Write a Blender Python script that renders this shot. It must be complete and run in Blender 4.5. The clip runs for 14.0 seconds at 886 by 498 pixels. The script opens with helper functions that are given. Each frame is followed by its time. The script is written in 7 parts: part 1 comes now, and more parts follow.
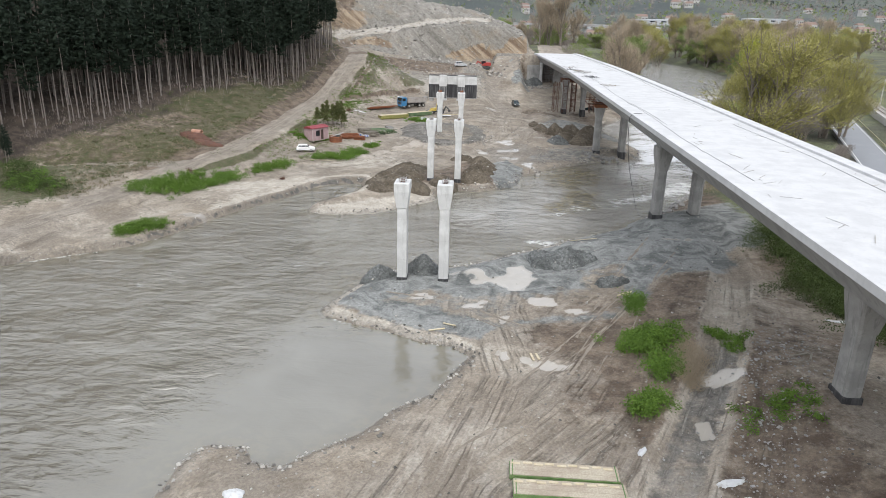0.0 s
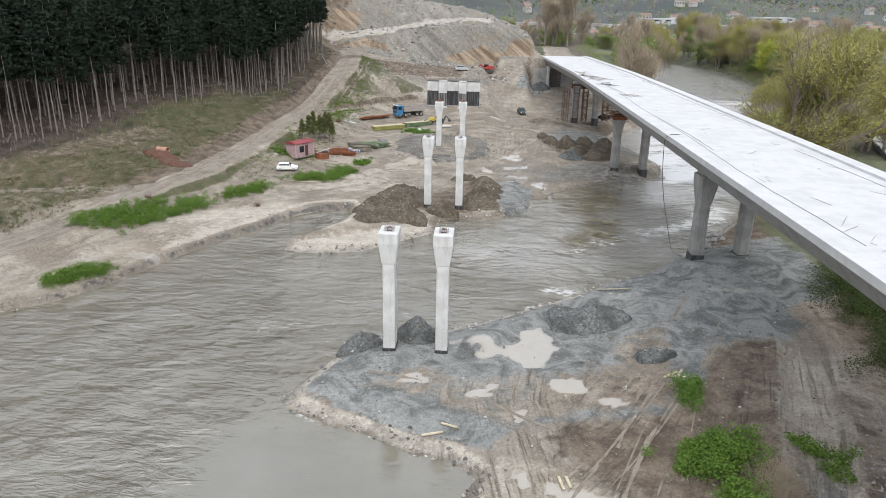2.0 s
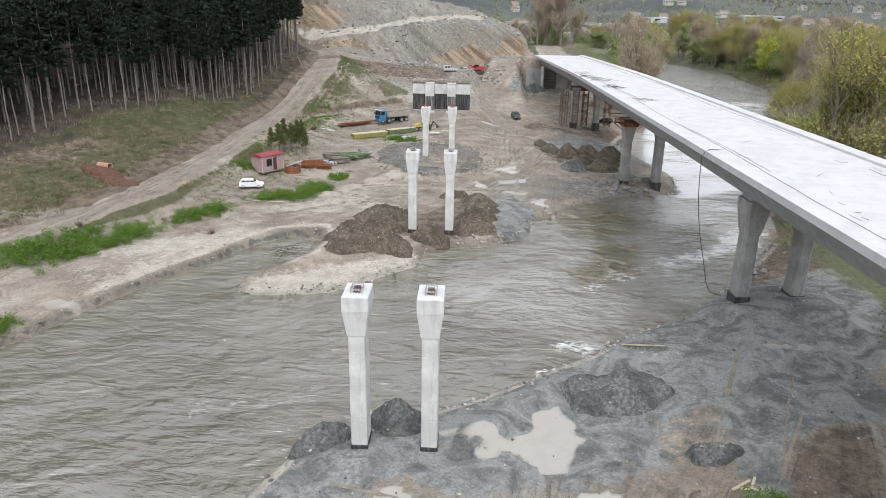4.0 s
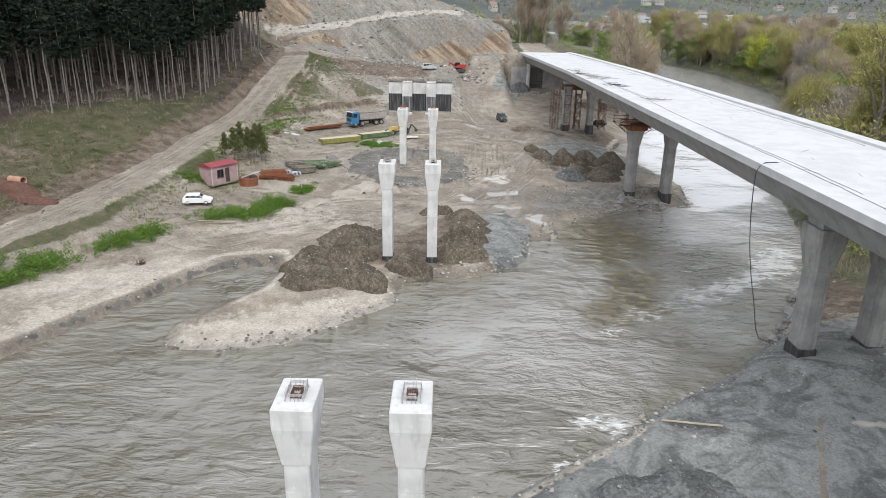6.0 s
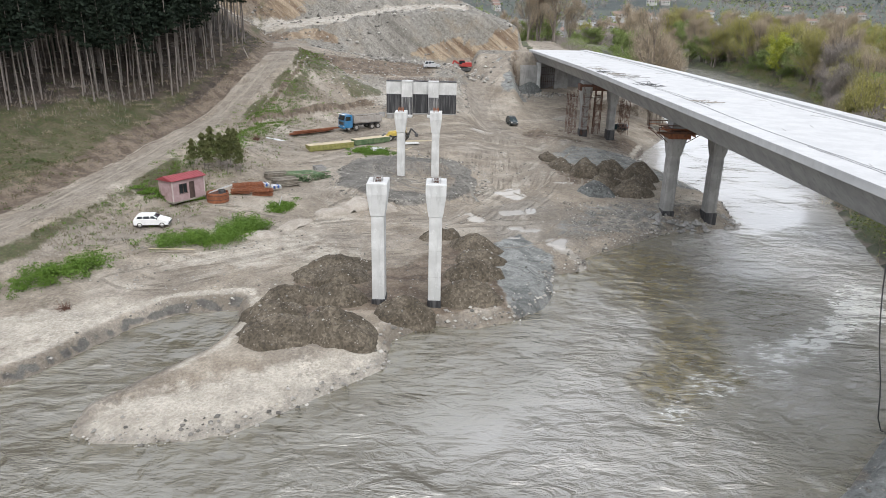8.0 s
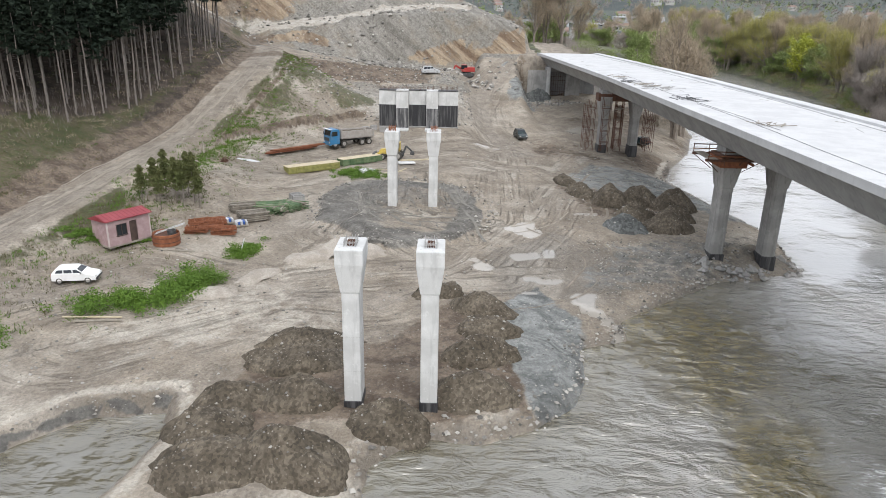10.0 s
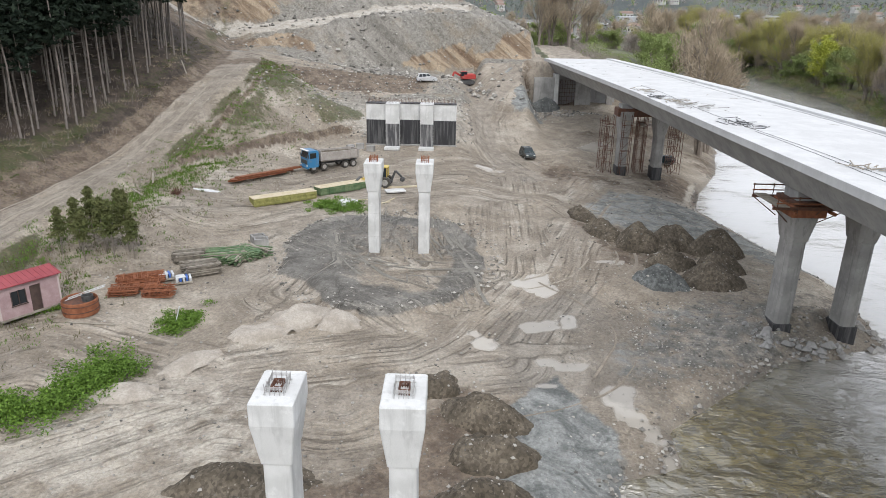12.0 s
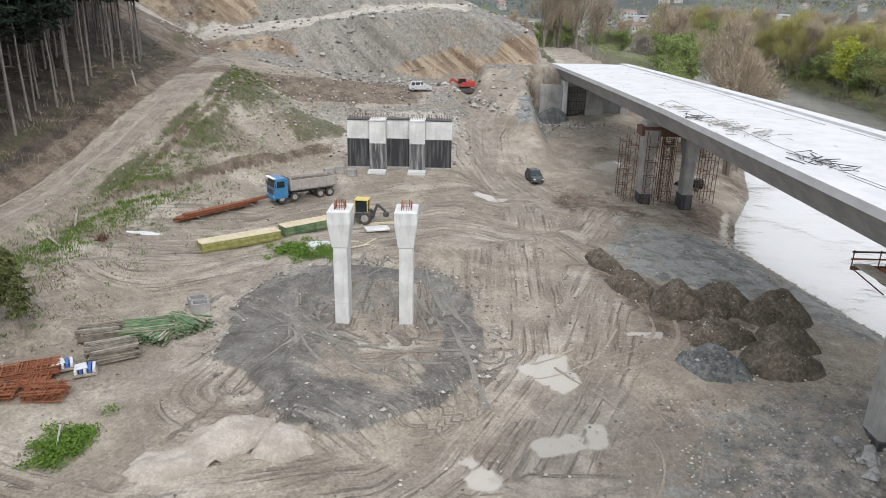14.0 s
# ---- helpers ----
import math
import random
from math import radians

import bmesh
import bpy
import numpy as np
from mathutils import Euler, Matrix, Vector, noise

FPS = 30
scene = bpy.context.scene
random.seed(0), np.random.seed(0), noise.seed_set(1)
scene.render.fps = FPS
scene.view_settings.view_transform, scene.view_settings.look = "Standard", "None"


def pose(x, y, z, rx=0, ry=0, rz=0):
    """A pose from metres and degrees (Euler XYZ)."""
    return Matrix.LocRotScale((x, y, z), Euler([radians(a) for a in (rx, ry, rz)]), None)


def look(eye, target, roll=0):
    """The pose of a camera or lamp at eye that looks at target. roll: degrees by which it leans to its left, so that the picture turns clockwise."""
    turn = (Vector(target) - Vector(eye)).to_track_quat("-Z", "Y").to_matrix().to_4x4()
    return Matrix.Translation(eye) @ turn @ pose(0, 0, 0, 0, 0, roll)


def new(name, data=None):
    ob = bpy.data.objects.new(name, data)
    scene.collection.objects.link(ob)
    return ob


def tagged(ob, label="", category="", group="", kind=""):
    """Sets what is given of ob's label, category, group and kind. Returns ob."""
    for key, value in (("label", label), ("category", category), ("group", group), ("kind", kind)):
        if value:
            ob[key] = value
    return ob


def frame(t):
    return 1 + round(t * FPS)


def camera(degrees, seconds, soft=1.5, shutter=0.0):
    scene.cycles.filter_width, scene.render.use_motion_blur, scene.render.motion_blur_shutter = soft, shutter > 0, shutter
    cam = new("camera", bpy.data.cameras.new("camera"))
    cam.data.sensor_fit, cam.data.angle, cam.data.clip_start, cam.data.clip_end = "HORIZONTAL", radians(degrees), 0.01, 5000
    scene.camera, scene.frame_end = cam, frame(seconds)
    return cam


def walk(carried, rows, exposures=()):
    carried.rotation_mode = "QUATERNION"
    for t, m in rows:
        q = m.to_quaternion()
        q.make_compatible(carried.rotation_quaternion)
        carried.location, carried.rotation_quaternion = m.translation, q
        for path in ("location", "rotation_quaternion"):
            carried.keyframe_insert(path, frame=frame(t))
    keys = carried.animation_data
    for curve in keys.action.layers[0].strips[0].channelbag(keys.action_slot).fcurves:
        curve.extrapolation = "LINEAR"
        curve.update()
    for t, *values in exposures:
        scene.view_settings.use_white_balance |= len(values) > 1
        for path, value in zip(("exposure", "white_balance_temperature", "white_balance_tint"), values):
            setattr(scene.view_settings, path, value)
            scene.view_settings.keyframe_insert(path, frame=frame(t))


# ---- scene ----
cam = camera(66.1, 14.0, soft=0.6)
METRES, EYE, TILT, LEAN, TURN = 114.5, 30.2, 0.0, 0.0, 2.8
ROWS = [
    (0.0, 0.0, 0.0, 0.0, 0.45, -19.22, -1.28),
    (0.5, 0.0004, 0.0374, 0.0009, 0.47, -19.23, -1.23),
    (1.0, 0.0006, 0.0756, 0.0023, 0.47, -19.27, -1.2),
    (1.5, 0.001, 0.1132, 0.0029, 0.48, -19.27, -1.18),
    (2.0, 0.0013, 0.1508, 0.0023, 0.5, -19.29, -1.15),
    (2.5, 0.0015, 0.187, 0.0, 0.52, -19.29, -1.11),
    (3.0, 0.0018, 0.2223, -0.0018, 0.53, -19.29, -1.03),
    (5.5, 0.0009, 0.3959, -0.0204, -2.38, -19.16, -1.01),
    (6.0, 0.0009, 0.4295, -0.0248, -2.38, -19.15, -1.04),
    (6.5, 0.0013, 0.4646, -0.0303, -2.32, -19.1, -1.1),
    (7.0, 0.0017, 0.4989, -0.0369, -2.28, -19.1, -1.16),
    (9.5, 0.0089, 0.6772, -0.0412, -2.08, -19.11, -1.18),
    (10.0, 0.0117, 0.7134, -0.0402, -2.08, -19.09, -1.14),
    (10.5, 0.0144, 0.749, -0.0396, -2.07, -19.07, -1.14),
    (11.0, 0.0176, 0.7845, -0.0382, -2.05, -19.11, -1.11),
    (11.5, 0.0207, 0.8194, -0.0372, -2.01, -19.12, -1.1),
    (12.0, 0.0239, 0.8551, -0.0366, -1.97, -19.13, -1.13),
    (12.5, 0.0269, 0.8898, -0.0357, -1.93, -19.16, -1.15),
    (13.0, 0.0302, 0.9255, -0.0352, -1.91, -19.16, -1.16),
    (13.5, 0.0339, 0.9601, -0.0343, -1.89, -19.2, -1.09),
    (14.0, 0.0382, 0.9955, -0.0335, -1.87, -19.24, -1.05),
]
walk(cam, [(t, pose(0, 0, EYE, TILT, LEAN, TURN) @ pose(METRES * x, METRES * y, METRES * z, 90 + pitch, roll, yaw)) for t, x, y, z, yaw, pitch, roll in ROWS])

# ---- light ----
world = bpy.data.worlds.new("overcast_sky")
scene.world = world
world.use_nodes = True
wt = world.node_tree
for n in list(wt.nodes):
    wt.nodes.remove(n)
sky = wt.nodes.new("ShaderNodeTexSky")
sky.sky_type = "NISHITA"
sky.sun_disc = False
sky.sun_elevation, sky.sun_rotation = radians(52), radians(200)
sky.air_density, sky.dust_density, sky.ozone_density = 1.0, 4.0, 1.0
grey = wt.nodes.new("ShaderNodeHueSaturation")
grey.inputs["Saturation"].default_value = 0.12
cloud = wt.nodes.new("ShaderNodeMix")
cloud.data_type = "RGBA"
cloud.inputs["Factor"].default_value = 0.72
cloud.inputs[7].default_value = (7.4, 7.85, 8.75, 1)
bg = wt.nodes.new("ShaderNodeBackground")
bg.inputs["Strength"].default_value = 0.12
wout = wt.nodes.new("ShaderNodeOutputWorld")
wt.links.new(sky.outputs[0], grey.inputs["Color"])
wt.links.new(grey.outputs[0], cloud.inputs[6])
wt.links.new(cloud.outputs[2], bg.inputs["Color"])
wt.links.new(bg.outputs[0], wout.inputs["Surface"])
sun_data = bpy.data.lights.new("sun", "SUN")
sun_data.energy, sun_data.angle, sun_data.color = 0.9, radians(25), (1.0, 0.96, 0.9)
sun = new("sun", sun_data)
sun.matrix_world = look((40, -60, 120), (0, 60, 0))
scene.view_settings.exposure = 0.71


# ---- materials ----
class Nodes:
    """A node tree under construction, with short calls."""

    def __init__(self, name):
        self.mat = bpy.data.materials.new(name)
        self.mat.use_nodes = True
        self.t = self.mat.node_tree
        self.bsdf = self.t.nodes["Principled BSDF"]
        self.pos = self.t.nodes.new("ShaderNodeTexCoord").outputs["Object"]

    def put(self, sock, value):
        if isinstance(value, bpy.types.NodeSocket):
            self.t.links.new(value, sock)
        elif isinstance(value, tuple) and len(value) == 3 and sock.type == "RGBA":
            sock.default_value = (*value, 1)
        else:
            sock.default_value = value

    def noise(self, scale, detail=4, rough=0.55, vec=None, dist=0.0):
        n = self.t.nodes.new("ShaderNodeTexNoise")
        self.put(n.inputs["Vector"], vec or self.pos)
        self.put(n.inputs["Scale"], scale)
        self.put(n.inputs["Detail"], detail)
        self.put(n.inputs["Roughness"], rough)
        self.put(n.inputs["Distortion"], dist)
        return n.outputs["Fac"]

    def cells(self, scale, vec=None, out="Distance"):
        n = self.t.nodes.new("ShaderNodeTexVoronoi")
        self.put(n.inputs["Vector"], vec or self.pos)
        self.put(n.inputs["Scale"], scale)
        return n.outputs[out]

    def attr(self, name):
        n = self.t.nodes.new("ShaderNodeAttribute")
        n.attribute_name = name
        return n.outputs["Fac"]

    def math(self, op, a, b=0.0, c=0.0):
        n = self.t.nodes.new("ShaderNodeMath")
        n.operation = op
        for s, v in zip(n.inputs, (a, b, c)):
            self.put(s, v)
        return n.outputs[0]

    def ramp(self, v, lo, hi, a=0.0, b=1.0):
        n = self.t.nodes.new("ShaderNodeMapRange")
        n.interpolation_type = "SMOOTHSTEP"
        for k, x in (("Value", v), ("From Min", lo), ("From Max", hi), ("To Min", a), ("To Max", b)):
            self.put(n.inputs[k], x)
        return n.outputs[0]

    def mix(self, f, a, b, mode="MIX"):
        n = self.t.nodes.new("ShaderNodeMix")
        n.data_type, n.blend_type = "RGBA", mode
        self.put(n.inputs["Factor"], f)
        self.put(n.inputs[6], a)
        self.put(n.inputs[7], b)
        return n.outputs[2]

    def stretch(self, scale, turn=0.0):
        n = self.t.nodes.new("ShaderNodeMapping")
        self.put(n.inputs["Vector"], self.pos)
        n.inputs["Scale"].default_value = scale
        n.inputs["Rotation"].default_value = (0, 0, radians(turn))
        return n.outputs[0]

    def random(self):
        return self.t.nodes.new("ShaderNodeObjectInfo").outputs["Random"]

    def island(self):
        return self.t.nodes.new("ShaderNodeNewGeometry").outputs["Random Per Island"]

    def bump(self, h, strength=0.3, distance=0.05, under=None):
        n = self.t.nodes.new("ShaderNodeBump")
        self.put(n.inputs["Height"], h)
        self.put(n.inputs["Strength"], strength)
        self.put(n.inputs["Distance"], distance)
        if under:
            self.t.links.new(under, n.inputs["Normal"])
        self.t.links.new(n.outputs[0], self.bsdf.inputs["Normal"])
        return n.outputs[0]

    def done(self, color, rough=0.8, metal=0.0, **more):
        self.put(self.bsdf.inputs["Base Color"], color)
        self.put(self.bsdf.inputs["Roughness"], rough)
        self.put(self.bsdf.inputs["Metallic"], metal)
        for k, v in more.items():
            self.put(self.bsdf.inputs[k.replace("_", " ")], v)
        return self.mat


def worn(name, a, b, scale=1.0, rough=0.8, metal=0.0, relief=0.25, vary=0.25, fine=12.0, spec=0.5):
    """A surface of two tones with stains at a large and grain at a small scale."""
    n = Nodes(name)
    big, small = n.noise(scale, 5), n.noise(scale * fine, 4)
    c = n.mix(n.ramp(big, 0.35, 0.65), a, b)
    c = n.mix(n.ramp(small, 0.3, 0.7, 0.0, vary), c, tuple(v * 0.55 for v in a))
    n.bump(small, relief, 0.02)
    return n.done(c, n.ramp(big, 0.2, 0.8, rough * 0.85, min(1, rough * 1.1)), metal, Specular_IOR_Level=spec)


def leaves(name, a, b, c2):
    n = Nodes(name)
    r = n.island()
    c = n.mix(r, a, b)
    c = n.mix(n.ramp(n.noise(0.2, 3), 0.35, 0.7), c, c2)
    c = n.mix(n.ramp(n.random(), 0, 1, 0.0, 0.35), c, tuple(v * 0.55 for v in b))
    return n.done(c, 0.75, Specular_IOR_Level=0.2)


def ground_material():
    n = Nodes("ground_soil_and_gravel")
    fine, mid, big = n.noise(5, 6, 0.65), n.noise(0.55, 5, 0.6), n.noise(0.11, 4)
    edge = n.math("MULTIPLY", n.math("SUBTRACT", n.noise(0.9, 6, 0.65), 0.5), 0.9)
    peb = n.cells(3.2)
    speck = n.math("ADD", n.cells(1.6, out="Color"), 0.0)
    cob = n.math("ADD", n.cells(3.6, out="Color"), 0.0)
    grain = n.math("ADD", n.cells(6.0, out="Color"), 0.0)

    def mask(name, lo=0.35, hi=0.65):
        return n.ramp(n.math("ADD", n.attr(name), edge), lo, hi)

    c = n.mix(n.ramp(mid, 0.3, 0.7), (0.265, 0.222, 0.172), (0.395, 0.342, 0.274))
    c = n.mix(n.ramp(big, 0.42, 0.66, 0, 0.7), c, (0.455, 0.41, 0.348))
    c = n.mix(n.ramp(n.noise(1.7, 6, 0.7), 0.5, 0.68, 0.0, 0.3), c, (0.2, 0.168, 0.132))
    c = n.mix(n.ramp(n.noise(0.15, 5, 0.62, None, 0.6), 0.4, 0.62, 0.62, 0.0), c, (0.185, 0.155, 0.122))
    # wheel tracks run along the lanes
    sep = n.t.nodes.new("ShaderNodeSeparateXYZ")
    n.put(sep.inputs[0], n.pos)

    def streaks(width, seed):
        v = n.t.nodes.new("ShaderNodeCombineXYZ")
        for s, k in zip(v.inputs, (n.math("MULTIPLY_ADD", n.attr("lane"), width, seed), n.math("MULTIPLY", sep.outputs[0], 0.11), n.math("MULTIPLY", sep.outputs[1], 0.11))):
            n.put(s, k)
        return n.noise(1.0, 5, 0.6, v.outputs[0], 0.35)

    broad, narrow = streaks(0.55, 3.0), streaks(2.6, 11.0)
    worn_away = n.math("MULTIPLY", n.ramp(n.noise(0.28, 5, 0.65), 0.36, 0.58, 0.12, 1.0), n.math("SUBTRACT", 1.0, n.math("MULTIPLY", n.attr("grey"), 0.7)))
    rut = n.math("MULTIPLY", n.math("MAXIMUM", n.math("MULTIPLY", n.ramp(broad, 0.5, 0.64), 0.7), n.ramp(narrow, 0.52, 0.66)), n.attr("tracked"))
    smear = n.math("MULTIPLY", n.math("MAXIMUM", n.ramp(broad, 0.47, 0.36), n.math("MULTIPLY", n.ramp(narrow, 0.46, 0.36), 0.7)), n.attr("tracked"))
    smear, rut = n.math("MULTIPLY", smear, worn_away), n.math("MULTIPLY", rut, worn_away)
    c = n.mix(n.math("MULTIPLY", smear, 0.6), c, (0.47, 0.43, 0.37))
    c = n.mix(n.math("MULTIPLY", rut, 0.62), c, (0.16, 0.133, 0.105))
    c = n.mix(n.math("MULTIPLY", mask("road"), 0.72), c, n.mix(n.ramp(mid, 0.3, 0.7), (0.2, 0.172, 0.141), (0.335, 0.294, 0.245)))
    c = n.mix(mask("brown"), c, n.mix(n.ramp(mid, 0.35, 0.65), (0.1, 0.074, 0.053), (0.205, 0.16, 0.12)))
    c = n.mix(mask("pale"), c, n.mix(n.ramp(mid, 0.3, 0.7), (0.39, 0.35, 0.293), (0.52, 0.474, 0.405)))
    grit = n.mix(n.ramp(n.noise(0.3, 6, 0.65, None, 1.2), 0.36, 0.62), (0.12, 0.126, 0.122), (0.288, 0.295, 0.282))
    grit = n.mix(n.ramp(n.noise(1.1, 5), 0.58, 0.72, 0, 0.5), grit, (0.31, 0.32, 0.315))
    c = n.mix(mask("grey"), c, grit)
    c = n.mix(mask("dark"), c, n.mix(n.ramp(mid, 0.35, 0.65), (0.105, 0.097, 0.086), (0.185, 0.175, 0.157)))
    c = n.mix(n.math("MULTIPLY", n.math("MULTIPLY", rut, mask("dark")), 0.9), c, (0.36, 0.335, 0.29))
    # cut rock with slanting beds
    xyz = n.t.nodes.new("ShaderNodeSeparateXYZ")
    n.put(xyz.inputs[0], n.pos)
    px, py, pz = xyz.outputs
    across = n.math("ADD", n.math("MULTIPLY", px, 0.62), n.math("MULTIPLY", pz, 0.78))
    along = n.math("SUBTRACT", n.math("MULTIPLY", px, 0.78), n.math("MULTIPLY", pz, 0.62))
    bed = n.t.nodes.new("ShaderNodeCombineXYZ")
    for s, v in zip(bed.inputs, (n.math("MULTIPLY", across, 0.55), n.math("MULTIPLY", along, 0.07), n.math("MULTIPLY", py, 0.06))):
        n.put(s, v)
    beds = n.noise(1.0, 7, 0.66, bed.outputs[0], 0.7)
    scree = n.mix(n.ramp(n.noise(1.6, 6, 0.75), 0.36, 0.62), (0.125, 0.116, 0.099), (0.285, 0.268, 0.235))
    scree = n.mix(n.ramp(n.noise(0.13, 5), 0.5, 0.64, 0, 0.7), scree, (0.25, 0.205, 0.15))
    slab = n.mix(n.ramp(beds, 0.34, 0.62), (0.15, 0.138, 0.12), (0.315, 0.295, 0.262))
    slab = n.mix(n.ramp(n.noise(0.9, 6, 0.72), 0.4, 0.62, 0, 0.75), slab, scree)
    rock = n.mix(n.math("MULTIPLY", n.attr("beds"), n.ramp(n.noise(0.25, 4), 0.3, 0.5, 0.4, 1.0)), scree, slab)
    rock = n.mix(n.ramp(n.noise(2.2, 6, 0.75), 0.58, 0.70, 0, 0.6), rock, (0.5, 0.485, 0.45))
    c = n.mix(mask("rock"), c, rock)
    c = n.mix(mask("ochre"), c, n.mix(n.ramp(beds, 0.35, 0.62), (0.15, 0.1, 0.064), (0.36, 0.285, 0.2)))
    c = n.mix(n.math("MULTIPLY", mask("terrace"), 0.9), c, n.mix(n.ramp(mid, 0.3, 0.7), (0.36, 0.325, 0.275), (0.50, 0.465, 0.41)))
    c = n.mix(mask("litter"), c, n.mix(n.ramp(mid, 0.35, 0.65), (0.042, 0.032, 0.025), (0.09, 0.07, 0.055)))
    turf = n.mix(n.ramp(n.noise(0.5, 5, 0.65), 0.38, 0.62), (0.058, 0.064, 0.023), (0.115, 0.098, 0.058))
    turf = n.mix(n.ramp(n.noise(2.6, 5), 0.5, 0.65, 0, 0.7), turf, (0.06, 0.09, 0.022))
    c = n.mix(n.math("MULTIPLY", mask("grass"), 0.9), c, turf)
    c = n.mix(mask("wild"), c, n.mix(n.ramp(n.noise(0.05, 6, 0.7), 0.42, 0.58), (0.07, 0.072, 0.045), (0.13, 0.145, 0.07)))
    # distant ground turns bluer and greyer: aerial haze put into the colour
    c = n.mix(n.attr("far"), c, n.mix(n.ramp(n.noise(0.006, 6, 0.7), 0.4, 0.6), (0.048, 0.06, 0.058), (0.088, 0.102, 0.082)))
    # stones and grain over all
    stones = n.math("MULTIPLY", n.ramp(peb, 0.10, 0.24, 1.0, 0.0), n.ramp(n.noise(0.3, 5, 0.65), 0.50, 0.66))
    stones = n.math("MULTIPLY", stones, n.math("SUBTRACT", 1.0, n.math("MULTIPLY", n.attr("rock"), 0.8)))
    c = n.mix(n.math("MULTIPLY", n.math("MULTIPLY", stones, n.math("SUBTRACT", 1.0, n.math("MULTIPLY", n.attr("litter"), 0.9))), n.math("MAXIMUM", 0.0, n.math("SUBTRACT", 0.6, n.math("MULTIPLY", n.attr("wet"), 0.7)))), c, n.mix(speck, (0.14, 0.13, 0.115), (0.62, 0.59, 0.55)))
    dry = n.math("SUBTRACT", 1.0, n.attr("wet"))
    c = n.mix(n.math("MULTIPLY", dry, n.math("MULTIPLY", n.math("SUBTRACT", 1.0, n.math("MULTIPLY", n.math("MAXIMUM", n.attr("road"), n.attr("tracked")), 0.7)), n.ramp(n.noise(0.25, 5, 0.7), 0.44, 0.66, 0.05, 0.75))), c, n.ramp(cob, 0.2, 0.8, 0.66, 1.28), "MULTIPLY")
    c = n.mix(n.math("MULTIPLY", dry, 0.55), c, n.ramp(grain, 0.2, 0.8, 0.82, 1.16), "MULTIPLY")
    c = n.mix(n.ramp(fine, 0.42, 0.68, 0.0, 0.42), c, n.mix(0.55, c, (0.02, 0.018, 0.015)))
    bare = n.math("SUBTRACT", 1.0, n.math("MULTIPLY", n.math("MAXIMUM", n.attr("litter"), n.attr("grass")), 0.9))
    c = n.mix(n.math("MULTIPLY", bare, n.ramp(n.noise(2.3, 6, 0.7), 0.5, 0.7, 0.0, 0.35)), c, n.mix(0.5, c, (0.46, 0.43, 0.39)))
    wet = mask("wet", 0.32, 0.72)
    # muddy pools, their colour paled for the sky they mirror, besides the gloss below
    c = n.mix(n.math("MULTIPLY", wet, 0.85), c, (0.41, 0.38, 0.335))
    damp = mask("damp")
    c = n.mix(n.math("MULTIPLY", damp, 0.45), c, n.mix(0.6, c, (0.03, 0.03, 0.028)))
    h = n.math("ADD", n.math("ADD", n.math("MULTIPLY", fine, 0.5), n.math("MULTIPLY", mid, 0.8)), n.math("MULTIPLY", rut, -0.7))
    h = n.math("MULTIPLY", n.math("SUBTRACT", h, 0.62), n.math("SUBTRACT", 1.0, wet))
    n.bump(h, 0.9, 0.35)
    rough = n.math("SUBTRACT", 0.93, n.math("ADD", n.math("MULTIPLY", wet, 0.83), n.math("MULTIPLY", damp, 0.3)))
    return n.done(c, rough, Specular_IOR_Level=0.45)


def water_material():
    n = Nodes("murky_river_water")
    flow = n.stretch((0.36, 0.8, 1), 32)
    w1, w2, w3 = n.noise(1.0, 4, 0.55, flow, 0.9), n.noise(0.3, 3, 0.5, flow, 0.8), n.noise(5, 3, 0.6, flow, 0.4)
    calm = n.ramp(n.math("ADD", n.attr("still"), n.math("MULTIPLY", n.math("SUBTRACT", n.noise(0.12, 4), 0.5), 0.9)), 0.0, 0.9, 1.0, 0.05)
    h = n.math("ADD", n.math("MULTIPLY", w1, 0.75), n.math("ADD", n.math("MULTIPLY", w2, 1.1), n.math("MULTIPLY", w3, 0.16)))
    gust = n.ramp(n.noise(0.07, 4, 0.6), 0.3, 0.7, 0.35, 1.15)
    n.bump(n.math("MULTIPLY", n.math("MULTIPLY", h, gust), calm), 1.0, 1.15)
    c = n.mix(n.ramp(n.noise(0.06, 3), 0.35, 0.65), (0.122, 0.11, 0.08), (0.165, 0.153, 0.119))
    # pale grey mixed into the base colour imitates sky mirrored on the river
    c = n.mix(n.math("MULTIPLY", n.attr("sky_sheen"), 0.9), c, (0.50, 0.49, 0.475))
    c = n.mix(n.math("MULTIPLY", n.attr("shoal"), 0.92), c, n.mix(n.ramp(n.noise(0.9, 4), 0.4, 0.6), (0.075, 0.06, 0.022), (0.14, 0.11, 0.04)))
    curl = n.math("ADD", n.math("MULTIPLY", n.noise(1.1, 7, 0.72, n.stretch((0.3, 1.0, 1), 32), 2.0), 0.65), n.math("MULTIPLY", n.noise(0.35, 4, 0.6), 0.38))
    foam = n.math("MULTIPLY", n.ramp(n.math("ADD", curl, n.math("MULTIPLY", n.attr("foam"), 0.22)), 0.60, 0.82), n.ramp(n.attr("foam"), 0.05, 0.7))
    flecks = n.math("MULTIPLY", n.ramp(n.noise(1.6, 6, 0.72, flow, 2.5), 0.72, 0.80, 0, 0.45), n.ramp(calm, 0.5, 1.0))
    f = n.math("MAXIMUM", foam, flecks)
    c = n.mix(f, c, (0.72, 0.72, 0.69))
    return n.done(c, n.math("ADD", 0.06, n.math("MULTIPLY", f, 0.5)), IOR=1.75, Specular_IOR_Level=1.0)


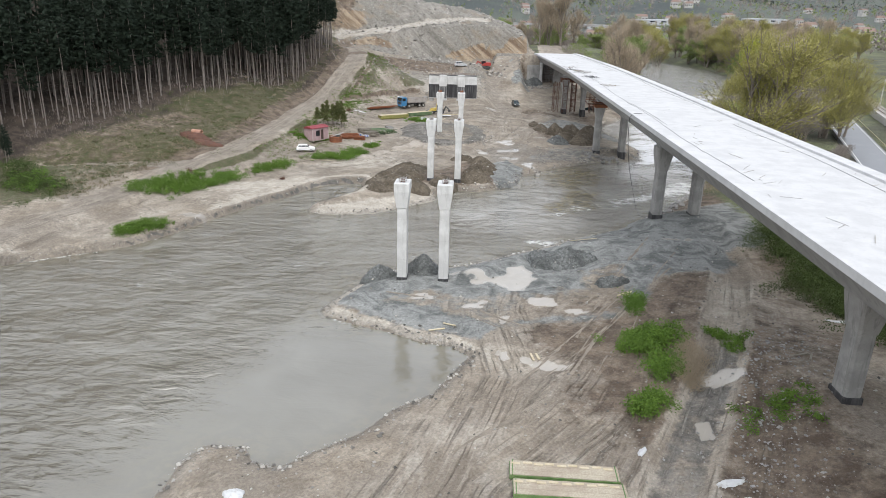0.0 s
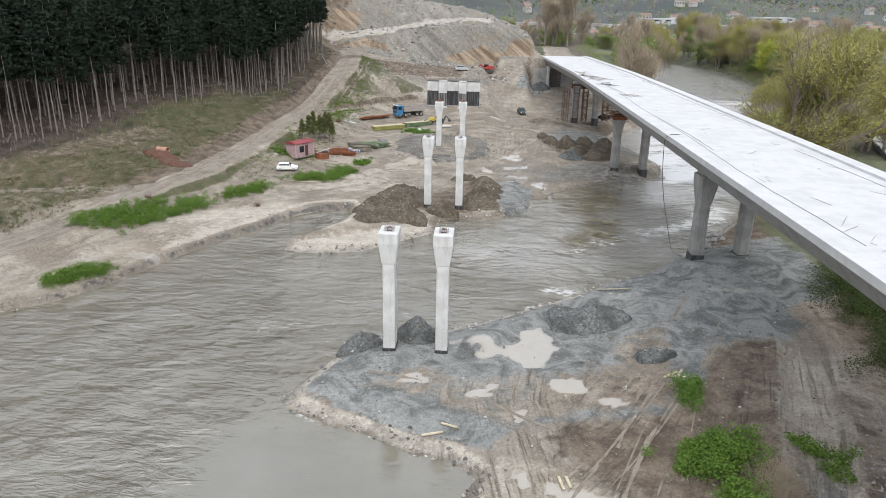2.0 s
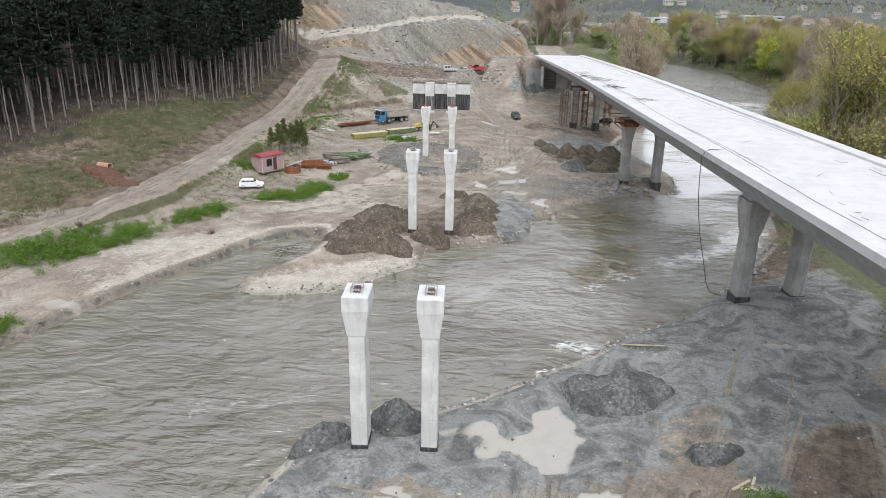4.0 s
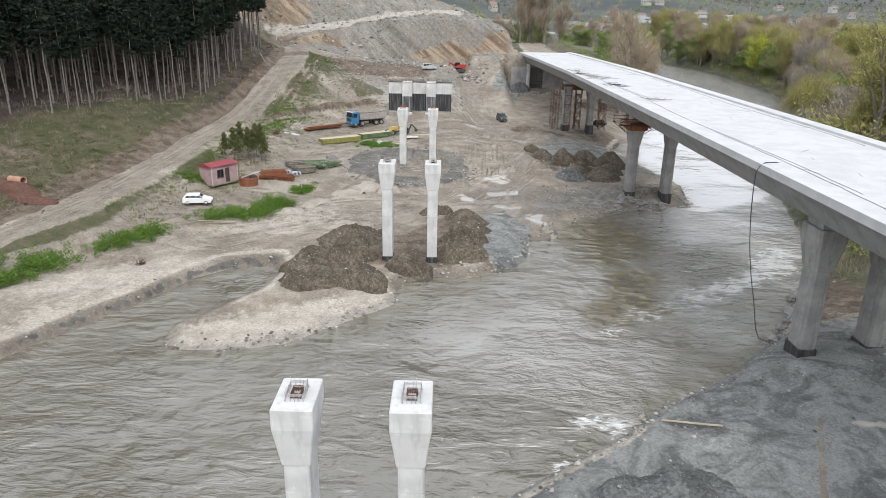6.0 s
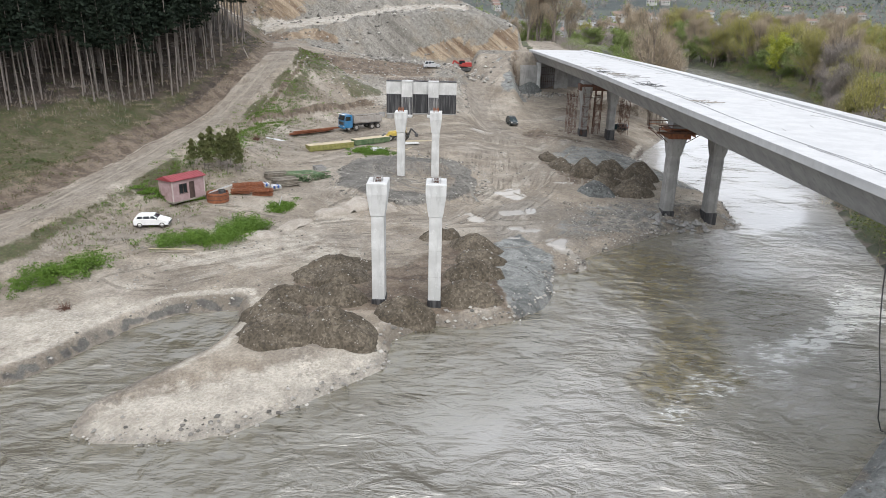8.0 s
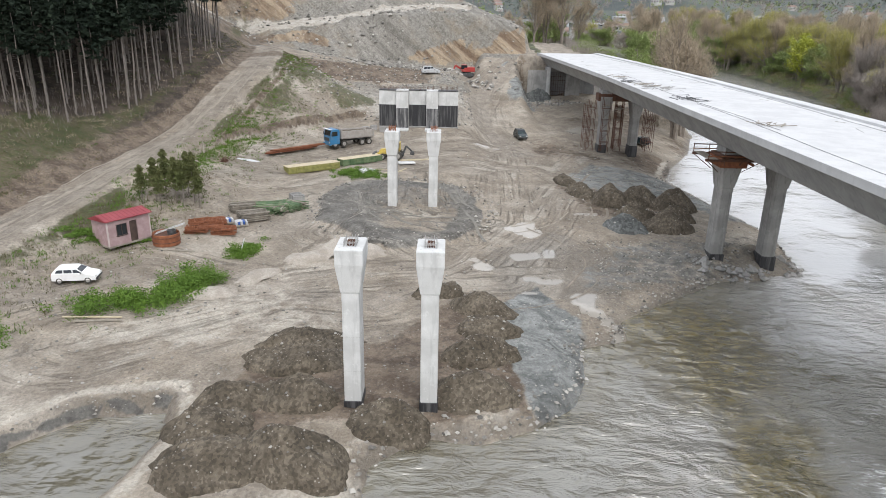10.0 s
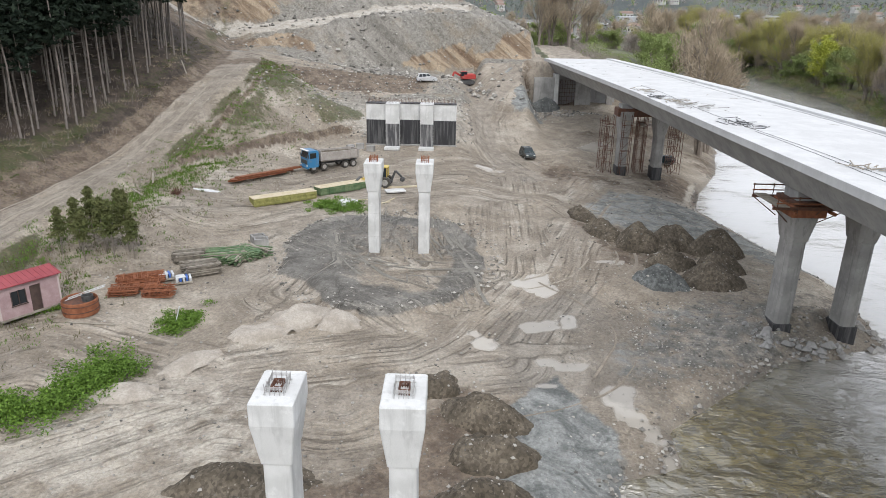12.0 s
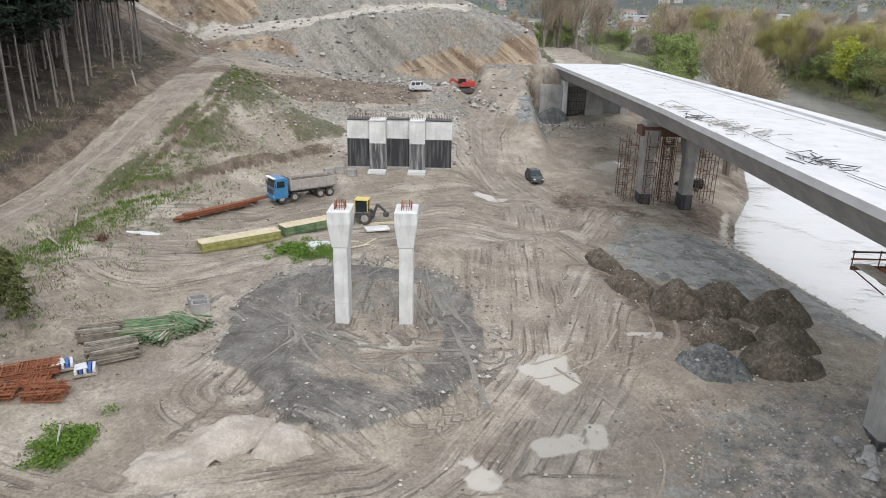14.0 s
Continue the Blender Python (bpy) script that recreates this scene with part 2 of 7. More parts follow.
def concrete_material(name, a, b, joint=0.0, wet=0.3, blotch=0.3):
    n = Nodes(name)
    big, mid, fine = n.noise(0.5, 5), n.noise(2.2, 5, 0.6), n.noise(30, 3)
    c = n.mix(n.ramp(big, 0.35, 0.65), a, b)
    drip = n.noise(1.6, 5, 0.6, n.stretch((1.6, 1.6, 0.16)))
    c = n.mix(n.ramp(drip, 0.52, 0.68, 0, wet), c, tuple(v * 0.58 for v in a))
    c = n.mix(n.ramp(mid, 0.56, 0.68, 0, blotch), c, tuple(min(1, v * 1.25) for v in b))
    c = n.mix(n.ramp(fine, 0.4, 0.7, 0, 0.15), c, tuple(v * 0.6 for v in a))
    n.bump(n.math("ADD", mid, n.math("MULTIPLY", fine, 0.3)), 0.2, 0.02)
    return n.done(c, 0.85, Specular_IOR_Level=0.35)


M_GROUND, M_WATER = ground_material(), water_material()
M_PIER = concrete_material("pale_pier_concrete", (0.50, 0.50, 0.49), (0.64, 0.64, 0.63))
M_OLD = concrete_material("grey_weathered_concrete", (0.25, 0.245, 0.235), (0.36, 0.35, 0.335), wet=0.5)
M_DECK = concrete_material("bright_deck_concrete", (0.50, 0.50, 0.502), (0.565, 0.565, 0.566), wet=0.12, blotch=0.12)
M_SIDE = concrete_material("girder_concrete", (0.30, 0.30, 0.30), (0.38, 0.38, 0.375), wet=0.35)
def bitumen_material(name, black, thin, cover):
    n = Nodes(name)
    runs = n.noise(1.3, 5, 0.65, n.stretch((2.6, 2.6, 0.16)))
    c = n.mix(n.ramp(runs, 0.44, 0.64, 0.0, cover), black, thin)
    c = n.mix(n.ramp(n.noise(0.9, 4), 0.5, 0.7, 0.0, 0.35), c, tuple(v * 2.2 for v in black))
    n.bump(n.noise(14, 3), 0.2, 0.01)
    return n.done(c, n.ramp(runs, 0.3, 0.7, 0.45, 0.75))


M_TAR = bitumen_material("black_bitumen_coat", (0.02, 0.02, 0.023), (0.16, 0.158, 0.155), 0.5)
M_RUST = worn("rusty_steel", (0.20, 0.068, 0.03), (0.30, 0.115, 0.055), 2.5, 0.85)
M_DARKRUST = worn("dark_rusty_steel", (0.085, 0.042, 0.03), (0.15, 0.07, 0.045), 3, 0.85)
M_STEEL = worn("dull_dark_steel", (0.06, 0.06, 0.06), (0.10, 0.10, 0.10), 3, 0.6, 0.3)
def gravel_material(name, a, b, pale):
    n = Nodes(name)
    big, mid, fine = n.noise(0.5, 5, 0.6), n.noise(2.2, 5, 0.65), n.noise(11, 4, 0.7)
    c = n.mix(n.ramp(big, 0.36, 0.62), a, b)
    c = n.mix(n.ramp(mid, 0.4, 0.66, 0, 0.55), c, tuple(v * 0.6 for v in a))
    c = n.mix(1.0, c, n.ramp(n.math("ADD", n.cells(5.5, out="Color"), 0.0), 0.1, 0.9, 0.72, 1.3), "MULTIPLY")
    bits = n.math("MULTIPLY", n.ramp(n.cells(3.4), 0.13, 0.22, 1.0, 0.0), n.ramp(n.noise(0.8, 4), 0.46, 0.6))
    c = n.mix(n.math("MULTIPLY", bits, 0.75), c, pale)
    n.bump(n.math("ADD", n.math("MULTIPLY", fine, 0.6), mid), 0.9, 0.12)
    return n.done(c, 0.95, Specular_IOR_Level=0.3)


M_HEAP = gravel_material("dark_brown_gravel", (0.088, 0.073, 0.054), (0.155, 0.13, 0.099), (0.38, 0.345, 0.3))
M_HEAPGREY = gravel_material("blue_grey_gravel", (0.092, 0.097, 0.094), (0.165, 0.171, 0.167), (0.32, 0.325, 0.32))
M_PINEBARK = worn("pale_pine_bark", (0.25, 0.22, 0.20), (0.17, 0.145, 0.125), 1.2, 0.95, 0, 0.5, 0.4, 14)
M_BARK = worn("grey_brown_bark", (0.19, 0.16, 0.135), (0.27, 0.235, 0.20), 1.5, 0.95, 0, 0.5, 0.4, 12)
M_NEEDLE = leaves("dark_pine_needles", (0.011, 0.02, 0.014), (0.027, 0.04, 0.024), (0.017, 0.027, 0.018))
M_NEEDLEYOUNG = leaves("young_pine_needles", (0.075, 0.1, 0.034), (0.135, 0.16, 0.055), (0.13, 0.115, 0.055))
M_LEAFOLIVE = leaves("olive_spring_leaves", (0.27, 0.26, 0.075), (0.42, 0.39, 0.13), (0.32, 0.295, 0.115))
M_LEAFGREEN = leaves("green_leaves", (0.16, 0.22, 0.065), (0.27, 0.325, 0.11), (0.2, 0.245, 0.1))
M_LEAFLIME = leaves("lime_leaves", (0.32, 0.36, 0.04), (0.42, 0.44, 0.08), (0.36, 0.39, 0.055))
M_TWIGBROWN = leaves("brown_twigs", (0.33, 0.265, 0.19), (0.44, 0.365, 0.27), (0.37, 0.305, 0.225))
M_TWIGGREY = leaves("grey_purple_twigs", (0.23, 0.2, 0.18), (0.34, 0.3, 0.27), (0.26, 0.23, 0.205))
M_BUSH = leaves("fresh_weed_leaves", (0.06, 0.12, 0.018), (0.16, 0.265, 0.042), (0.1, 0.175, 0.032))
M_STONE = Nodes("pale_stones")
M_STONE = M_STONE.done(M_STONE.mix(M_STONE.island(), (0.08, 0.075, 0.067), (0.47, 0.445, 0.405)), 0.9)


# ---- mesh building ----
class Shape:
    """Collects faces for one mesh."""

    def __init__(self):
        self.v, self.f = [], []

    def add(self, verts, faces):
        k = len(self.v)
        self.v.extend(tuple(p) for p in verts)
        self.f.extend(tuple(i + k for i in q) for q in faces)
        return self

    def loft(self, rings, caps=True):
        """Joins rings of equally many points."""
        k, m = len(self.v), len(rings[0])
        for r in rings:
            self.v.extend(tuple(p) for p in r)
        for i in range(len(rings) - 1):
            for j in range(m):
                a, b = k + i * m + j, k + i * m + (j + 1) % m
                self.f.append((a, b, b + m, a + m))
        if caps:
            self.f.append(tuple(k + j for j in reversed(range(m))))
            self.f.append(tuple(k + (len(rings) - 1) * m + j for j in range(m)))
        return self

    def box(self, c, s, turn=0.0, bevel=0.0, m=None):
        """A box, centre c and sizes s, turned about z by degrees; its upright edges and rims may be chamfered."""
        a, (x, y, z) = radians(turn), (v / 2 for v in s)
        b = min(bevel, 0.45 * min(s)) if bevel else 0
        co, si = math.cos(a), math.sin(a)

        def ring(ix, iy, h):
            if b:
                p = [(ix - b, -iy), (ix, -iy + b), (ix, iy - b), (ix - b, iy), (-ix + b, iy), (-ix, iy - b), (-ix, -iy + b), (-ix + b, -iy)]
            else:
                p = [(ix, -iy), (ix, iy), (-ix, iy), (-ix, -iy)]
            out = [Vector((c[0] + u * co - w * si, c[1] + u * si + w * co, c[2] + h)) for u, w in p]
            return [m @ q for q in out] if m else out

        if b:
            return self.loft([ring(x - b, y - b, -z), ring(x, y, -z + b), ring(x, y, z - b), ring(x - b, y - b, z)])
        return self.loft([ring(x, y, -z), ring(x, y, z)])

    def tube(self, p, q, r0, r1=None, n=6, caps=True):
        p, q = Vector(p), Vector(q)
        r1 = r0 if r1 is None else r1
        d = q - p
        if d.length < 1e-6:
            return self
        m = d.to_track_quat("Z", "Y").to_matrix()
        e = [Vector((math.cos(2 * math.pi * i / n), math.sin(2 * math.pi * i / n), 0)) for i in range(n)]
        return self.loft([[p + m @ (v * r0) for v in e], [q + m @ (v * r1) for v in e]], caps)

    def bar(self, p, q, w, h):
        """A squared bar from p to q."""
        p, q = Vector(p), Vector(q)
        d = (q - p).normalized()
        side = d.cross(Vector((0, 0, 1)))
        side = side.normalized() if side.length > 1e-3 else Vector((1, 0, 0))
        up = side.cross(d)
        k = [(side * w + up * h) / 2, (-side * w + up * h) / 2, (-side * w - up * h) / 2, (side * w - up * h) / 2]
        return self.loft([[p + o for o in k], [q + o for o in k]])

    def path(self, pts, r, n=5):
        """One unbroken round rod through the points."""
        p = [Vector(q) for q in pts]
        rings = []
        for i, q in enumerate(p):
            d = (p[min(i + 1, len(p) - 1)] - p[max(i - 1, 0)]).normalized()
            side = d.cross(Vector((0.31, 0.17, 0.94))).normalized()
            up = side.cross(d)
            rings.append([q + (side * math.cos(2 * math.pi * k / n) + up * math.sin(2 * math.pi * k / n)) * r for k in range(n)])
        return self.loft(rings)

    def data(self, name, mat, smooth=False):
        me = bpy.data.meshes.new(name)
        me.from_pydata(self.v, [], self.f)
        me.materials.append(mat)
        if smooth:
            me.polygons.foreach_set("use_smooth", [True] * len(me.polygons))
        me.update()
        return me


def part(name, shape, mat, parent=None, label="", smooth=False):
    data = shape if isinstance(shape, bpy.types.Mesh) else shape.data(name, mat, smooth)
    ob = new(name, data)
    ob.parent = parent
    return tagged(ob, label)


def thing(name, label, category, m=None, group="", kind=""):
    ob = new(name)
    ob.empty_display_size = 0.3
    if m:
        ob.matrix_world = m
    return tagged(ob, label, category, group, kind)


def solid(name, shape, mat, label, category, group="", kind="", smooth=False):
    return tagged(part(name, shape, mat, None, "", smooth), label, category, group, kind)


rng = random.Random(7)


# ---- the lie of the land ----
def lattice(x, y, seed):
    h = np.sin(x * 127.1 + y * 311.7 + seed * 74.7) * 43758.5453
    return h - np.floor(h)


def vnoise(x, y, seed=0):
    xi, yi = np.floor(x), np.floor(y)
    u, v = x - xi, y - yi
    u, v = u * u * (3 - 2 * u), v * v * (3 - 2 * v)
    a, b = lattice(xi, yi, seed), lattice(xi + 1, yi, seed)
    c, d = lattice(xi, yi + 1, seed), lattice(xi + 1, yi + 1, seed)
    return (a * (1 - u) + b * u) * (1 - v) + (c * (1 - u) + d * u) * v - 0.5


def fbm(x, y, scale, octaves=4, seed=0):
    t, a = 0, 1.0
    for i in range(octaves):
        t = t + a * vnoise(x * scale + 17 * i, y * scale - 9 * i, seed + i)
        a, scale = a * 0.5, scale * 2.1
    return t


def step(v, lo, hi):
    t = np.clip((v - lo) / (hi - lo), 0, 1)
    return t * t * (3 - 2 * t)


def inside(poly, x, y):
    """Signed distance to a closed outline, positive inside."""
    p = np.array(poly, float)
    best, odd = np.full(x.shape, 1e9), np.zeros(x.shape, bool)
    for (ax, ay), (bx, by) in zip(p, np.roll(p, -1, 0)):
        dx, dy = bx - ax, by - ay
        t = np.clip(((x - ax) * dx + (y - ay) * dy) / (dx * dx + dy * dy + 1e-9), 0, 1)
        best = np.minimum(best, np.hypot(x - ax - t * dx, y - ay - t * dy))
        if by != ay:
            odd ^= ((ay > y) != (by > y)) & (x < dx * (y - ay) / dy + ax)
    return np.where(odd, best, -best)


def beside(line, x, y):
    """Signed distance from a polyline, positive on its right."""
    best, sign = np.full(x.shape, 1e9), np.ones(x.shape)
    for (ax, ay), (bx, by) in zip(line, line[1:]):
        dx, dy = bx - ax, by - ay
        t = np.clip(((x - ax) * dx + (y - ay) * dy) / (dx * dx + dy * dy), 0, 1)
        d = np.hypot(x - ax - t * dx, y - ay - t * dy)
        near = d < best
        best = np.where(near, d, best)
        sign = np.where(near, np.sign((x - ax) * dy - (y - ay) * dx), sign)
    return best * sign


LEFT_SHORE = [(-110, -3000), (-100, -60), (-75, 20), (-62, 62), (-57, 74), (-52, 78), (-46, 82), (-42, 89), (-39, 97), (-36, 103), (-32, 110), (-29, 117), (-26, 120), (-21, 121)]
YARD_SHORE = [(-20, 118), (-21, 112), (-24, 107.5), (-26.4, 104), (-26, 101.6), (-24, 100.6), (-19, 101), (-16, 102), (-13, 105), (-10, 108), (-7, 111), (-7.2, 115.5), (-4, 118.6), (0, 118.2), (3.5, 120), (6.6, 123), (8, 127), (8.2, 131.5), (12.5, 133), (13, 137), (19, 142), (24, 146), (29, 151), (36, 153.6), (38, 163), (36.5, 172), (34, 187), (33, 192), (37, 202), (45, 217), (52, 237), (62, 290), (78, 350), (92, 420), (92, 480), (95, 540), (105, 3500), (-3500, 3500), (-3500, -3000)]
RIGHT_SHORE = [(-30, -3000), (-29, -40), (-23, 20), (-20, 36), (-20, 39), (-19, 41), (-16, 41), (-15, 39.4), (-13, 39), (-11, 41), (-8, 43.5), (-6, 47), (-3, 49.6), (-1.6, 53), (0, 56.6), (-2, 58.4), (-5, 59), (-8, 60.8), (-12, 62.2), (-15.4, 64), (-16, 65.5), (-15, 68.5), (-13, 73.5), (-11, 76.5), (-7, 79), (-4, 79), (-1, 80.6), (3, 83.6), (6, 86), (10, 89), (13, 92), (17, 95), (21, 98), (27, 104), (30, 108), (33, 113), (36, 117), (43, 127), (50, 150), (64, 190), (90, 232), (107, 268), (119, 298), (127, 344), (134, 390), (139, 438), (128, 472), (118, 520), (126, 3500), (3500, 3500), (3500, -3000)]
HAUL_ROAD = [(-66, 20), (-61, 82), (-56, 99), (-53, 117), (-48, 126), (-44, 150), (-42, 175), (-39.5, 195), (-38, 205), (-39, 218), (-44, 240), (-50, 270)]
YARD_LANES = [[(-60, 96), (-50, 112), (-40, 133), (-31, 141), (-18, 138), (-9, 137), (0, 146), (7, 160), (8, 180), (9, 200)], [(-30, 172), (-18, 182), (-2, 190), (10, 186), (16, 172)], [(10, 196), (4, 212), (3, 228), (8, 246), (17, 259)], [(7, 160), (12, 175), (20, 193), (28, 196)], [(9, 200), (-2, 198), (-16, 192), (-32, 178)], [(-30, 128), (-16, 139), (2, 144)], [(-15, 154), (-11, 163), (-10, 175)], [(-1, 153), (-6, 162), (-6, 176)], [(-17, 166), (-8, 158), (1, 160)], [(-3, 151), (-12, 158), (-14, 168)]]
TERRACE = [(-66, 258), (-51, 268), (-42, 273), (-32, 274.5), (-21, 279), (-15, 283), (0, 288)]
OCHRE = [[(-16, 13), (-13.5, 16.6), (-5, 18.4), (1, 19.6), (6, 17.8), (11, 19), (10, 21.6), (14, 22.4), (17.5, 23), (18, 13)], [(-48, 18.6), (-44, 20.6), (-38, 20.8), (-33, 18.8), (-32, 17.2), (-41, 17.9)], [(-80, 20.5), (-62, 21), (-50, 22.6), (-46, 25), (-50, 30), (-80, 34)]]
UPPER_TRACK = [(-50, 119), (-58, 117.5), (-67, 114), (-78, 108), (-92, 98)]
BANK_LANE = [(8, 18), (13, 36.5), (16.9, 44.2), (21.7, 54.2), (26, 65), (30, 76), (32.5, 92)]
SPIT_LANES = [[(-6, 20), (0, 38), (4, 52), (2, 66), (4, 78)], [(4, 52), (12, 62), (22, 78)], [(0, 38), (8, 48), (14, 60)]]


def road_line(y):
    return np.interp(y, [p[1] for p in HAUL_ROAD], [p[0] for p in HAUL_ROAD])


def road_height(y):
    return np.interp(y, [20, 82, 99, 117, 126, 150, 165, 175, 182, 190, 198, 206, 218, 240, 270], [1.6, 2.0, 2.4, 3.3, 4.3, 6.0, 7.1, 7.9, 8.9, 11.2, 14.0, 16.2, 17.2, 17.7, 18])


def shores(x, y):
    west = inside(LEFT_SHORE + YARD_SHORE, x, y)
    east = inside(RIGHT_SHORE, x, y)
    return west, east


def land(x, y, full=False):
    """Height of the ground; with full also its surface zones."""
    x, y = np.asarray(x, float), np.asarray(y, float)
    west, east = shores(x, y)
    n1, n2 = fbm(x, y, 0.06, 4, 3), fbm(x, y, 0.4, 4, 11)
    # yard between road, river and abutments
    yard = np.interp(y, [0, 90, 110, 125, 140, 150, 165, 177, 190, 200, 206, 215], [0.9, 0.95, 1.1, 1.3, 1.4, 2.1, 2.5, 3.0, 3.8, 4.9, 5.8, 6.1])
    toe_x = np.interp(y, [140, 150, 165, 172, 182, 187.5, 196.5, 206, 215], [-37.5, -37.5, -37.2, -37, -34.7, -31.7, -28, -23.5, -18])
    toe_z = np.interp(y, [140, 150, 160, 172, 182, 196, 206], [2.4, 3.4, 4.6, 5.4, 5.6, 5.7, 6.2])
    yard = np.maximum(yard, (toe_z - 0.24 * np.maximum(x - toe_x, 0)) * step(y, 146, 160) * step(212 - y, 0, 8))
    yard = yard + step(-x, 22, 34) * step(y, 118, 140) * 0.9
    low = np.interp(y, [110, 140, 150, 165, 190, 204, 215, 230, 245, 258, 266], [0.8, 0.9, 1.5, 2.3, 3.0, 3.4, 4.4, 7.4, 11, 15.2, 16.4])
    yard = yard + (low - yard) * step(x, -1, 6)
    under = np.interp(y, [190, 203, 230, 247, 254.2, 258.9, 259.7], [3.0, 4.0, 4.6, 6.0, 6.8, 6.9, 16.2])
    yard = yard + (under - yard) * step(x, 12.8, 16.4) * step(y, 185, 200)
    yard = yard + 0.9 * fbm(x, y, 0.22, 4, 41) * step(x, 8, 15) * step(y, 184, 196)
    bar = step(104 + (x + 26) * 0.55 - y, -4, 4) * step(118 - y, 0, 5) * step(x, -28, -24) * (west > 0)
    yard = yard * (1 - bar) + 0.42 * bar
    wx, wy = x + 3.4 * fbm(x, y, 0.13, 4, 51), y + 3.4 * fbm(x, y, 0.13, 4, 61)
    pad = step(1.0 - np.hypot((wx + 8.2) / 10.6, (wy - 163.3) / 13.0), -0.03, 0.08)
    yard = yard + pad * 0.55
    # hillside with the haul road
    rx, rz = road_line(y), road_height(y)
    dl, dr = rx - 3.2 - x, x - rx - 3.2
    rise = np.interp(y, [60, 100, 130, 140, 168, 185, 230], [0.06, 0.13, 0.18, 0.24, 0.46, 0.55, 0.6])
    hill = np.where(dl > 0, rz + rise * np.minimum(dl, 28) + 0.5 * np.clip(dl - 28, 0, 120) + 0.5 * n1 * np.clip(dl, 0, 3), np.where(dr > 0, rz - 0.52 * dr, rz))
    down = rz + (toe_z - rz) * dr / np.maximum(toe_x - rx - 3.2, 2.0)
    hill = np.where(dr > 0, hill + (down - hill) * step(y, 140, 160) * step(216 - y, 0, 8), hill)
    upper_d = beside(UPPER_TRACK, x, y)
    cut_into = 3.2 + np.clip(np.abs(upper_d + 0.8 * n1) - 2.7, 0, 99) * np.where(upper_d < 0, 0.95, 0.5)
    ledge_cut = (hill > cut_into) & (x < rx - 1)
    hill = np.where(ledge_cut, cut_into, hill)
    # slope behind the abutment, bench, cut faces
    bench = np.interp(x, [-60, -43, -25, -10, 0, 8], [19, 17.6, 14.6, 13.0, 12.4, 12.0])
    ridge = np.interp(x, [-43, -25, -10, 2], [222, 238, 243, 243])
    north = 6.0 + (bench - 6.0) * np.clip((y - 209) / (ridge - 209), 0, 1)
    foot = np.interp(x, [-60, -42, -22, 0, 10, 18], [232, 247, 254, 261, 262, 262]) + 3 * n1
    top = np.interp(x, [-70, -48, -37, -25, -17, 0, 8, 17], [19.5, 18.4, 21.4, 24.2, 25.6, 26.0, 24.9, 22.3])
    n3 = fbm(x, y, 0.16, 5, 31)
    steep = np.interp(x, [-45, -15, 5, 17], [15, 11, 6, 4])
    part_up = np.clip((y - foot) / steep, 0, 1)
    zf = bench + (top - bench) * part_up
    gully = fbm(0.62 * x + 0.78 * zf, (0.78 * x - 0.62 * zf) * 0.13, 0.42, 4, 71)
    bedded = step(x, -38, -30) * step(-8 - x, 0, 9) + 0.7 * step(x, 1, 6)
    face = bench + (top - bench) * np.clip((y - foot) / steep + 0.25 * n3 + (0.12 + 0.16 * bedded) * gully, 0, 1) + (0.9 * gully + 1.3 * fbm(x, y, 0.35, 4, 81)) * step(y, foot, foot + 6)
    crest = np.interp(x, [-80, -30, -10, 0, 8, 17], [37, 34, 32, 29.5, 26.5, 23])
    upper = np.clip((y - foot - steep - 9) / 24 + 0.2 * n3, 0, 1)
    face = face + (crest - top) * upper
    terrace = np.abs(beside(TERRACE, x, y))
    on_terrace = step(4.2 - terrace, 0, 1.4)
    face = face + (np.interp(x, [-62, -51, -42, -32, -21, -15, 0], [20, 21.5, 22.7, 23.6, 26, 26.8, 27.4]) - 0.3 * np.clip(beside(TERRACE, x, y), -5, 5) - face) * on_terrace
    face = face - np.clip(y - 345, 0, 200) * 0.12
    north = np.where(y > foot - 6, np.maximum(face, bench), north)
    keep = step(17.8 - x + 1.5 * n3, 0, 2.2) * np.where(y > 259, 1.0, step(5 - x, 0, 6)) * step(y, 205, 210)
    zone = np.maximum(yard, hill)
    scarp = step(hill - yard, 0.25, 0.6) * step(y, 150, 165) * step(236 - y, 0, 6) * step(-x, 2, 10) * step(dr, 1.0, 3.0)
    zone = zone + 0.75 * scarp * np.clip(0.8 + 1.2 * n1, 0.2, 1.4)
    west_h = np.maximum(zone, zone + (north - zone) * keep)
    far = np.clip(y - 520, 0, 5000)
    beyond = 7 + 0.012 * far + 0.15 * np.clip(far - 500, 0, 5000) * (1 + 0.6 * fbm(x, y, 0.0016, 4, 5))
    out = step(y, 330, 430)
    west_h = west_h * (1 - out) + beyond * out
    west_h = west_h + 0.22 * n2 * (1 - bar) + 0.3 * n1 * step(y, 120, 140)
    # near bank under the finished bridge
    bank = 0.75 + 0.95 * step(x, 8, 24) + 0.7 * step(x, 20, 27) * step(y, 76, 96) + 2.1 * step(x, 18, 27) * step(72 - y, 0, 24) + 1.2 * step(x, 38, 48)
    plain = np.clip(x - 60 - 0.39 * np.clip(y - 130, -200, 400), 0, 4000)
    bank = bank + 0.012 * plain + 0.14 * np.clip(plain - 300, 0, 4000) * (1 + 0.6 * fbm(x, y, 0.0016, 4, 8)) + out * (beyond - 4) * step(900 - x, 0, 600)
    ridge_a = np.exp(-(beside([(-0.5, 75), (2.5, 78.6), (5.9, 82.6), (8.9, 84.8), (13, 86), (17, 88)], x, y) / 1.5) ** 2)
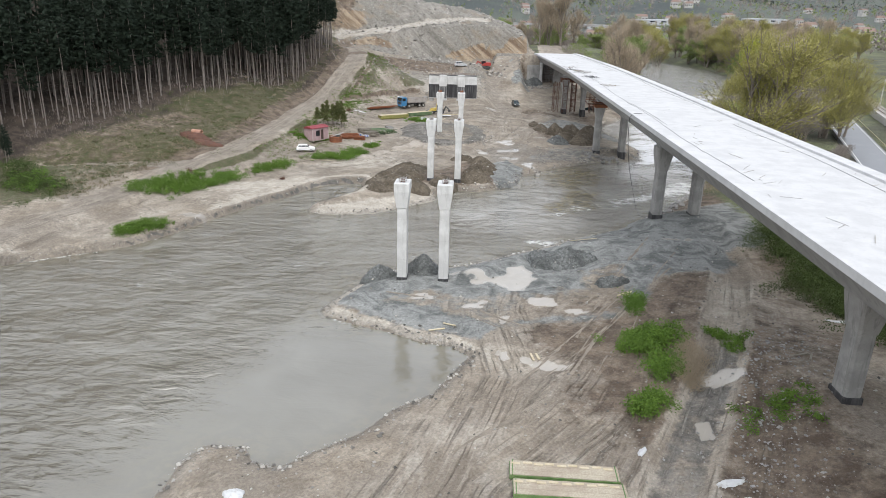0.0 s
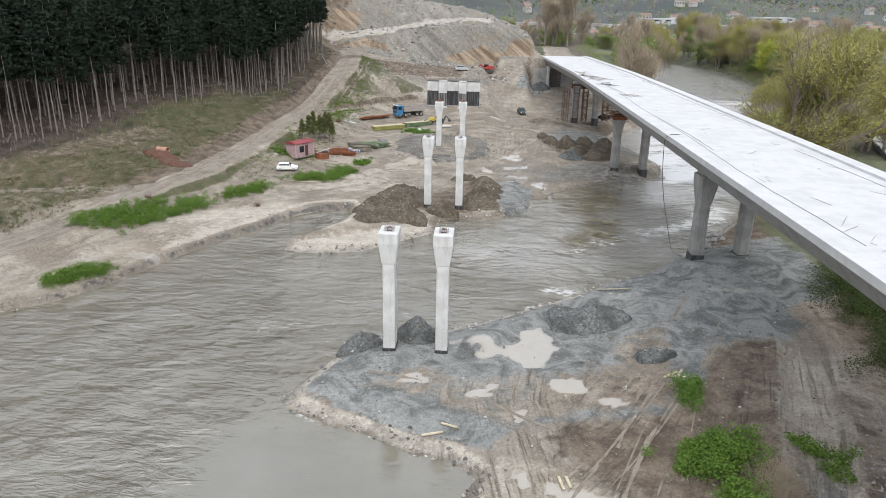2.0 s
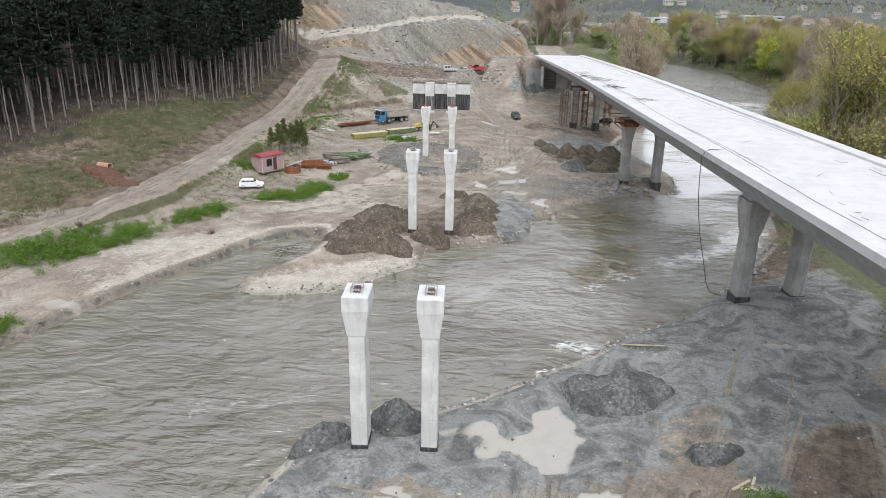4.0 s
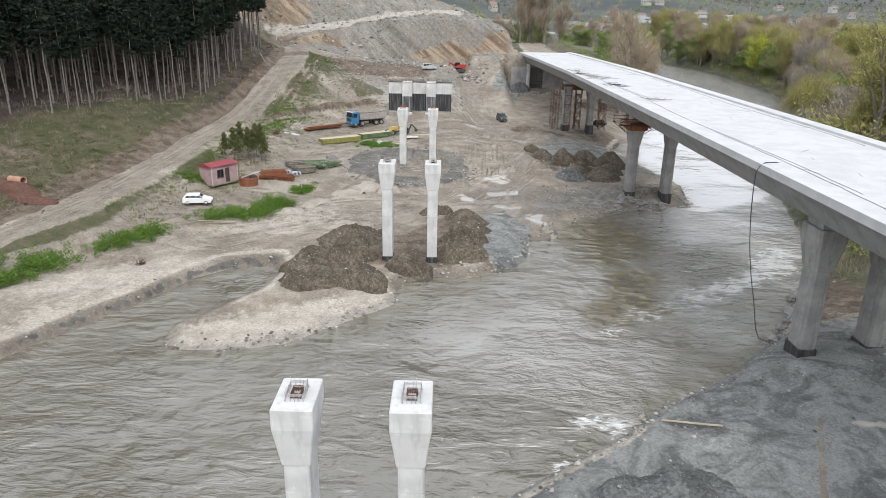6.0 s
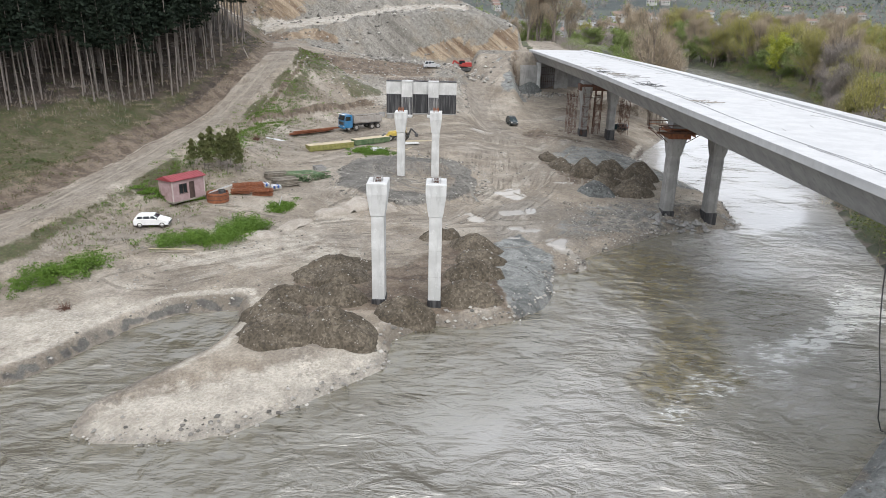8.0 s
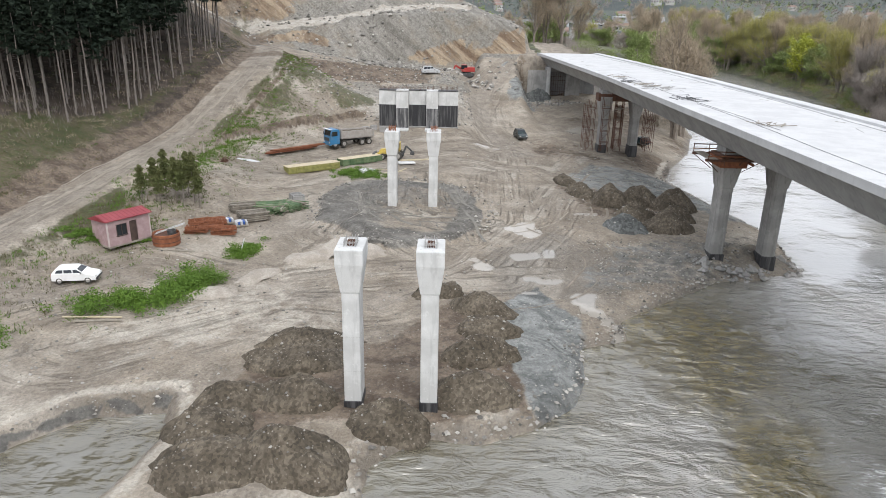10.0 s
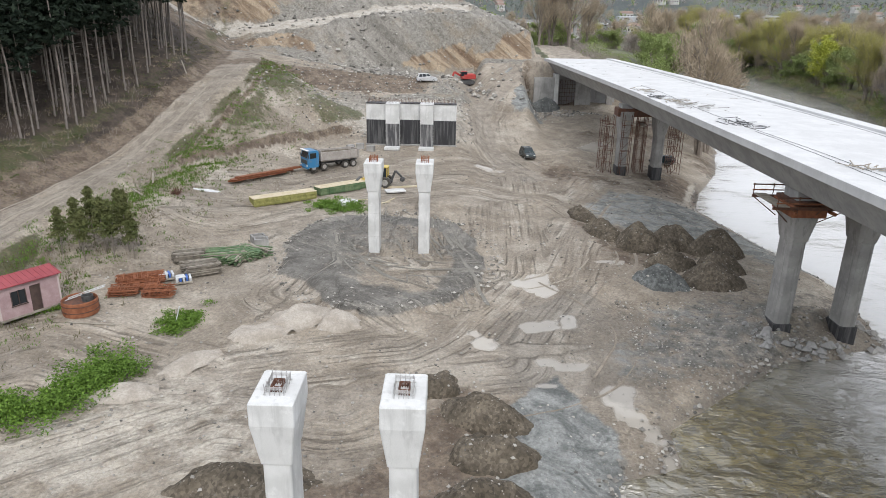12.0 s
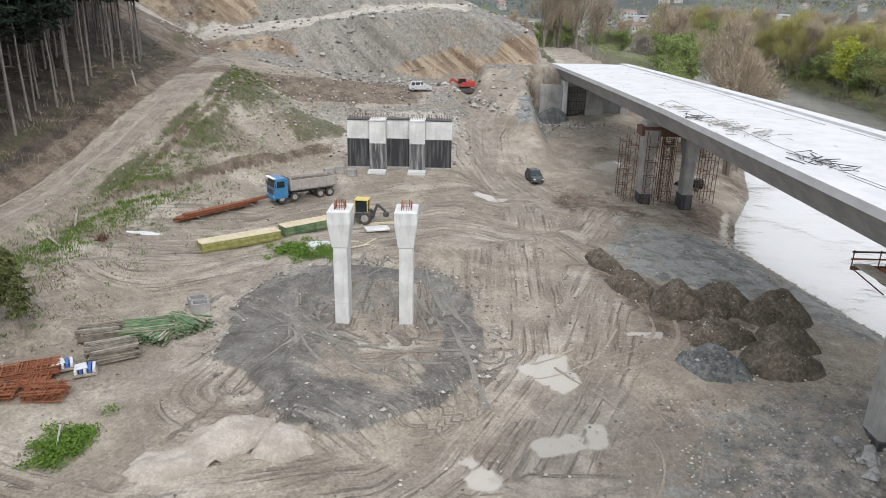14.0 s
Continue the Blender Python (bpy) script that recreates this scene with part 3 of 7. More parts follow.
    bank = bank + 1.1 * ridge_a * (1 + 1.2 * n2) + 0.35 * step(2.4 - np.abs(beside([(-8, 62), (-13, 65.5), (-13.5, 69), (-11, 73)], x, y)), 0, 2)
    bank = bank + 0.25 * n2 + 0.5 * n1 * step(x, 8, 20)
    lane = np.abs(beside(BANK_LANE, x, y))
    bank = bank - 0.4 * step(2.1 - lane, 0, 0.7) + 0.18 * np.exp(-((lane - 2.5) / 0.5) ** 2) * (1 + n1)
    k_west = np.where(y > 235, 2.2, np.where(x > 6, 0.55, 1.5))
    k_west = np.where((x < -18) & (y < 126), 4.0, k_west)
    k_west = np.where(bar > 0.5, 0.3, k_west)
    up_w = west_h * (1 - np.exp(-np.clip(west, 0, 1e4) * k_west / np.maximum(west_h, 0.2)))
    up_e = bank * (1 - np.exp(-np.clip(east, 0, 1e4) * np.where(x > 22, 0.6, 0.5) / np.maximum(bank, 0.2)))
    deep = -np.clip(-np.maximum(west, east), 0, 4) * 0.35
    z = np.where(west > 0, up_w + 0.04, np.where(east > 0, up_e + 0.04, deep - 0.03))
    z = z + 1.25 * step(1.0 - np.hypot((x - 29.4) / 8.4, (y - 150.6) / 4.4), 0, 0.5) * (1 + 0.8 * n2)
    z = z + 0.6 * step(1.0 - np.hypot((x - 29.3) / 9.0, (y - 98.6) / 6.0), 0, 0.5) * (z > 0.5)
    away = np.hypot(x, y)
    z = np.maximum(z, np.where(away > 1300, 0.085 * (away - 1300) * (1 + 0.35 * fbm(x, y, 0.0012, 3, 91)), -99))
    if not full:
        return z
    zones = {}
    w = west > 0
    lanes = np.full(x.shape, 1e9)
    for l in YARD_LANES + SPIT_LANES + [BANK_LANE, HAUL_ROAD]:
        d = beside(l, x, y)
        lanes = np.where(np.abs(d) < np.abs(lanes), d, lanes)
    zones["lane"] = lanes
    bank_lane = step(1.9 - lane + 0.4 * n2, 0, 0.5) * step(62 - y, 0, 8)
    zones["tracked"] = step(9.0 - np.abs(lanes), 0, 5) * np.where((dl > -12) & (y > 118), 0.55 * step(2.2 - np.abs(x - rx - 0.7), 0, 1), np.where(dl > -7.5, step(3.4 - np.abs(x - rx), 0, 1), 1.0)) * np.where(keep * (y > foot - 6) > 0.5, 0.0, 1.0)
    zones["road"] = np.maximum(step(2.3 - np.abs(x - rx - 0.7) + 0.7 * n2, 0, 0.8) * w, step(3.2 - np.abs(beside(YARD_LANES[2], x, y)), 0, 2))
    upper_flat = step(2.9 - np.abs(upper_d) + 0.8 * n2, 0, 0.8) * w * (x < rx)
    zones["road"] = np.maximum(zones["road"], upper_flat)
    zones["road"] = np.maximum(zones["road"], 0.8 * step(3.0 - np.abs(beside(YARD_LANES[0], x, y)), 0, 2) * step(145 - y, 0, 10))
    zones["road"] = np.maximum(zones["road"], w * keep * step(y, foot + steep, foot + steep + 2) * step(foot + steep + 9 - y, 0, 2) * 0.9)
    flat = np.maximum(hill - yard, 0)
    slope = step(flat, 0.8, 2.0) * w
    zones["grass"] = np.maximum(slope * (step(dl, 1, 4) * step(np.interp(y, [95, 130, 165, 185], [20, 22, 8, 2]) + 6 - dl, 0, 6) * (0.6 + 0.5 * n1) + step(dr, -0.3, 1.2) * step(232 - y, 0, 15) * (0.26 + 1.7 * n1 + 0.4 * step(5 - dr, 0, 4) + 0.25 * step(180 - y, 0, 20) + 0.3 * step(y - 205, -30, 10) * step(8 - dr, 0, 6))), 0)
    zones["litter"] = step(dl, np.interp(y, [95, 130, 165, 185, 240], [20, 17, 1, 0.3, 0.3]), np.interp(y, [95, 130, 165, 185, 240], [28, 25, 6, 3, 3])) * w * step(236 - y, 0, 10)
    edge_band = step(y, ridge - 11, ridge - 8) * step(ridge + 3 - y, 0, 2) * step(-x, 2, 12) * step(x, -46, -38)
    zones["rock"] = w * keep * np.where(y > foot - 4, 1.0, step(x, -34, -22) * step(y, 210, 216) * (0.62 + 0.6 * n1) * (1 - edge_band)) * step(430 - y, 0, 60)
    zq = np.where(y > foot - 5, face, 0) + 0.9 * n3
    ochre = np.maximum(np.maximum(step(inside(OCHRE[0], x + 3 * n1, zq), -0.6, 0.8), step(inside(OCHRE[1], x, zq), -0.8, 0.6)), 0.75 * step(inside(OCHRE[2], x + 6 * n1, zq), -1, 1))
    zones["ochre"] = w * keep * step(y, foot - 5, foot - 2) * ochre * (0.8 + 0.5 * n3) * step(300 - y, 0, 10)
    zones["beds"] = w * keep * np.clip(bedded + 0.25, 0, 1) * step(zf - bench, 0.2, 1.0)
    zones["terrace"] = np.maximum(w * keep * step(3.6 - terrace + 0.8 * n2, 0, 1.0), 0.62 * w * keep * step(x, -33, -24) * step(y, 209, 213) * step(ridge - 11 - y, 0, 3) * (0.75 + 1.0 * n1))
    earth = w * keep * step(-44 - x + 5 * n1, 0, 8) * (y > foot - 4) * (1 - on_terrace)
    zones["rock"] = zones["rock"] * (1 - earth * (0.8 + 0.6 * n3))
    # painted shade line under the recess's overhang, which is not carved
    lip_shade = step(0.55 - np.abs(inside(OCHRE[0][:6] + [(6, 13)], x + 3 * n1, zq)), 0, 0.3) * step(zq, 15.5, 16.5) * step(9 - x, 0, 2)
    uproad = step(3.4 - np.abs(beside(YARD_LANES[2], x, y)) + 0.6 * n2, 0, 1.2)
    zones["rock"] = zones["rock"] * (1 - uproad)
    bluish = np.maximum(step(inside([(-16.5, 66), (-12, 75), (-6, 80), (6, 87), (16, 95), (26, 105), (40, 108), (40, 92), (32, 80), (21, 75), (13, 65.5), (7, 62), (0, 57.5), (-8, 60)], wx, wy) + 3 * n1, -2.0, 2.0), step(inside([(3, 121), (8.5, 124), (8.5, 135), (6, 142), (2.5, 138)], wx, wy), -1.2, 1.0))
    bluish = np.maximum(bluish, 0.6 * step(inside([(13, 183), (22, 172), (32, 166), (38, 165), (36, 178), (33, 190), (20, 194)], wx, wy) + 3 * n1, -2, 2))
    bluish = np.maximum(bluish, 0.5 * step(inside([(10, 138), (24, 146), (34, 154), (30, 158), (18, 156), (9, 148)], wx, wy), -1, 3))
    bluish = np.maximum(bluish, 0.8 * step(inside([(9, 232), (17, 238), (17, 258), (11, 256)], wx, wy), -1, 2))
    rim = np.exp(-np.abs(east - 0.7) / 0.55) * (east > -0.3) * (x < 12) * (y < 92) * (y > 57)
    bluish = bluish * (1 - uproad) * (1 - 0.9 * rim)
    sludge = step(inside([(-11.5, 66), (-8, 69.7), (0.4, 70.5), (6.9, 71.5), (14, 77), (21, 80), (17, 71), (13.9, 66), (6, 62), (1.8, 58.6), (-3.7, 63)], wx, wy) + 2 * n2, -1, 2)
    bluish = bluish * (1 - 0.55 * sludge)
    zones["grey"] = bluish * (1 - 0.4 * step(inside([(2, 58), (16, 66), (16, 74), (4, 66)], wx, wy), -2, 2))
    heart = step(1.0 - np.hypot((wx + 8.2) / 10.6, (wy - 163.3) / 13.0), 0.16, 0.42)
    zones["brown"] = np.zeros(x.shape)
    zones["dark"] = np.maximum(pad * (0.95 - 0.5 * heart + 0.5 * n1 * heart), 0)
    zones["brown"] = np.maximum(step(inside([(7, 60), (13, 71), (20, 73), (28, 68), (24, 55), (30, 30), (12, 38), (11, 48)], wx, wy) + 5 * n1, -3, 3) * (0.62 - 0.3 * step(y, 57, 66)) + 0.4 * n1, 0.6 * step(inside([(11, 186), (15, 172), (18, 163), (28, 166), (22, 170), (13, 188)], wx, wy) + 3 * n1, -2, 2)) * (1 - step(2.8 - lane, 0, 1.2))
    zones["brown"] = np.maximum(zones["brown"], (0.42 + 0.7 * n1) * step(x, -4, 6) * (east > 0) * (1 - bluish) * (1 - 0.6 * step(2.8 - lane, 0, 1.2)))
    zones["brown"] = np.maximum(zones["brown"], (0.85 + 0.7 * n1) * w * step(dl, -1.7, -0.4) * step(y, 100, 120))
    zones["brown"] = np.maximum(zones["brown"], np.where(ledge_cut & (upper_d < 0), 1.0, 0.0) * (1 - upper_flat) * (1 + 0.6 * n1))
    zones["grass"] = zones["grass"] * (1 - upper_flat) * np.where(ledge_cut & (upper_d < 0), 0.3, 1.0)
    zones["brown"] = np.maximum(zones["brown"], 0.95 * w * edge_band)
    zones["brown"] = np.maximum(zones["brown"], 0.85 * step(inside([(-17, 117), (-16, 128), (-8, 131), (0, 143), (5, 138), (3, 121), (-8, 117.5)], wx, wy) + 2 * n1, -1.5, 1.5))
    foot_line = np.clip(scarp * 4 * (1 - scarp), 0, 1) + step(hill - yard, 0.2, 0.5) * step(1.5 - (hill - yard), 0, 0.6) * step(scarp, 0.5, 0.9)
    zones["brown"] = np.maximum(zones["brown"], np.clip(foot_line, 0, 1) * w * (0.85 + 0.6 * n1))
    zones["grass"] = zones["grass"] * (1 - np.clip(foot_line, 0, 1))
    zones["brown"] = np.maximum(zones["brown"], earth * (0.75 + 0.9 * n3))
    zones["brown"] = np.maximum(zones["brown"], 0.4 * w * step(flat, 0.8, 1.5) * step(y, 213, 225) * step(5 - dr, -16, 0) * step(250 - y, 0, 8))
    zones["brown"] = np.maximum(zones["brown"] * (1 - 0.9 * bank_lane) * (1 - upper_flat), 0)
    zones["litter"] = zones["litter"] * (1 - upper_flat)
    zones["dark"] = np.maximum(zones["dark"], 0.52 * bank_lane * (1 + 0.5 * n1))
    shoreband = np.where(w, np.exp(-np.abs(west - 1.3) / 0.8), np.exp(-np.abs(east - 0.9) / 0.7)) * (np.maximum(west, east) > -0.5) * np.clip(0.72 + 1.5 * n1 + 0.6 * n2, 0, 1)
    zones["pale"] = np.clip(0.75 * step(inside([(-30, 127), (-16, 126), (-8, 133), (-2, 141), (10, 136), (14, 147), (8, 154), (-6, 148), (-20, 144), (-30, 138)], wx, wy) + 5 * n1, -3, 4) * (0.75 + 0.9 * n1) + np.maximum(bar * 0.9, 0.85 * shoreband * step(230 - y, 0, 30)) + 0.5 * step(inside([(-58, 75), (-40, 98), (-30, 121), (-44, 114), (-60, 90)], x, y), -3, 2) * (0.9 + n1), 0, 1) * (1 - 0.5 * step(west, 6, 20))
    zones["brown"] = np.maximum(zones["brown"], (0.36 + 1.0 * n1 + 0.3 * n2) * w * step(x, 9, 14) * step(y, 184, 196) * (1 - 0.8 * bluish) * (y < 262))
    zones["dark"] = np.maximum(zones["dark"], 0.46 * step(inside([(11, 138), (24, 145), (36, 152), (35, 160), (20, 157), (12, 149)], wx, wy) + 3 * n1, -1.5, 2))
    ledge = w * (x < -19) * (y < 124) * (1 - bar) * step(west, -0.2, 0.1) * step(0.5 - west + 0.6 * n2, 0, 0.3)
    # dark strip painted along the ledge as the shadow of its undercut
    zones["dark"] = np.maximum(zones["dark"], ledge * np.clip(0.8 + 1.2 * n1, 0, 1))
    zones["pale"] = zones["pale"] * (1 - ledge)
    zones["pale"] = np.clip(zones["pale"] + 0.9 * rim, 0, 1)
    # overhang shade goes into the dark ground colour
    zones["dark"] = np.maximum(zones["dark"], w * keep * lip_shade * (y > foot - 2) * (y < 300))
    # mask of the distant ground that takes the haze tint
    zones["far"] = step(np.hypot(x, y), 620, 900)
    pools = [(3.6, 73.4, 4.0, 1.9), (6.2, 76.6, 1.8, 2.4), (-6.6, 67.2, 1.4, 0.5), (0.4, 68.1, 1.2, 0.8), (27.3, 86.6, 2.2, 1.4), (3.7, 62.8, 0.9, 1.6), (7.6, 68.6, 1.5, 1.3), (-0.6, 66.2, 1.2, 0.8), (10.5, 66, 1.0, 0.9), (3, 55, 1.0, 1.8), (7.5, 55.5, 2.2, 0.9), (5.2, 157.6, 1.5, 2.6), (7.6, 151.6, 1.3, 2.2), (0.4, 145.4, 1.6, 0.8), (10.8, 138.5, 1.0, 4.6), (4.8, 149.5, 1.6, 0.9), (6.5, 143.5, 2.2, 0.7), (1.2, 146.5, 1.6, 0.7), (3.2, 199.4, 2.6, 1.7), (24.6, 219, 2.0, 2.0), (21.5, 188.5, 1.4, 0.7), (15.4, 163.6, 3.0, 1.1), (5, 140, 1.2, 0.5), (-42.6, 94.2, 3.2, 0.8), (20.4, 51.6, 1.3, 1.4), (18.4, 46.0, 0.8, 1.0)]
    wet = np.zeros(x.shape)
    for px, py, ax, ay in pools:
        wet = np.maximum(wet, step(1.2 - np.hypot((wx - px) / ax, (wy - py) / ay) + 1.2 * n2, 0, 0.6))
    zones["wet"] = wet
    zones["damp"] = np.clip(np.maximum(np.exp(-np.clip(np.maximum(west, east), 0, 50) / 1.6) * 0.8, 0.75 * step(inside([(2, 140), (14, 137), (18, 150), (10, 158), (0, 150)], x, y), -2, 3)) + 0.2 * n2, 0, 1)
    onward = np.abs(x - 26.5 - 0.06 * (y - 262))
    zones["road"] = np.maximum(zones["road"], step(4.5 - onward, 0, 1.5) * step(y, 258, 260) * step(345 - y, 0, 10))
    zones["wild"] = np.maximum(step(y, 262, 268) * step(x, 19, 21) * step(onward, 4.5, 6.5), np.maximum(np.maximum(step(y, 330, 400), step(x, 36, 44) * (east > 0)), step(-y, -14, 10)))
    # a pool lies level in a shallow hollow
    z = z - 0.10 * wet * (z > 0.3)
    return z, zones


def ground_at(x, y):
    return float(land(np.array([x]), np.array([y]))[0])


def spread(*runs):
    """Grid lines from (start, end, spacing) runs."""
    out = []
    for a, b, s in runs:
        out += list(np.arange(a, b, s))
    return np.array(out + [runs[-1][1]])


gx = np.concatenate([-62 - np.geomspace(3000, 75, 16), spread((-137, -64, 1.8), (-64, 46, 0.55), (46, 130, 1.8)), 130 + np.geomspace(8, 3000, 22)])
gy = np.concatenate([20 - np.geomspace(2800, 5, 16), spread((20, 218, 0.55), (218, 300, 0.75), (300, 480, 3.5)), 480 + np.geomspace(8, 2900, 30)])
GX, GY = np.meshgrid(gx, gy)
gz, zones = land(GX.ravel(), GY.ravel(), True)
nx, ny = len(gx), len(gy)
ids = np.arange(nx * ny).reshape(ny, nx)
quads = np.stack([ids[:-1, :-1], ids[:-1, 1:], ids[1:, 1:], ids[1:, :-1]], -1).reshape(-1, 4)


def sheet(name, verts, quads, mat):
    me = bpy.data.meshes.new(name)
    me.vertices.add(len(verts))
    me.vertices.foreach_set("co", np.asarray(verts, np.float32).ravel())
    me.loops.add(quads.size)
    me.loops.foreach_set("vertex_index", quads.astype(np.int32).ravel())
    me.polygons.add(len(quads))
    me.polygons.foreach_set("loop_start", np.arange(0, quads.size, 4, dtype=np.int32))
    me.polygons.foreach_set("use_smooth", np.ones(len(quads), bool))
    me.materials.append(mat)
    me.update(calc_edges=True)
    return me


ground_mesh = sheet("ground", np.stack([GX.ravel(), GY.ravel(), gz], -1), quads, M_GROUND)
for key, values in zones.items():
    ground_mesh.attributes.new(key, "FLOAT", "POINT").data.foreach_set("value", np.clip(values, -60, 60).astype(np.float32))
tagged(new("ground", ground_mesh), "muddy rutted construction ground with gravel bars and wooded slopes", "ground", kind="structure")

wx, wy = spread((-420, -120, 20), (-120, 150, 0.9), (150, 420, 20)), spread((-420, 20, 20), (20, 320, 0.9), (320, 900, 20))
WX, WY = np.meshgrid(wx, wy)
WX, WY = WX.ravel(), WY.ravel()
wids = np.arange(len(WX)).reshape(len(wy), len(wx))
wq = np.stack([wids[:-1, :-1], wids[:-1, 1:], wids[1:, 1:], wids[1:, :-1]], -1).reshape(-1, 4)
water_mesh = sheet("water", np.stack([WX, WY, 0 * WX], -1), wq, M_WATER)
off = -np.maximum(*shores(WX, WY))
rapid = np.maximum(step(4.5 - np.abs(beside([(13, 106), (24, 114.5), (31, 119), (40, 128)], WX, WY)) + 2 * fbm(WX, WY, 0.3, 3, 5), 0, 4) * (0.55 + 0.45 * step(WX, 20, 30)), 0.9 * step(1.8 - np.hypot((WX - 9.5) / 2.2, WY - 91), 0, 1.2))
rapid = np.maximum(rapid, 0.35 * step(7 - np.abs(beside([(20, 116), (40, 140), (46, 158)], WX, WY)), 0, 6))
rapid = np.maximum(rapid, 0.35 * step(5 - np.abs(beside([(-8, 82), (-26, 78), (-45, 66)], WX, WY)), 0, 5))
still = np.maximum(step(inside([(-40, 10), (-22, 42), (-16, 62), (2, 62), (-2, 30), (-20, 8)], WX, WY), -6, 4), step(inside([(-22, 104), (-30, 117), (-19, 124), (-16, 112)], WX, WY), -2, 3) * 0.7)
still = np.maximum(still, 0.5 * step(inside([(-10, 96), (-6, 116), (8, 120), (11, 131), (9, 108), (0, 96)], WX, WY) + 5 * fbm(WX, WY, 0.15, 4, 45), -4, 6))
still = np.maximum(still, 0.8 * step(inside([(36, 146), (34, 180), (36, 200), (60, 260), (100, 280), (70, 210), (52, 156)], WX, WY), -8, 3))
shoal = step(inside([(11, 136), (18, 141), (23, 140), (23, 130), (21, 119), (19, 109), (12, 104), (11, 111), (15, 121), (12, 130)], WX, WY) + 5 * fbm(WX, WY, 0.22, 4, 29), -2, 2.5) + 0.35 * np.exp(-np.clip(off, 0, 50) / 2)
rapid = np.maximum(rapid, 0.75 * step(1.1 - off, 0, 0.8) * (WX < 10) * (WY > 58) * (WY < 90) * step(fbm(WX, WY, 0.25, 3, 15), -0.25, 0.1))
# where the water's colour carries a painted sky reflection, strongest beyond the bridge
sky_sheen = 0.3 * step(inside([(-8, 98), (8, 112), (10, 126), (24, 128), (31, 144), (52, 150), (60, 130), (34, 100), (10, 94)], WX, WY) + 5 * fbm(WX, WY, 0.12, 3, 27), -6, 5) + 0.35 * step(WX, 24, 36) * (WY > 100)
sky_sheen = sky_sheen + step(inside([(31, 134), (32, 180), (36, 200), (60, 260), (80, 290), (100, 280), (70, 210), (56, 156), (50, 128)], WX, WY), -8, 4) + 0.08 * step(inside([(-6, 100), (-4, 116), (8, 120), (12, 131), (22, 140), (13, 112), (4, 98)], WX, WY) + 4 * fbm(WX, WY, 0.12, 3, 25), -3, 4)
sky_sheen = np.clip(sky_sheen * (0.85 + 0.5 * fbm(WX, WY, 0.07, 3, 35)), 0, 1)
for key, values in (("sky_sheen", sky_sheen), ("foam", rapid), ("still", still), ("shoal", np.clip(shoal, 0, 1))):
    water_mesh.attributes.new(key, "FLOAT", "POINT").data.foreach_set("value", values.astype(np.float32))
tagged(new("water", water_mesh), "murky grey-brown river water with ripples and small rapids", "river", kind="structure")


# ---- bridges ----
def deck_mid(y):
    return float(np.interp(y, [-40, 33, 60, 110, 150, 190, 206, 240, 262], [28.9, 29.45, 29.7, 29.75, 29.7, 29.55, 29.0, 27.6, 26.4]))


DECK_Z, HALF = 16.75, 7.75


def column(foot, head, base, top, cut, pocket, cap=2.9):
    """Rings of a flared column: half sizes at foot and head."""
    def ring(hx, hy, z, c):
        return [(hx - c, -hy, z), (hx, -hy + c, z), (hx, hy - c, z), (hx - c, hy, z), (-hx + c, hy, z), (-hx, hy - c, z), (-hx, -hy + c, z), (-hx + c, -hy, z)]
    (fx, fy), (hx, hy) = foot, head
    neck = top - cap
    rings = [ring(fx, fy, base, cut), ring(fx, fy, neck, cut), ring(fx + 0.06, fy + 0.08, neck + 0.05, cut), ring(hx, hy, top - 0.95, cut), ring(hx, hy, top - 0.04, cut), ring(hx - 0.04, hy - 0.04, top, cut)]
    if pocket:
        rings += [ring(hx * 0.5, hy * 0.5, top, 0.02), ring(hx * 0.5, hy * 0.5, top - 0.05, 0.02)]
    return Shape().loft(rings)


def rebar_cage(hx, hy, low, high, r=0.022):
    s = Shape()
    for i in range(5):
        for j in range(6):
            if i in (0, 4) or j in (0, 5):
                px, py = -hx + 2 * hx * i / 4, -hy + 2 * hy * j / 5
                s.tube((px, py, low), (px + rng.uniform(-.04, .04), py + rng.uniform(-.04, .04), high + rng.uniform(-.08, .06)), r, r, 4)
    for z in np.linspace(low + 0.25, high - 0.12, 4):
        s.path([(-hx, -hy, z), (hx, -hy, z), (hx, hy, z), (-hx, hy, z), (-hx, -hy, z)], r * 0.8, 4)
    return s


M_WIRE = worn("dull_galvanised_wire", (0.36, 0.35, 0.34), (0.46, 0.45, 0.44), 3, 0.5, 0.2)


def free_pier(x, y, base, top, cage_high, label):
    t = thing("bridge_pier", label, "pier", pose(x, y, 0), "unfinished bridge piers")
    part("column", column((0.55, 0.9), (0.86, 1.3), base, top, 0.05, True), M_PIER, t)
    part("plinth", Shape().box((0, 0, base - 0.72), (1.2, 1.92, 1.5), 0, 0.03), M_TAR, t, "black bitumen-coated foot")
    if cage_high < 0.2:
        part("wire_mesh", rebar_cage(0.36, 0.56, top - 0.06, top + 0.42, 0.014), M_WIRE, t, "grey tied wire mesh")
        part("rebar_cage", rebar_cage(0.2, 0.3, top - 0.06, top + cage_high, 0.03), M_DARKRUST, t, "rusty reinforcing bars in the pocket")
    else:
        part("rebar_cage", rebar_cage(0.36, 0.56, top - 0.06, top + cage_high), M_RUST, t, "rusty reinforcing bars standing up from the top")
    for z in np.arange(base + 2.2, top - 4, 2.4):
        part("formwork_joint", Shape().box((0, 0, z), (1.106, 1.806, 0.018), 0, 0.05), M_OLD, t)
    return t


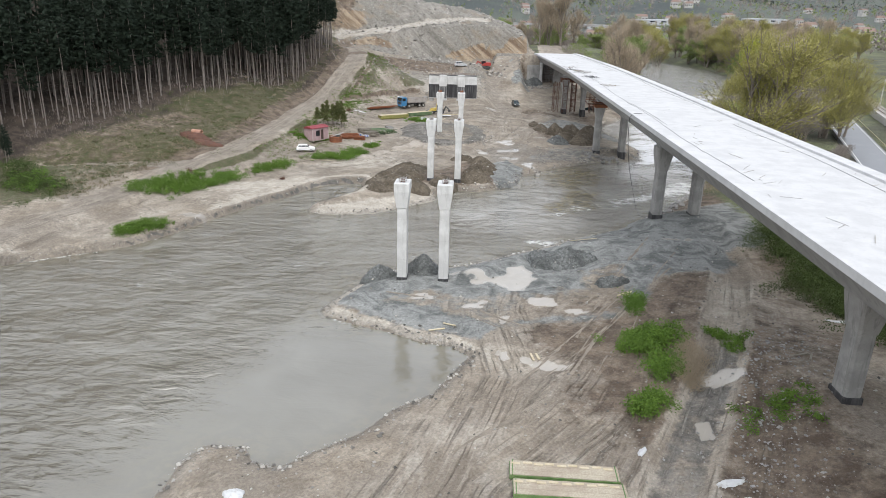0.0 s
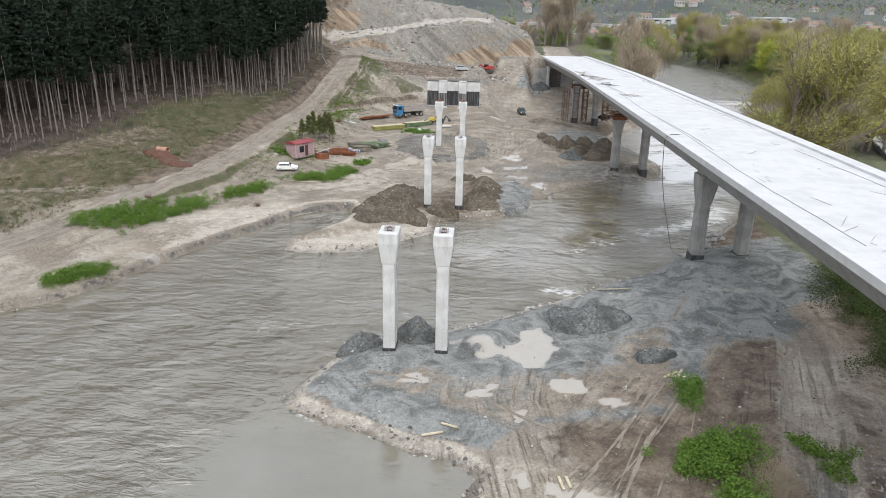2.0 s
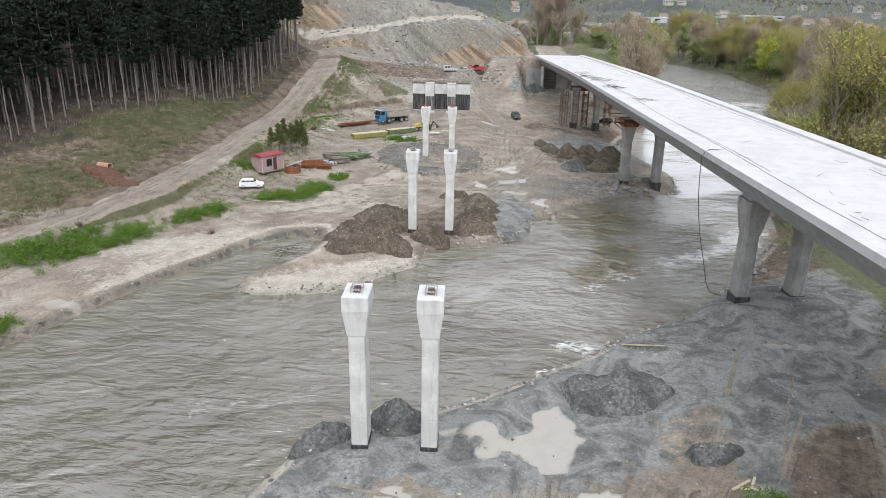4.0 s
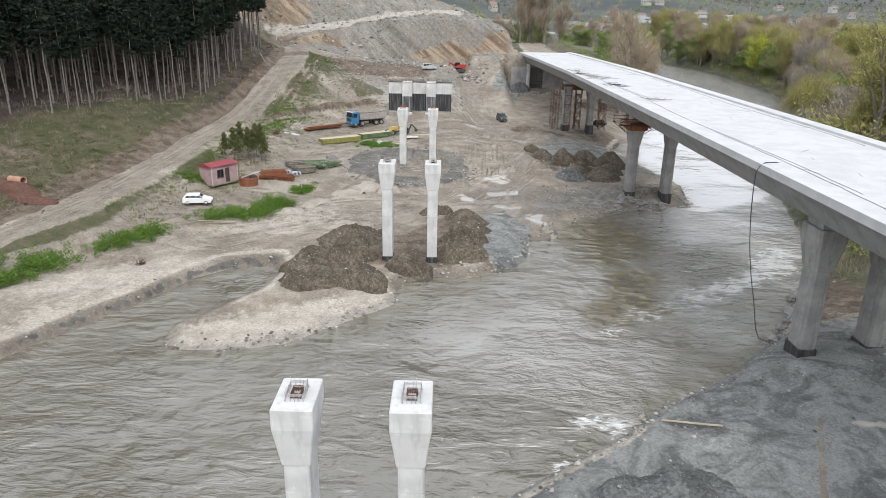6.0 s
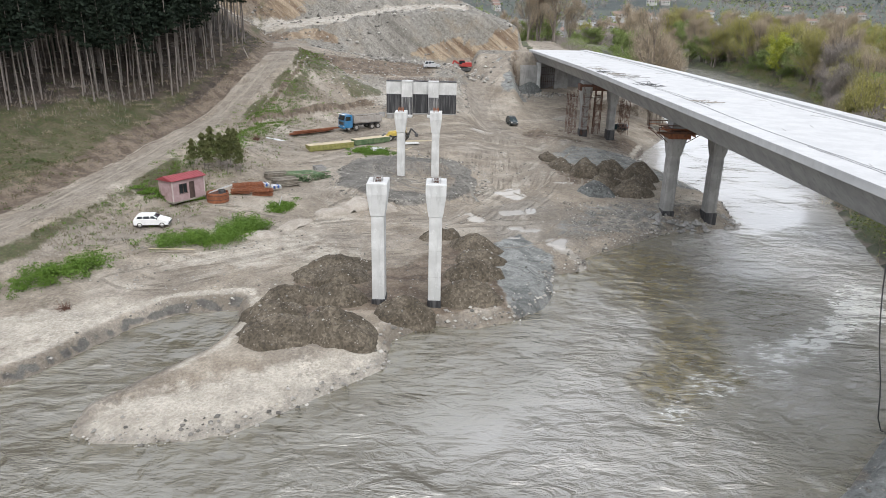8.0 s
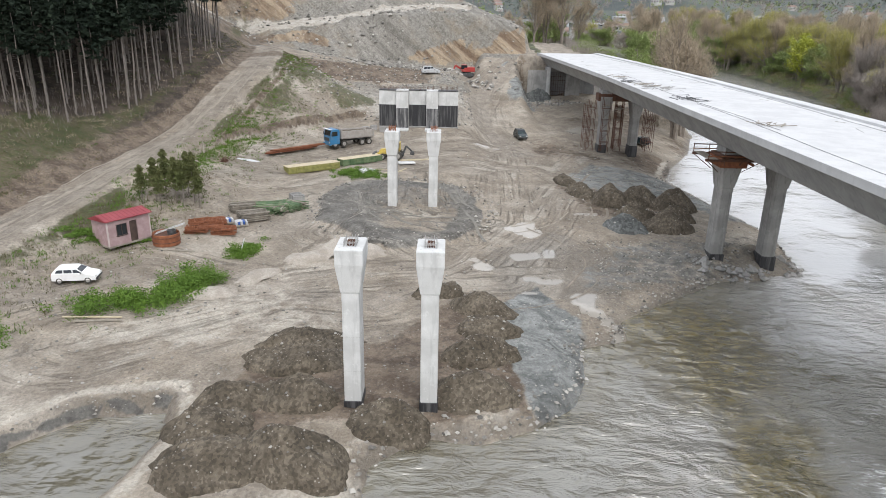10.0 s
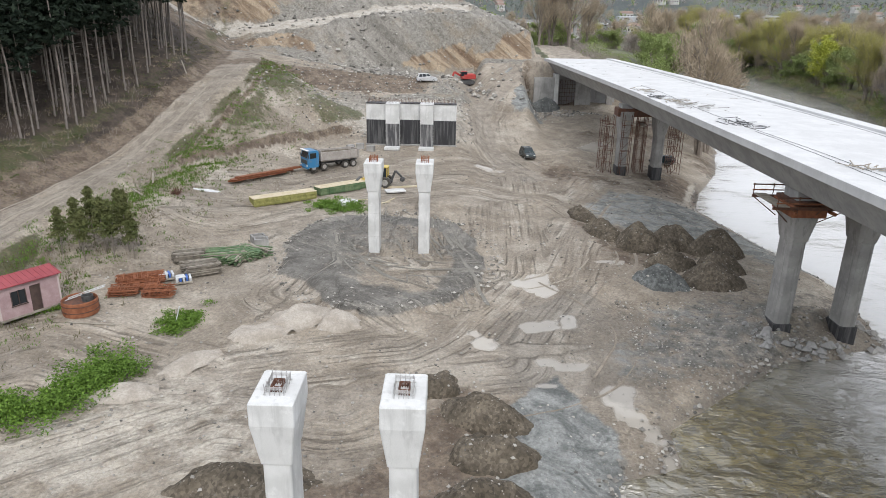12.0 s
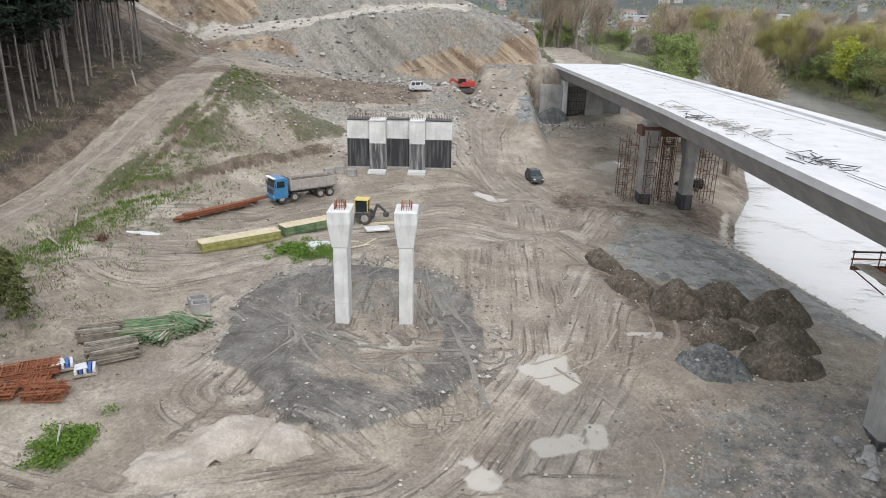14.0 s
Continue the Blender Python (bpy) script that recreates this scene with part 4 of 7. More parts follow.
for px, py, base, cage in ((-8.3, 74.0, 1.0, 0.12), (-3.5, 74.0, 1.0, 0.12), (-8.5, 121.0, 1.7, 0.15), (-3.6, 121.0, 1.7, 0.15), (-9.5, 163.6, 2.5, 0.55), (-4.5, 163.8, 2.5, 0.55)):
    free_pier(px, py, base, 12.2, cage, "pale flared concrete bridge column with rebar sticking out of its top")


def carrying_pier(x, y, base, label):
    t = thing("bridge_pier", label, "pier", pose(x, y, 0, 0, 0, 0), "piers under the finished bridge")
    part("column", column((0.68, 1.0), (1.1, 1.5), base + 0.5, 12.7, 0.2, False, 3.4), M_OLD, t)
    part("plinth", Shape().box((0, 0, base - 0.5), (1.5, 2.2, 2.0), 0, 0.05), M_TAR, t, "black bitumen-coated foot")
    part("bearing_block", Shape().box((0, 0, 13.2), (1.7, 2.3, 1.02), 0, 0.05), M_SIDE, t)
    return t


PIERS = [(28.0, 46.0, 3.75), (33.6, 46.4, 3.75), (26.5, 98.4, 2.3), (32.1, 98.9, 2.4), (25.8, 150.6, 1.7), (31.4, 150.8, 1.5), (24.1, 201.6, 3.9), (29.5, 201.4, 3.9)]
for px, py, base in PIERS:
    carrying_pier(px, py, base, "grey weathered concrete column with a flared head under the deck")

deck = thing("bridge_deck", "long bright new concrete bridge deck on twin columns", "bridge")
ys = np.concatenate([np.arange(-40, 258, 6.0), [258.5]])


def sweep(profile, ys):
    """A profile of (across, height) swept along the deck's curve."""
    s = Shape()
    s.loft([[(deck_mid(y) + u, y, z) for u, z in profile] for y in ys])
    return s


Z = DECK_Z
part("slab", sweep([(-HALF, Z - 0.55), (HALF, Z - 0.55), (HALF, Z - 0.02), (0, Z + 0.0), (-HALF, Z - 0.02)], ys), M_DECK, deck, "bright bare concrete road slab")
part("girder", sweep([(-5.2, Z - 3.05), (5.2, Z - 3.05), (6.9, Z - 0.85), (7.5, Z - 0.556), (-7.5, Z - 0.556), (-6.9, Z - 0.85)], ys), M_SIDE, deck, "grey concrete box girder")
part("kerb", sweep([(HALF - 1.55, Z - 0.1), (HALF + 0.02, Z - 0.1), (HALF + 0.02, Z + 0.22), (HALF - 1.5, Z + 0.22)], ys), M_DECK, deck, "raised concrete kerb strip")
part("kerb", sweep([(-HALF - 0.02, Z - 0.1), (-HALF + 1.3, Z - 0.1), (-HALF + 1.3, Z + 0.03), (-HALF - 0.02, Z + 0.05)], ys), M_DECK, deck)


# ---- abutments, scaffold and brackets ----
def unfinished_abutment():
    t = thing("bridge_abutment", "pale concrete abutment wall with black bitumen-coated foot and rebar top", "abutment", pose(0, 206, 0))
    base, split, top = 5.2, 9.9, 12.4
    for a, b, front, name in ((-15.4, -12.3, 0.0, "wall_panel"), (-12.3, -10.1, -0.75, "buttress"), (-10.1, -6.9, 0.45, "wall_panel"), (-6.9, -4.8, -0.75, "buttress"), (-4.8, -1.2, 0.0, "wall_panel")):
        mid, w = (a + b) / 2, b - a
        part(name, Shape().box((mid, front / 2 + 1.0, (base + top) / 2), (w - 0.01, 2.0 - front, top - base), 0, 0.03), M_PIER, t)
        low = split - (0.5 if name == "buttress" else 0)
        part("tar_coat", Shape().box((mid, front - 0.004, (base + low) / 2), (w - 0.03, 0.03, low - base)), M_TAR if name == "wall_panel" else M_TARSTREAK, t, "streaky black bitumen coat")
        part("capping", Shape().box((mid, front / 2 + 1.0 - 0.05, top + 0.06), (w - 0.02, 2.1 - front, 0.12)), M_TAR if name == "wall_panel" else M_PIER, t)
        bars = Shape()
        for k in range(int(w / 0.22)):
            px = a + 0.12 + k * 0.22
            for py in (0.5, 1.7):
                bars.tube((px, py, top), (px + rng.uniform(-.05, .05), py, top + rng.uniform(0.55, 0.9)), 0.018, 0.018, 4)
        tagged(part("rebar_row", bars, M_DARKRUST, t, "row of rusty starter bars"), kind="stuff")
    for a, b in ((-15.5, -12.35), (-10.05, -6.95), (-4.75, -1.1)):
        part("footing", Shape().box(((a + b) / 2, 0.1, 5.6), (b - a, 0.5, 0.95), 0, 0.03), M_OLD, t, "grey concrete footing strip")
    for mid in (-11.2, -5.85):
        part("foot_slab", Shape().box((mid, -1.7, 5.72), (2.4, 2.0, 0.35), 0, 0.03), M_PIER, t, "pale concrete foot slab")
    return t


M_TARSTREAK = bitumen_material("thin_streaked_bitumen", (0.055, 0.055, 0.058), (0.32, 0.315, 0.31), 0.75)
unfinished_abutment()


def finished_abutment():
    t = thing("bridge_abutment", "grey concrete abutment with a dark recess below the deck end", "abutment", pose(0, 255, 0))
    part("wing_wall", Shape().box((18.6, -1.2, 9.2), (4.6, 0.8, 7.4), 0, 0.04), M_OLD, t)
    part("column", Shape().box((21.3, -1.3, 9.4), (0.9, 1.3, 8.4), 0, 0.05), M_PIER, t)
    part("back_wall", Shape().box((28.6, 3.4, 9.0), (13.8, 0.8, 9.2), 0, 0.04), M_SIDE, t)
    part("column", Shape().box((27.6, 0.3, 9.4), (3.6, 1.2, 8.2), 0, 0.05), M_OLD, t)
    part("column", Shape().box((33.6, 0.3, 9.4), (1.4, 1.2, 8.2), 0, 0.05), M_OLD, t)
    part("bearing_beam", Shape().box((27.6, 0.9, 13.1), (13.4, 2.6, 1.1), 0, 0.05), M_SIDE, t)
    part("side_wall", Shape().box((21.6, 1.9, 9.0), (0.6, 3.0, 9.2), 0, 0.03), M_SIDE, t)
    frame_s = Shape()
    for k in range(7):
        frame_s.tube((22.3 + k * 0.55, -0.2, 5.4), (22.3 + k * 0.55, -0.2, 12.2), 0.03, 0.03, 4)
    for z in np.arange(6, 12.3, 0.9):
        frame_s.tube((22.2, -0.2, z), (25.8, -0.2, z), 0.03, 0.03, 4)
    tagged(part("shoring_frame", frame_s, M_DARKRUST, t, "rusty shoring poles"), kind="stuff")
    return t


finished_abutment()


def scaffold_tower(x, y, base, top, w, d):
    t = thing("scaffold_tower", "rusty tubular scaffold tower beside a bridge column", "scaffold", pose(x, y, 0), "scaffold towers")
    for cx in (-w / 2, w / 2):
        for cy in (-d / 2, d / 2):
            part("standard", Shape().tube((cx, cy, base), (cx + rng.uniform(-.06, .06), cy, top + rng.uniform(0, .8)), 0.045, 0.045, 5), M_DARKRUST, t)
    for z in np.arange(base + 1.6, top, 1.9):
        for a, b in (((-w / 2, -d / 2), (w / 2, -d / 2)), ((w / 2, -d / 2), (w / 2, d / 2)), ((w / 2, d / 2), (-w / 2, d / 2)), ((-w / 2, d / 2), (-w / 2, -d / 2))):
            part("ledger", Shape().tube((*a, z), (*b, z + rng.uniform(-.05, .05)), 0.035, 0.035, 5), M_DARKRUST, t)
        part("brace", Shape().tube((-w / 2, -d / 2, z - 1.5), (w / 2, -d / 2, z), 0.03, 0.03, 5), M_DARKRUST, t)
    rungs = Shape()
    for z in np.arange(base + 0.2, top - 0.6, 0.35):
        rungs.tube((-w / 2, d / 2, z), (-w / 2 + 0.55, d / 2, z), 0.022, 0.022, 4)
    tagged(part("ladder_rungs", rungs, M_DARKRUST, t), kind="stuff")
    part("platform", Shape().box((0, 0, top - 0.9), (w * 0.9, d * 0.9, 0.06)), M_WOODGREY, t, "grey plank platform")
    return t


M_WOODGREY = worn("weathered_grey_wood", (0.24, 0.21, 0.17), (0.34, 0.31, 0.26), 2, 0.9)
M_WOODPALE = worn("pale_new_wood", (0.50, 0.42, 0.28), (0.60, 0.53, 0.40), 1.6, 0.85)
for sx, sy in ((21.6, 199.8), (21.5, 202.8), (26.3, 199.6), (27.0, 202.9), (26.6, 201.2), (31.9, 200.0), (32.2, 203.0), (24.0, 198.9)):
    scaffold_tower(sx, sy, 3.6, rng.uniform(10.8, 12.8), rng.uniform(1.1, 1.5), rng.uniform(1.0, 1.3))
beam = solid("cross_beam", Shape().box((26.8, 201.5, 12.55), (8.2, 2.6, 1.2), 0, 0.05), M_DARKRUST, "dark rusty steel formwork of a cross beam on columns", "formwork")


def head_bracket(x, y, z):
    t = thing("bracket_platform", "rusty steel bracket platform clamped round a column head", "platform", pose(x, y, z))
    part("clamp", Shape().box((0, 0, 0), (2.7, 3.5, 0.9), 0, 0.04), M_RUST, t)
    part("clamp", Shape().box((0, 0, 0.62), (2.45, 3.2, 0.3), 0, 0.04), M_DARKRUST, t)
    for s in (-1, 1):
        part("beam", Shape().bar((-3.0, s * 1.9, 0.35), (3.4, s * 1.9, 0.35), 0.16, 0.24), M_DARKRUST, t)
        part("beam", Shape().bar((s * 1.5, -2.6, 0.1), (s * 1.5, 2.6, 0.1), 0.16, 0.24), M_RUST, t)
        part("rail", Shape().bar((-2.9, s * 2.2, 1.25), (2.6, s * 2.2, 1.25), 0.08, 0.1), M_DARKRUST, t)
        part("rail", Shape().bar((-2.9, s * 2.2, 0.8), (2.6, s * 2.2, 0.8), 0.07, 0.09), M_RUST, t)
        for k in (-2.8, -1.2, 0.6, 2.4):
            part("post", Shape().tube((k, s * 2.2, 0.3), (k, s * 2.2, 1.35), 0.04, 0.04, 5), M_DARKRUST, t)
            part("strut", Shape().bar((k * 0.45, s * 1.0, -1.0), (k, s * 2.1, 0.25), 0.07, 0.07), M_DARKRUST, t)
    part("walkway", Shape().box((-2.3, 0, 0.5), (1.0, 4.2, 0.07)), M_WOODGREY, t, "grey plank walkway")
    return t


head_bracket(25.8, 150.6, 12.0)
solid("tie_beam", Shape().bar((27.3, 150.7, 12.15), (30.2, 150.8, 12.15), 0.5, 0.5), M_DARKRUST, "rusty steel beam between two bridge column heads", "steel beam")


# ---- trees ----
def pine(seed, h):
    r = random.Random(seed)
    trunk, crown = Shape(), Shape()
    pts = [Vector((0, 0, -0.6))]
    lean = Vector((r.uniform(-.03, .03), r.uniform(-.03, .03), 0))
    for i in range(1, 8):
        pts.append(Vector((lean.x * i * h / 7 + r.uniform(-.08, .08), lean.y * i * h / 7 + r.uniform(-.08, .08), h * i / 7)))
    for i in range(7):
        trunk.tube(pts[i], pts[i + 1], 0.145 * (1 - i / 8.5), 0.145 * (1 - (i + 1) / 8.5), 6, False)
    low = h * r.uniform(0.46, 0.58)
    for i in range(14):
        z = r.uniform(0.18 * h, low)
        a = r.uniform(0, 6.28)
        p = Vector((lean.x * z, lean.y * z, z))
        trunk.tube(p, p + Vector((math.cos(a), math.sin(a), r.uniform(-.3, .2))) * r.uniform(0.4, 1.3), 0.03, 0.01, 3, False)
    z = low
    while z < h:
        k = (z - low) / (h - low)
        reach = (2.25 * (1 - k) ** 0.65 + 0.25) * (0.75 if k < 0.12 else 1.0)
        for j in range(r.randint(4, 6)):
            a, l = r.uniform(0, 6.28), reach * r.uniform(0.6, 1.1)
            d = Vector((math.cos(a), math.sin(a), r.uniform(-0.1, 0.35)))
            root = Vector((lean.x * z, lean.y * z, z))
            for q in range(max(2, int(l * 2.6))):
                c = root + d * l * ((q + 1) / max(2, int(l * 2.6))) + Vector((r.gauss(0, .12), r.gauss(0, .12), r.gauss(0, .1)))
                for _ in range(2):
                    u = Vector((r.gauss(0, 1), r.gauss(0, 1), r.gauss(0, .6))).normalized() * r.uniform(0.3, 0.52)
                    v = u.cross(Vector((r.gauss(0, 1), r.gauss(0, 1), r.gauss(0, 1)))).normalized() * r.uniform(0.12, 0.24)
                    crown.add([c - u, c + v, c + u, c - v], [(0, 1, 2, 3)])
        z += r.uniform(0.32, 0.5)
    return trunk.data("trunk", M_PINEBARK, True), crown.data("crown", M_NEEDLE)


def plant_tree(trunk, crown, x, y, size, name, label, group, turn=None, mat_tag="tree"):
    t = thing(name, label, mat_tag, pose(x, y, ground_at(x, y) - 0.05, 0, 0, rng.uniform(0, 360) if turn is None else turn) @ Matrix.Diagonal((size, size, size * rng.uniform(0.92, 1.08), 1)), group)
    part("trunk", trunk, None, t)
    part("crown", crown, None, t)
    return t


PINES = [pine(s, h) for s, h in ((1, 17.5), (2, 19), (3, 16), (4, 18.2), (5, 20), (6, 17))]
EDGE_Y, EDGE_D = [40, 95, 123, 131, 147, 165, 185, 240], [36, 33, 28, 24, 17, 8.5, 3.6, 3.4]


def forest_spots(near, deep, gap, lo, hi, seed, most):
    r, spots = random.Random(seed), []
    for _ in range(most * 40):
        y = r.uniform(lo, hi)
        d = float(np.interp(y, EDGE_Y, EDGE_D)) + near + r.random() ** 1.3 * deep
        x = float(road_line(y)) - 3.2 - d
        if x > 2.4 - 0.462 * (y - 111):
            continue
        if all((x - a) ** 2 + (y - b) ** 2 > gap * gap for a, b in spots):
            spots.append((x, y))
        if len(spots) >= most:
            break
    return spots


for i, (x, y) in enumerate(forest_spots(0, 13, 1.45, 84, 222, 5, 300)):
    tr, cr = PINES[i % 6]
    plant_tree(tr, cr, x, y, rng.uniform(0.85, 1.15), "pine_tree", "tall slender pine with a bare pale trunk in a dense stand", "pine forest")
wood = Shape()
for x, y in forest_spots(11, 80, 2.2, 40, 262, 9, 1100):
    z, h = ground_at(x, y), rng.uniform(15, 20)
    wood.tube((x, y, z - 0.5), (x, y, z + h * 0.9), 0.17, 0.06, 4, False)
    for _ in range(46):
        k = rng.random()
        a, l = rng.uniform(0, 6.28), (2.1 * (1 - k) ** 0.6 + 0.2) * rng.uniform(0.2, 1)
        c = Vector((x + math.cos(a) * l, y + math.sin(a) * l, z + h * (0.40 + 0.60 * k)))
        u = Vector((rng.gauss(0, 1), rng.gauss(0, 1), rng.gauss(0, .7))).normalized() * rng.uniform(0.5, 1.0)
        v = u.cross(Vector((rng.gauss(0, 1), rng.gauss(0, 1), rng.gauss(0, 1)))).normalized() * rng.uniform(0.3, 0.5)
        wood.add([c - u, c + v, c + u, c - v], [(0, 1, 2, 3)])
for x, y, k in ((-79.5, 110.0, 0.42), (-77.0, 106.5, 0.36), (-80.5, 107.0, 0.5), (-83.0, 112.0, 0.55), (-75.0, 103.0, 0.3), (-84.0, 106.0, 0.5)):
    plant_tree(*PINES[int(k * 100) % 6], x, y, k, "pine_tree", "small dark pine at the foot of the wooded slope", "pine forest")
solid("pine_wood", wood, M_NEEDLE, "dark pine wood covering the hillside", "forest", kind="stuff")


def broadleaf(seed, h, wide, leaf, count, size, sliver=False, stems=2, low=0.25, bark=None):
    """A branching tree; its crown is of many small leaves, or of thin twigs where it is bare."""
    r = random.Random(seed)
    limbs, crown, tips = Shape(), Shape(), []

    def grow(p, d, l, rad, level):
        q = p + d * l
        limbs.tube(p, q, rad, rad * 0.62, 5 if level < 2 else 3, False)
        if level >= 4 or rad < 0.025:
            tips.append((p, q))
            return
        if level >= 2:
            tips.append((p + d * l * 0.4, q))
        if level == 0:
            for _ in range(4):
                a = r.uniform(0, 6.28)
                e = (Vector((math.cos(a) * wide, math.sin(a) * wide, r.uniform(0.35, 1.0)))).normalized()
                grow(p + d * l * r.uniform(0.3, 0.85), e, l * r.uniform(0.5, 0.75), rad * 0.4, 2)
        for _ in range(3 if level < 3 else 2):
            e = (d + Vector((r.gauss(0, .42) * wide, r.gauss(0, .42) * wide, r.gauss(0.12, .25)))).normalized()
            grow(q - d * l * r.uniform(0, .3), e, l * r.uniform(0.6, 0.82), rad * 0.58, level + 1)

    for s in range(stems):
        a = r.uniform(0, 6.28)
        d = Vector((math.cos(a) * 0.18 * wide * (stems > 1), math.sin(a) * 0.18 * wide * (stems > 1), 1)).normalized()
        grow(Vector((math.cos(a) * 0.2 * stems, math.sin(a) * 0.2 * stems, -0.4)), d, h * r.uniform(0.27, 0.33), h * 0.017, 0)
    hz = max(q.z for _, q in tips)
    for _ in range(count):
        p, q = r.choice(tips)
        c = p.lerp(q, r.random()) + Vector((r.gauss(0, 1), r.gauss(0, 1), r.gauss(0, .8))) * h * 0.027
        if sliver and r.random() < sliver:
            d = ((q - p).normalized() + Vector((r.gauss(0, .6), r.gauss(0, .6), r.gauss(0.2, .45)))).normalized() * r.uniform(0.35, 1.1)
            w = d.cross(Vector((r.gauss(0, 1), r.gauss(0, 1), r.gauss(0, 1)))).normalized() * 0.04
            crown.add([c - w, c + w, c + d], [(0, 1, 2)])
        else:
            u = Vector((r.gauss(0, 1), r.gauss(0, 1), r.gauss(0, .7))).normalized() * size * r.uniform(0.6, 1.2)
            v = u.cross(Vector((r.gauss(0, 1), r.gauss(0, 1), r.gauss(0, 1)))).normalized() * size * r.uniform(0.3, 0.6)
            crown.add([c - u, c + v, c + u, c - v], [(0, 1, 2, 3)])
    k = h / hz
    for s in (limbs, crown):
        s.v = [(a * k, b * k, c * k) for a, b, c in s.v]
    return limbs.data("trunk", bark or M_BARK), crown.data("crown", leaf)


OLIVE = [broadleaf(21, 24, 0.62, M_LEAFOLIVE, 28000, 0.15, 0.35, stems=5), broadleaf(22, 24, 0.66, M_LEAFOLIVE, 24000, 0.15, 0.35, stems=4)]
GREEN = [broadleaf(31, 13, 1.25, M_LEAFGREEN, 8000, 0.3, stems=3), broadleaf(32, 15, 0.9, M_LEAFGREEN, 8000, 0.3, stems=2), broadleaf(33, 16, 0.7, M_LEAFGREEN, 8000, 0.28, stems=3)]
LIME = [broadleaf(41, 17, 0.5, M_LEAFLIME, 8000, 0.28, stems=2)]
BROWN = [broadleaf(51, 24, 0.42, M_TWIGBROWN, 12000, 0.13, 0.75, 2), broadleaf(52, 21, 0.46, M_TWIGBROWN, 10000, 0.13, 0.75, 2)]
GREY = [broadleaf(61, 16, 1.0, M_TWIGGREY, 11000, 0.09, 0.65, 3), broadleaf(62, 13, 1.1, M_TWIGGREY, 9000, 0.09, 0.65, 3), broadleaf(63, 18, 0.85, M_TWIGGREY, 11000, 0.09, 0.65, 2)]
KINDS = {"olive": (OLIVE, "tree just breaking into olive-yellow spring leaf"), "green": (GREEN, "bushy riverside tree in fresh green leaf"), "lime": (LIME, "upright tree in bright lime-green leaf"), "brown": (BROWN, "tall bare poplar with fine brown twigs"), "grey": (GREY, "bare grey-twigged tree in riverside thicket")}


def grow_tree(kind, x, y, size=1.0):
    variants, label = KINDS[kind]
    tr, cr = variants[rng.randrange(len(variants))]
    return plant_tree(tr, cr, x, y, size, "tree", label, "riverside trees")


# single trees by the river
for kind, x, y, s in (("olive", 51.8, 132, 1.2), ("olive", 55.5, 138, 0.7), ("olive", 48.2, 137, 0.6), ("grey", 60.0, 141, 0.6), ("grey", 62, 122, 0.4), ("grey", 58, 116, 0.36), ("grey", 55, 119, 0.34),
                      ("brown", 45, 226, 1.22), ("brown", 48.5, 232, 0.95), ("brown", 36, 330, 1.05), ("brown", 31, 338, 0.9), ("brown", 26, 332, 0.9), ("brown", 42, 336, 0.8), ("green", 52, 292, 0.7), ("green", 60, 310, 0.9), ("green", 68, 325, 0.9), ("green", 72, 345, 1.0), ("olive", 80, 372, 0.7), ("lime", 133, 352, 1.05), ("lime", 140, 372, 0.7),
                      ("green", 121, 296, 0.5), ("grey", 114, 276, 0.7), ("grey", 106, 258, 0.7), ("grey", 95, 234, 0.6), ("grey", 87, 221, 0.6), ("grey", 80, 210, 0.6), ("green", 84, 214, 0.35)):
    grow_tree(kind, x, y, s)
r2 = random.Random(12)
EAST = [(50, 150), (64, 190), (90, 232), (107, 268), (119, 298), (127, 344), (134, 390), (139, 438), (128, 472)]
row = 0
while row < 150:
    i = r2.randrange(len(EAST) - 1)
    t = r2.random()
    (ax, ay), (bx, by) = EAST[i], EAST[i + 1]
    off = 4 + abs(r2.gauss(0, 1)) * 13
    x, y = ax + (bx - ax) * t + off, ay + (by - ay) * t + r2.uniform(-3, 3) - off * 0.25
    road_x = 82 + (y - 130) * 0.40
    if x > road_x - 6 or y < 160:
        row += 0.2
        continue
    grow_tree(r2.choice(["grey", "grey", "grey", "brown", "grey", "green", "grey", "olive"] if y < 300 else ["green", "brown", "green", "grey", "brown", "olive", "green"]), x, y, r2.uniform(0.5, 0.85) if y < 250 else r2.uniform(0.65, 1.1))
    row += 1
for _ in range(60):
    x, y = r2.uniform(95, 250), r2.uniform(440, 620)
    grow_tree(r2.choice(["green", "brown", "grey", "brown", "olive"]), x, y, r2.uniform(0.7, 1.15))
for _ in range(34):
    x, y = r2.uniform(10, 92), r2.uniform(345, 520)
    grow_tree(r2.choice(["green", "brown", "grey", "brown"]), x, y, r2.uniform(0.6, 1.0))
for _ in range(62):
    y = r2.uniform(120, 420)
    x = 118 + (y - 130) * 0.42 + abs(r2.gauss(0, 1)) * 40
    grow_tree(r2.choice(["grey", "grey", "brown", "grey", "green"]), x, y, r2.uniform(0.45, 0.8))

# young pines beside the hut
YOUNG = []
for s in (71, 72):
    r = random.Random(s)
    tr, cr = Shape(), Shape()
    for i in range(4):
        tr.tube((0.03 * i, 0.02 * i, i * 1.15 - 0.2), (0.03 * (i + 1), 0.02 * (i + 1), (i + 1) * 1.15), 0.07 - 0.013 * i, 0.055 - 0.012 * i, 5, False)
    for _ in range(1100):
        k = r.random()
        a, l = r.uniform(0, 6.28), 1.2 * (1 - k * 0.72) * r.random() ** 0.6 * (0.75 + 0.35 * math.sin(k * 24))
        c = Vector((math.cos(a) * l, math.sin(a) * l, 2.2 + 3.0 * k - 0.12 * l))
        u = Vector((r.gauss(0, 1), r.gauss(0, 1), r.gauss(0.4, .7))).normalized() * r.uniform(0.12, 0.26)
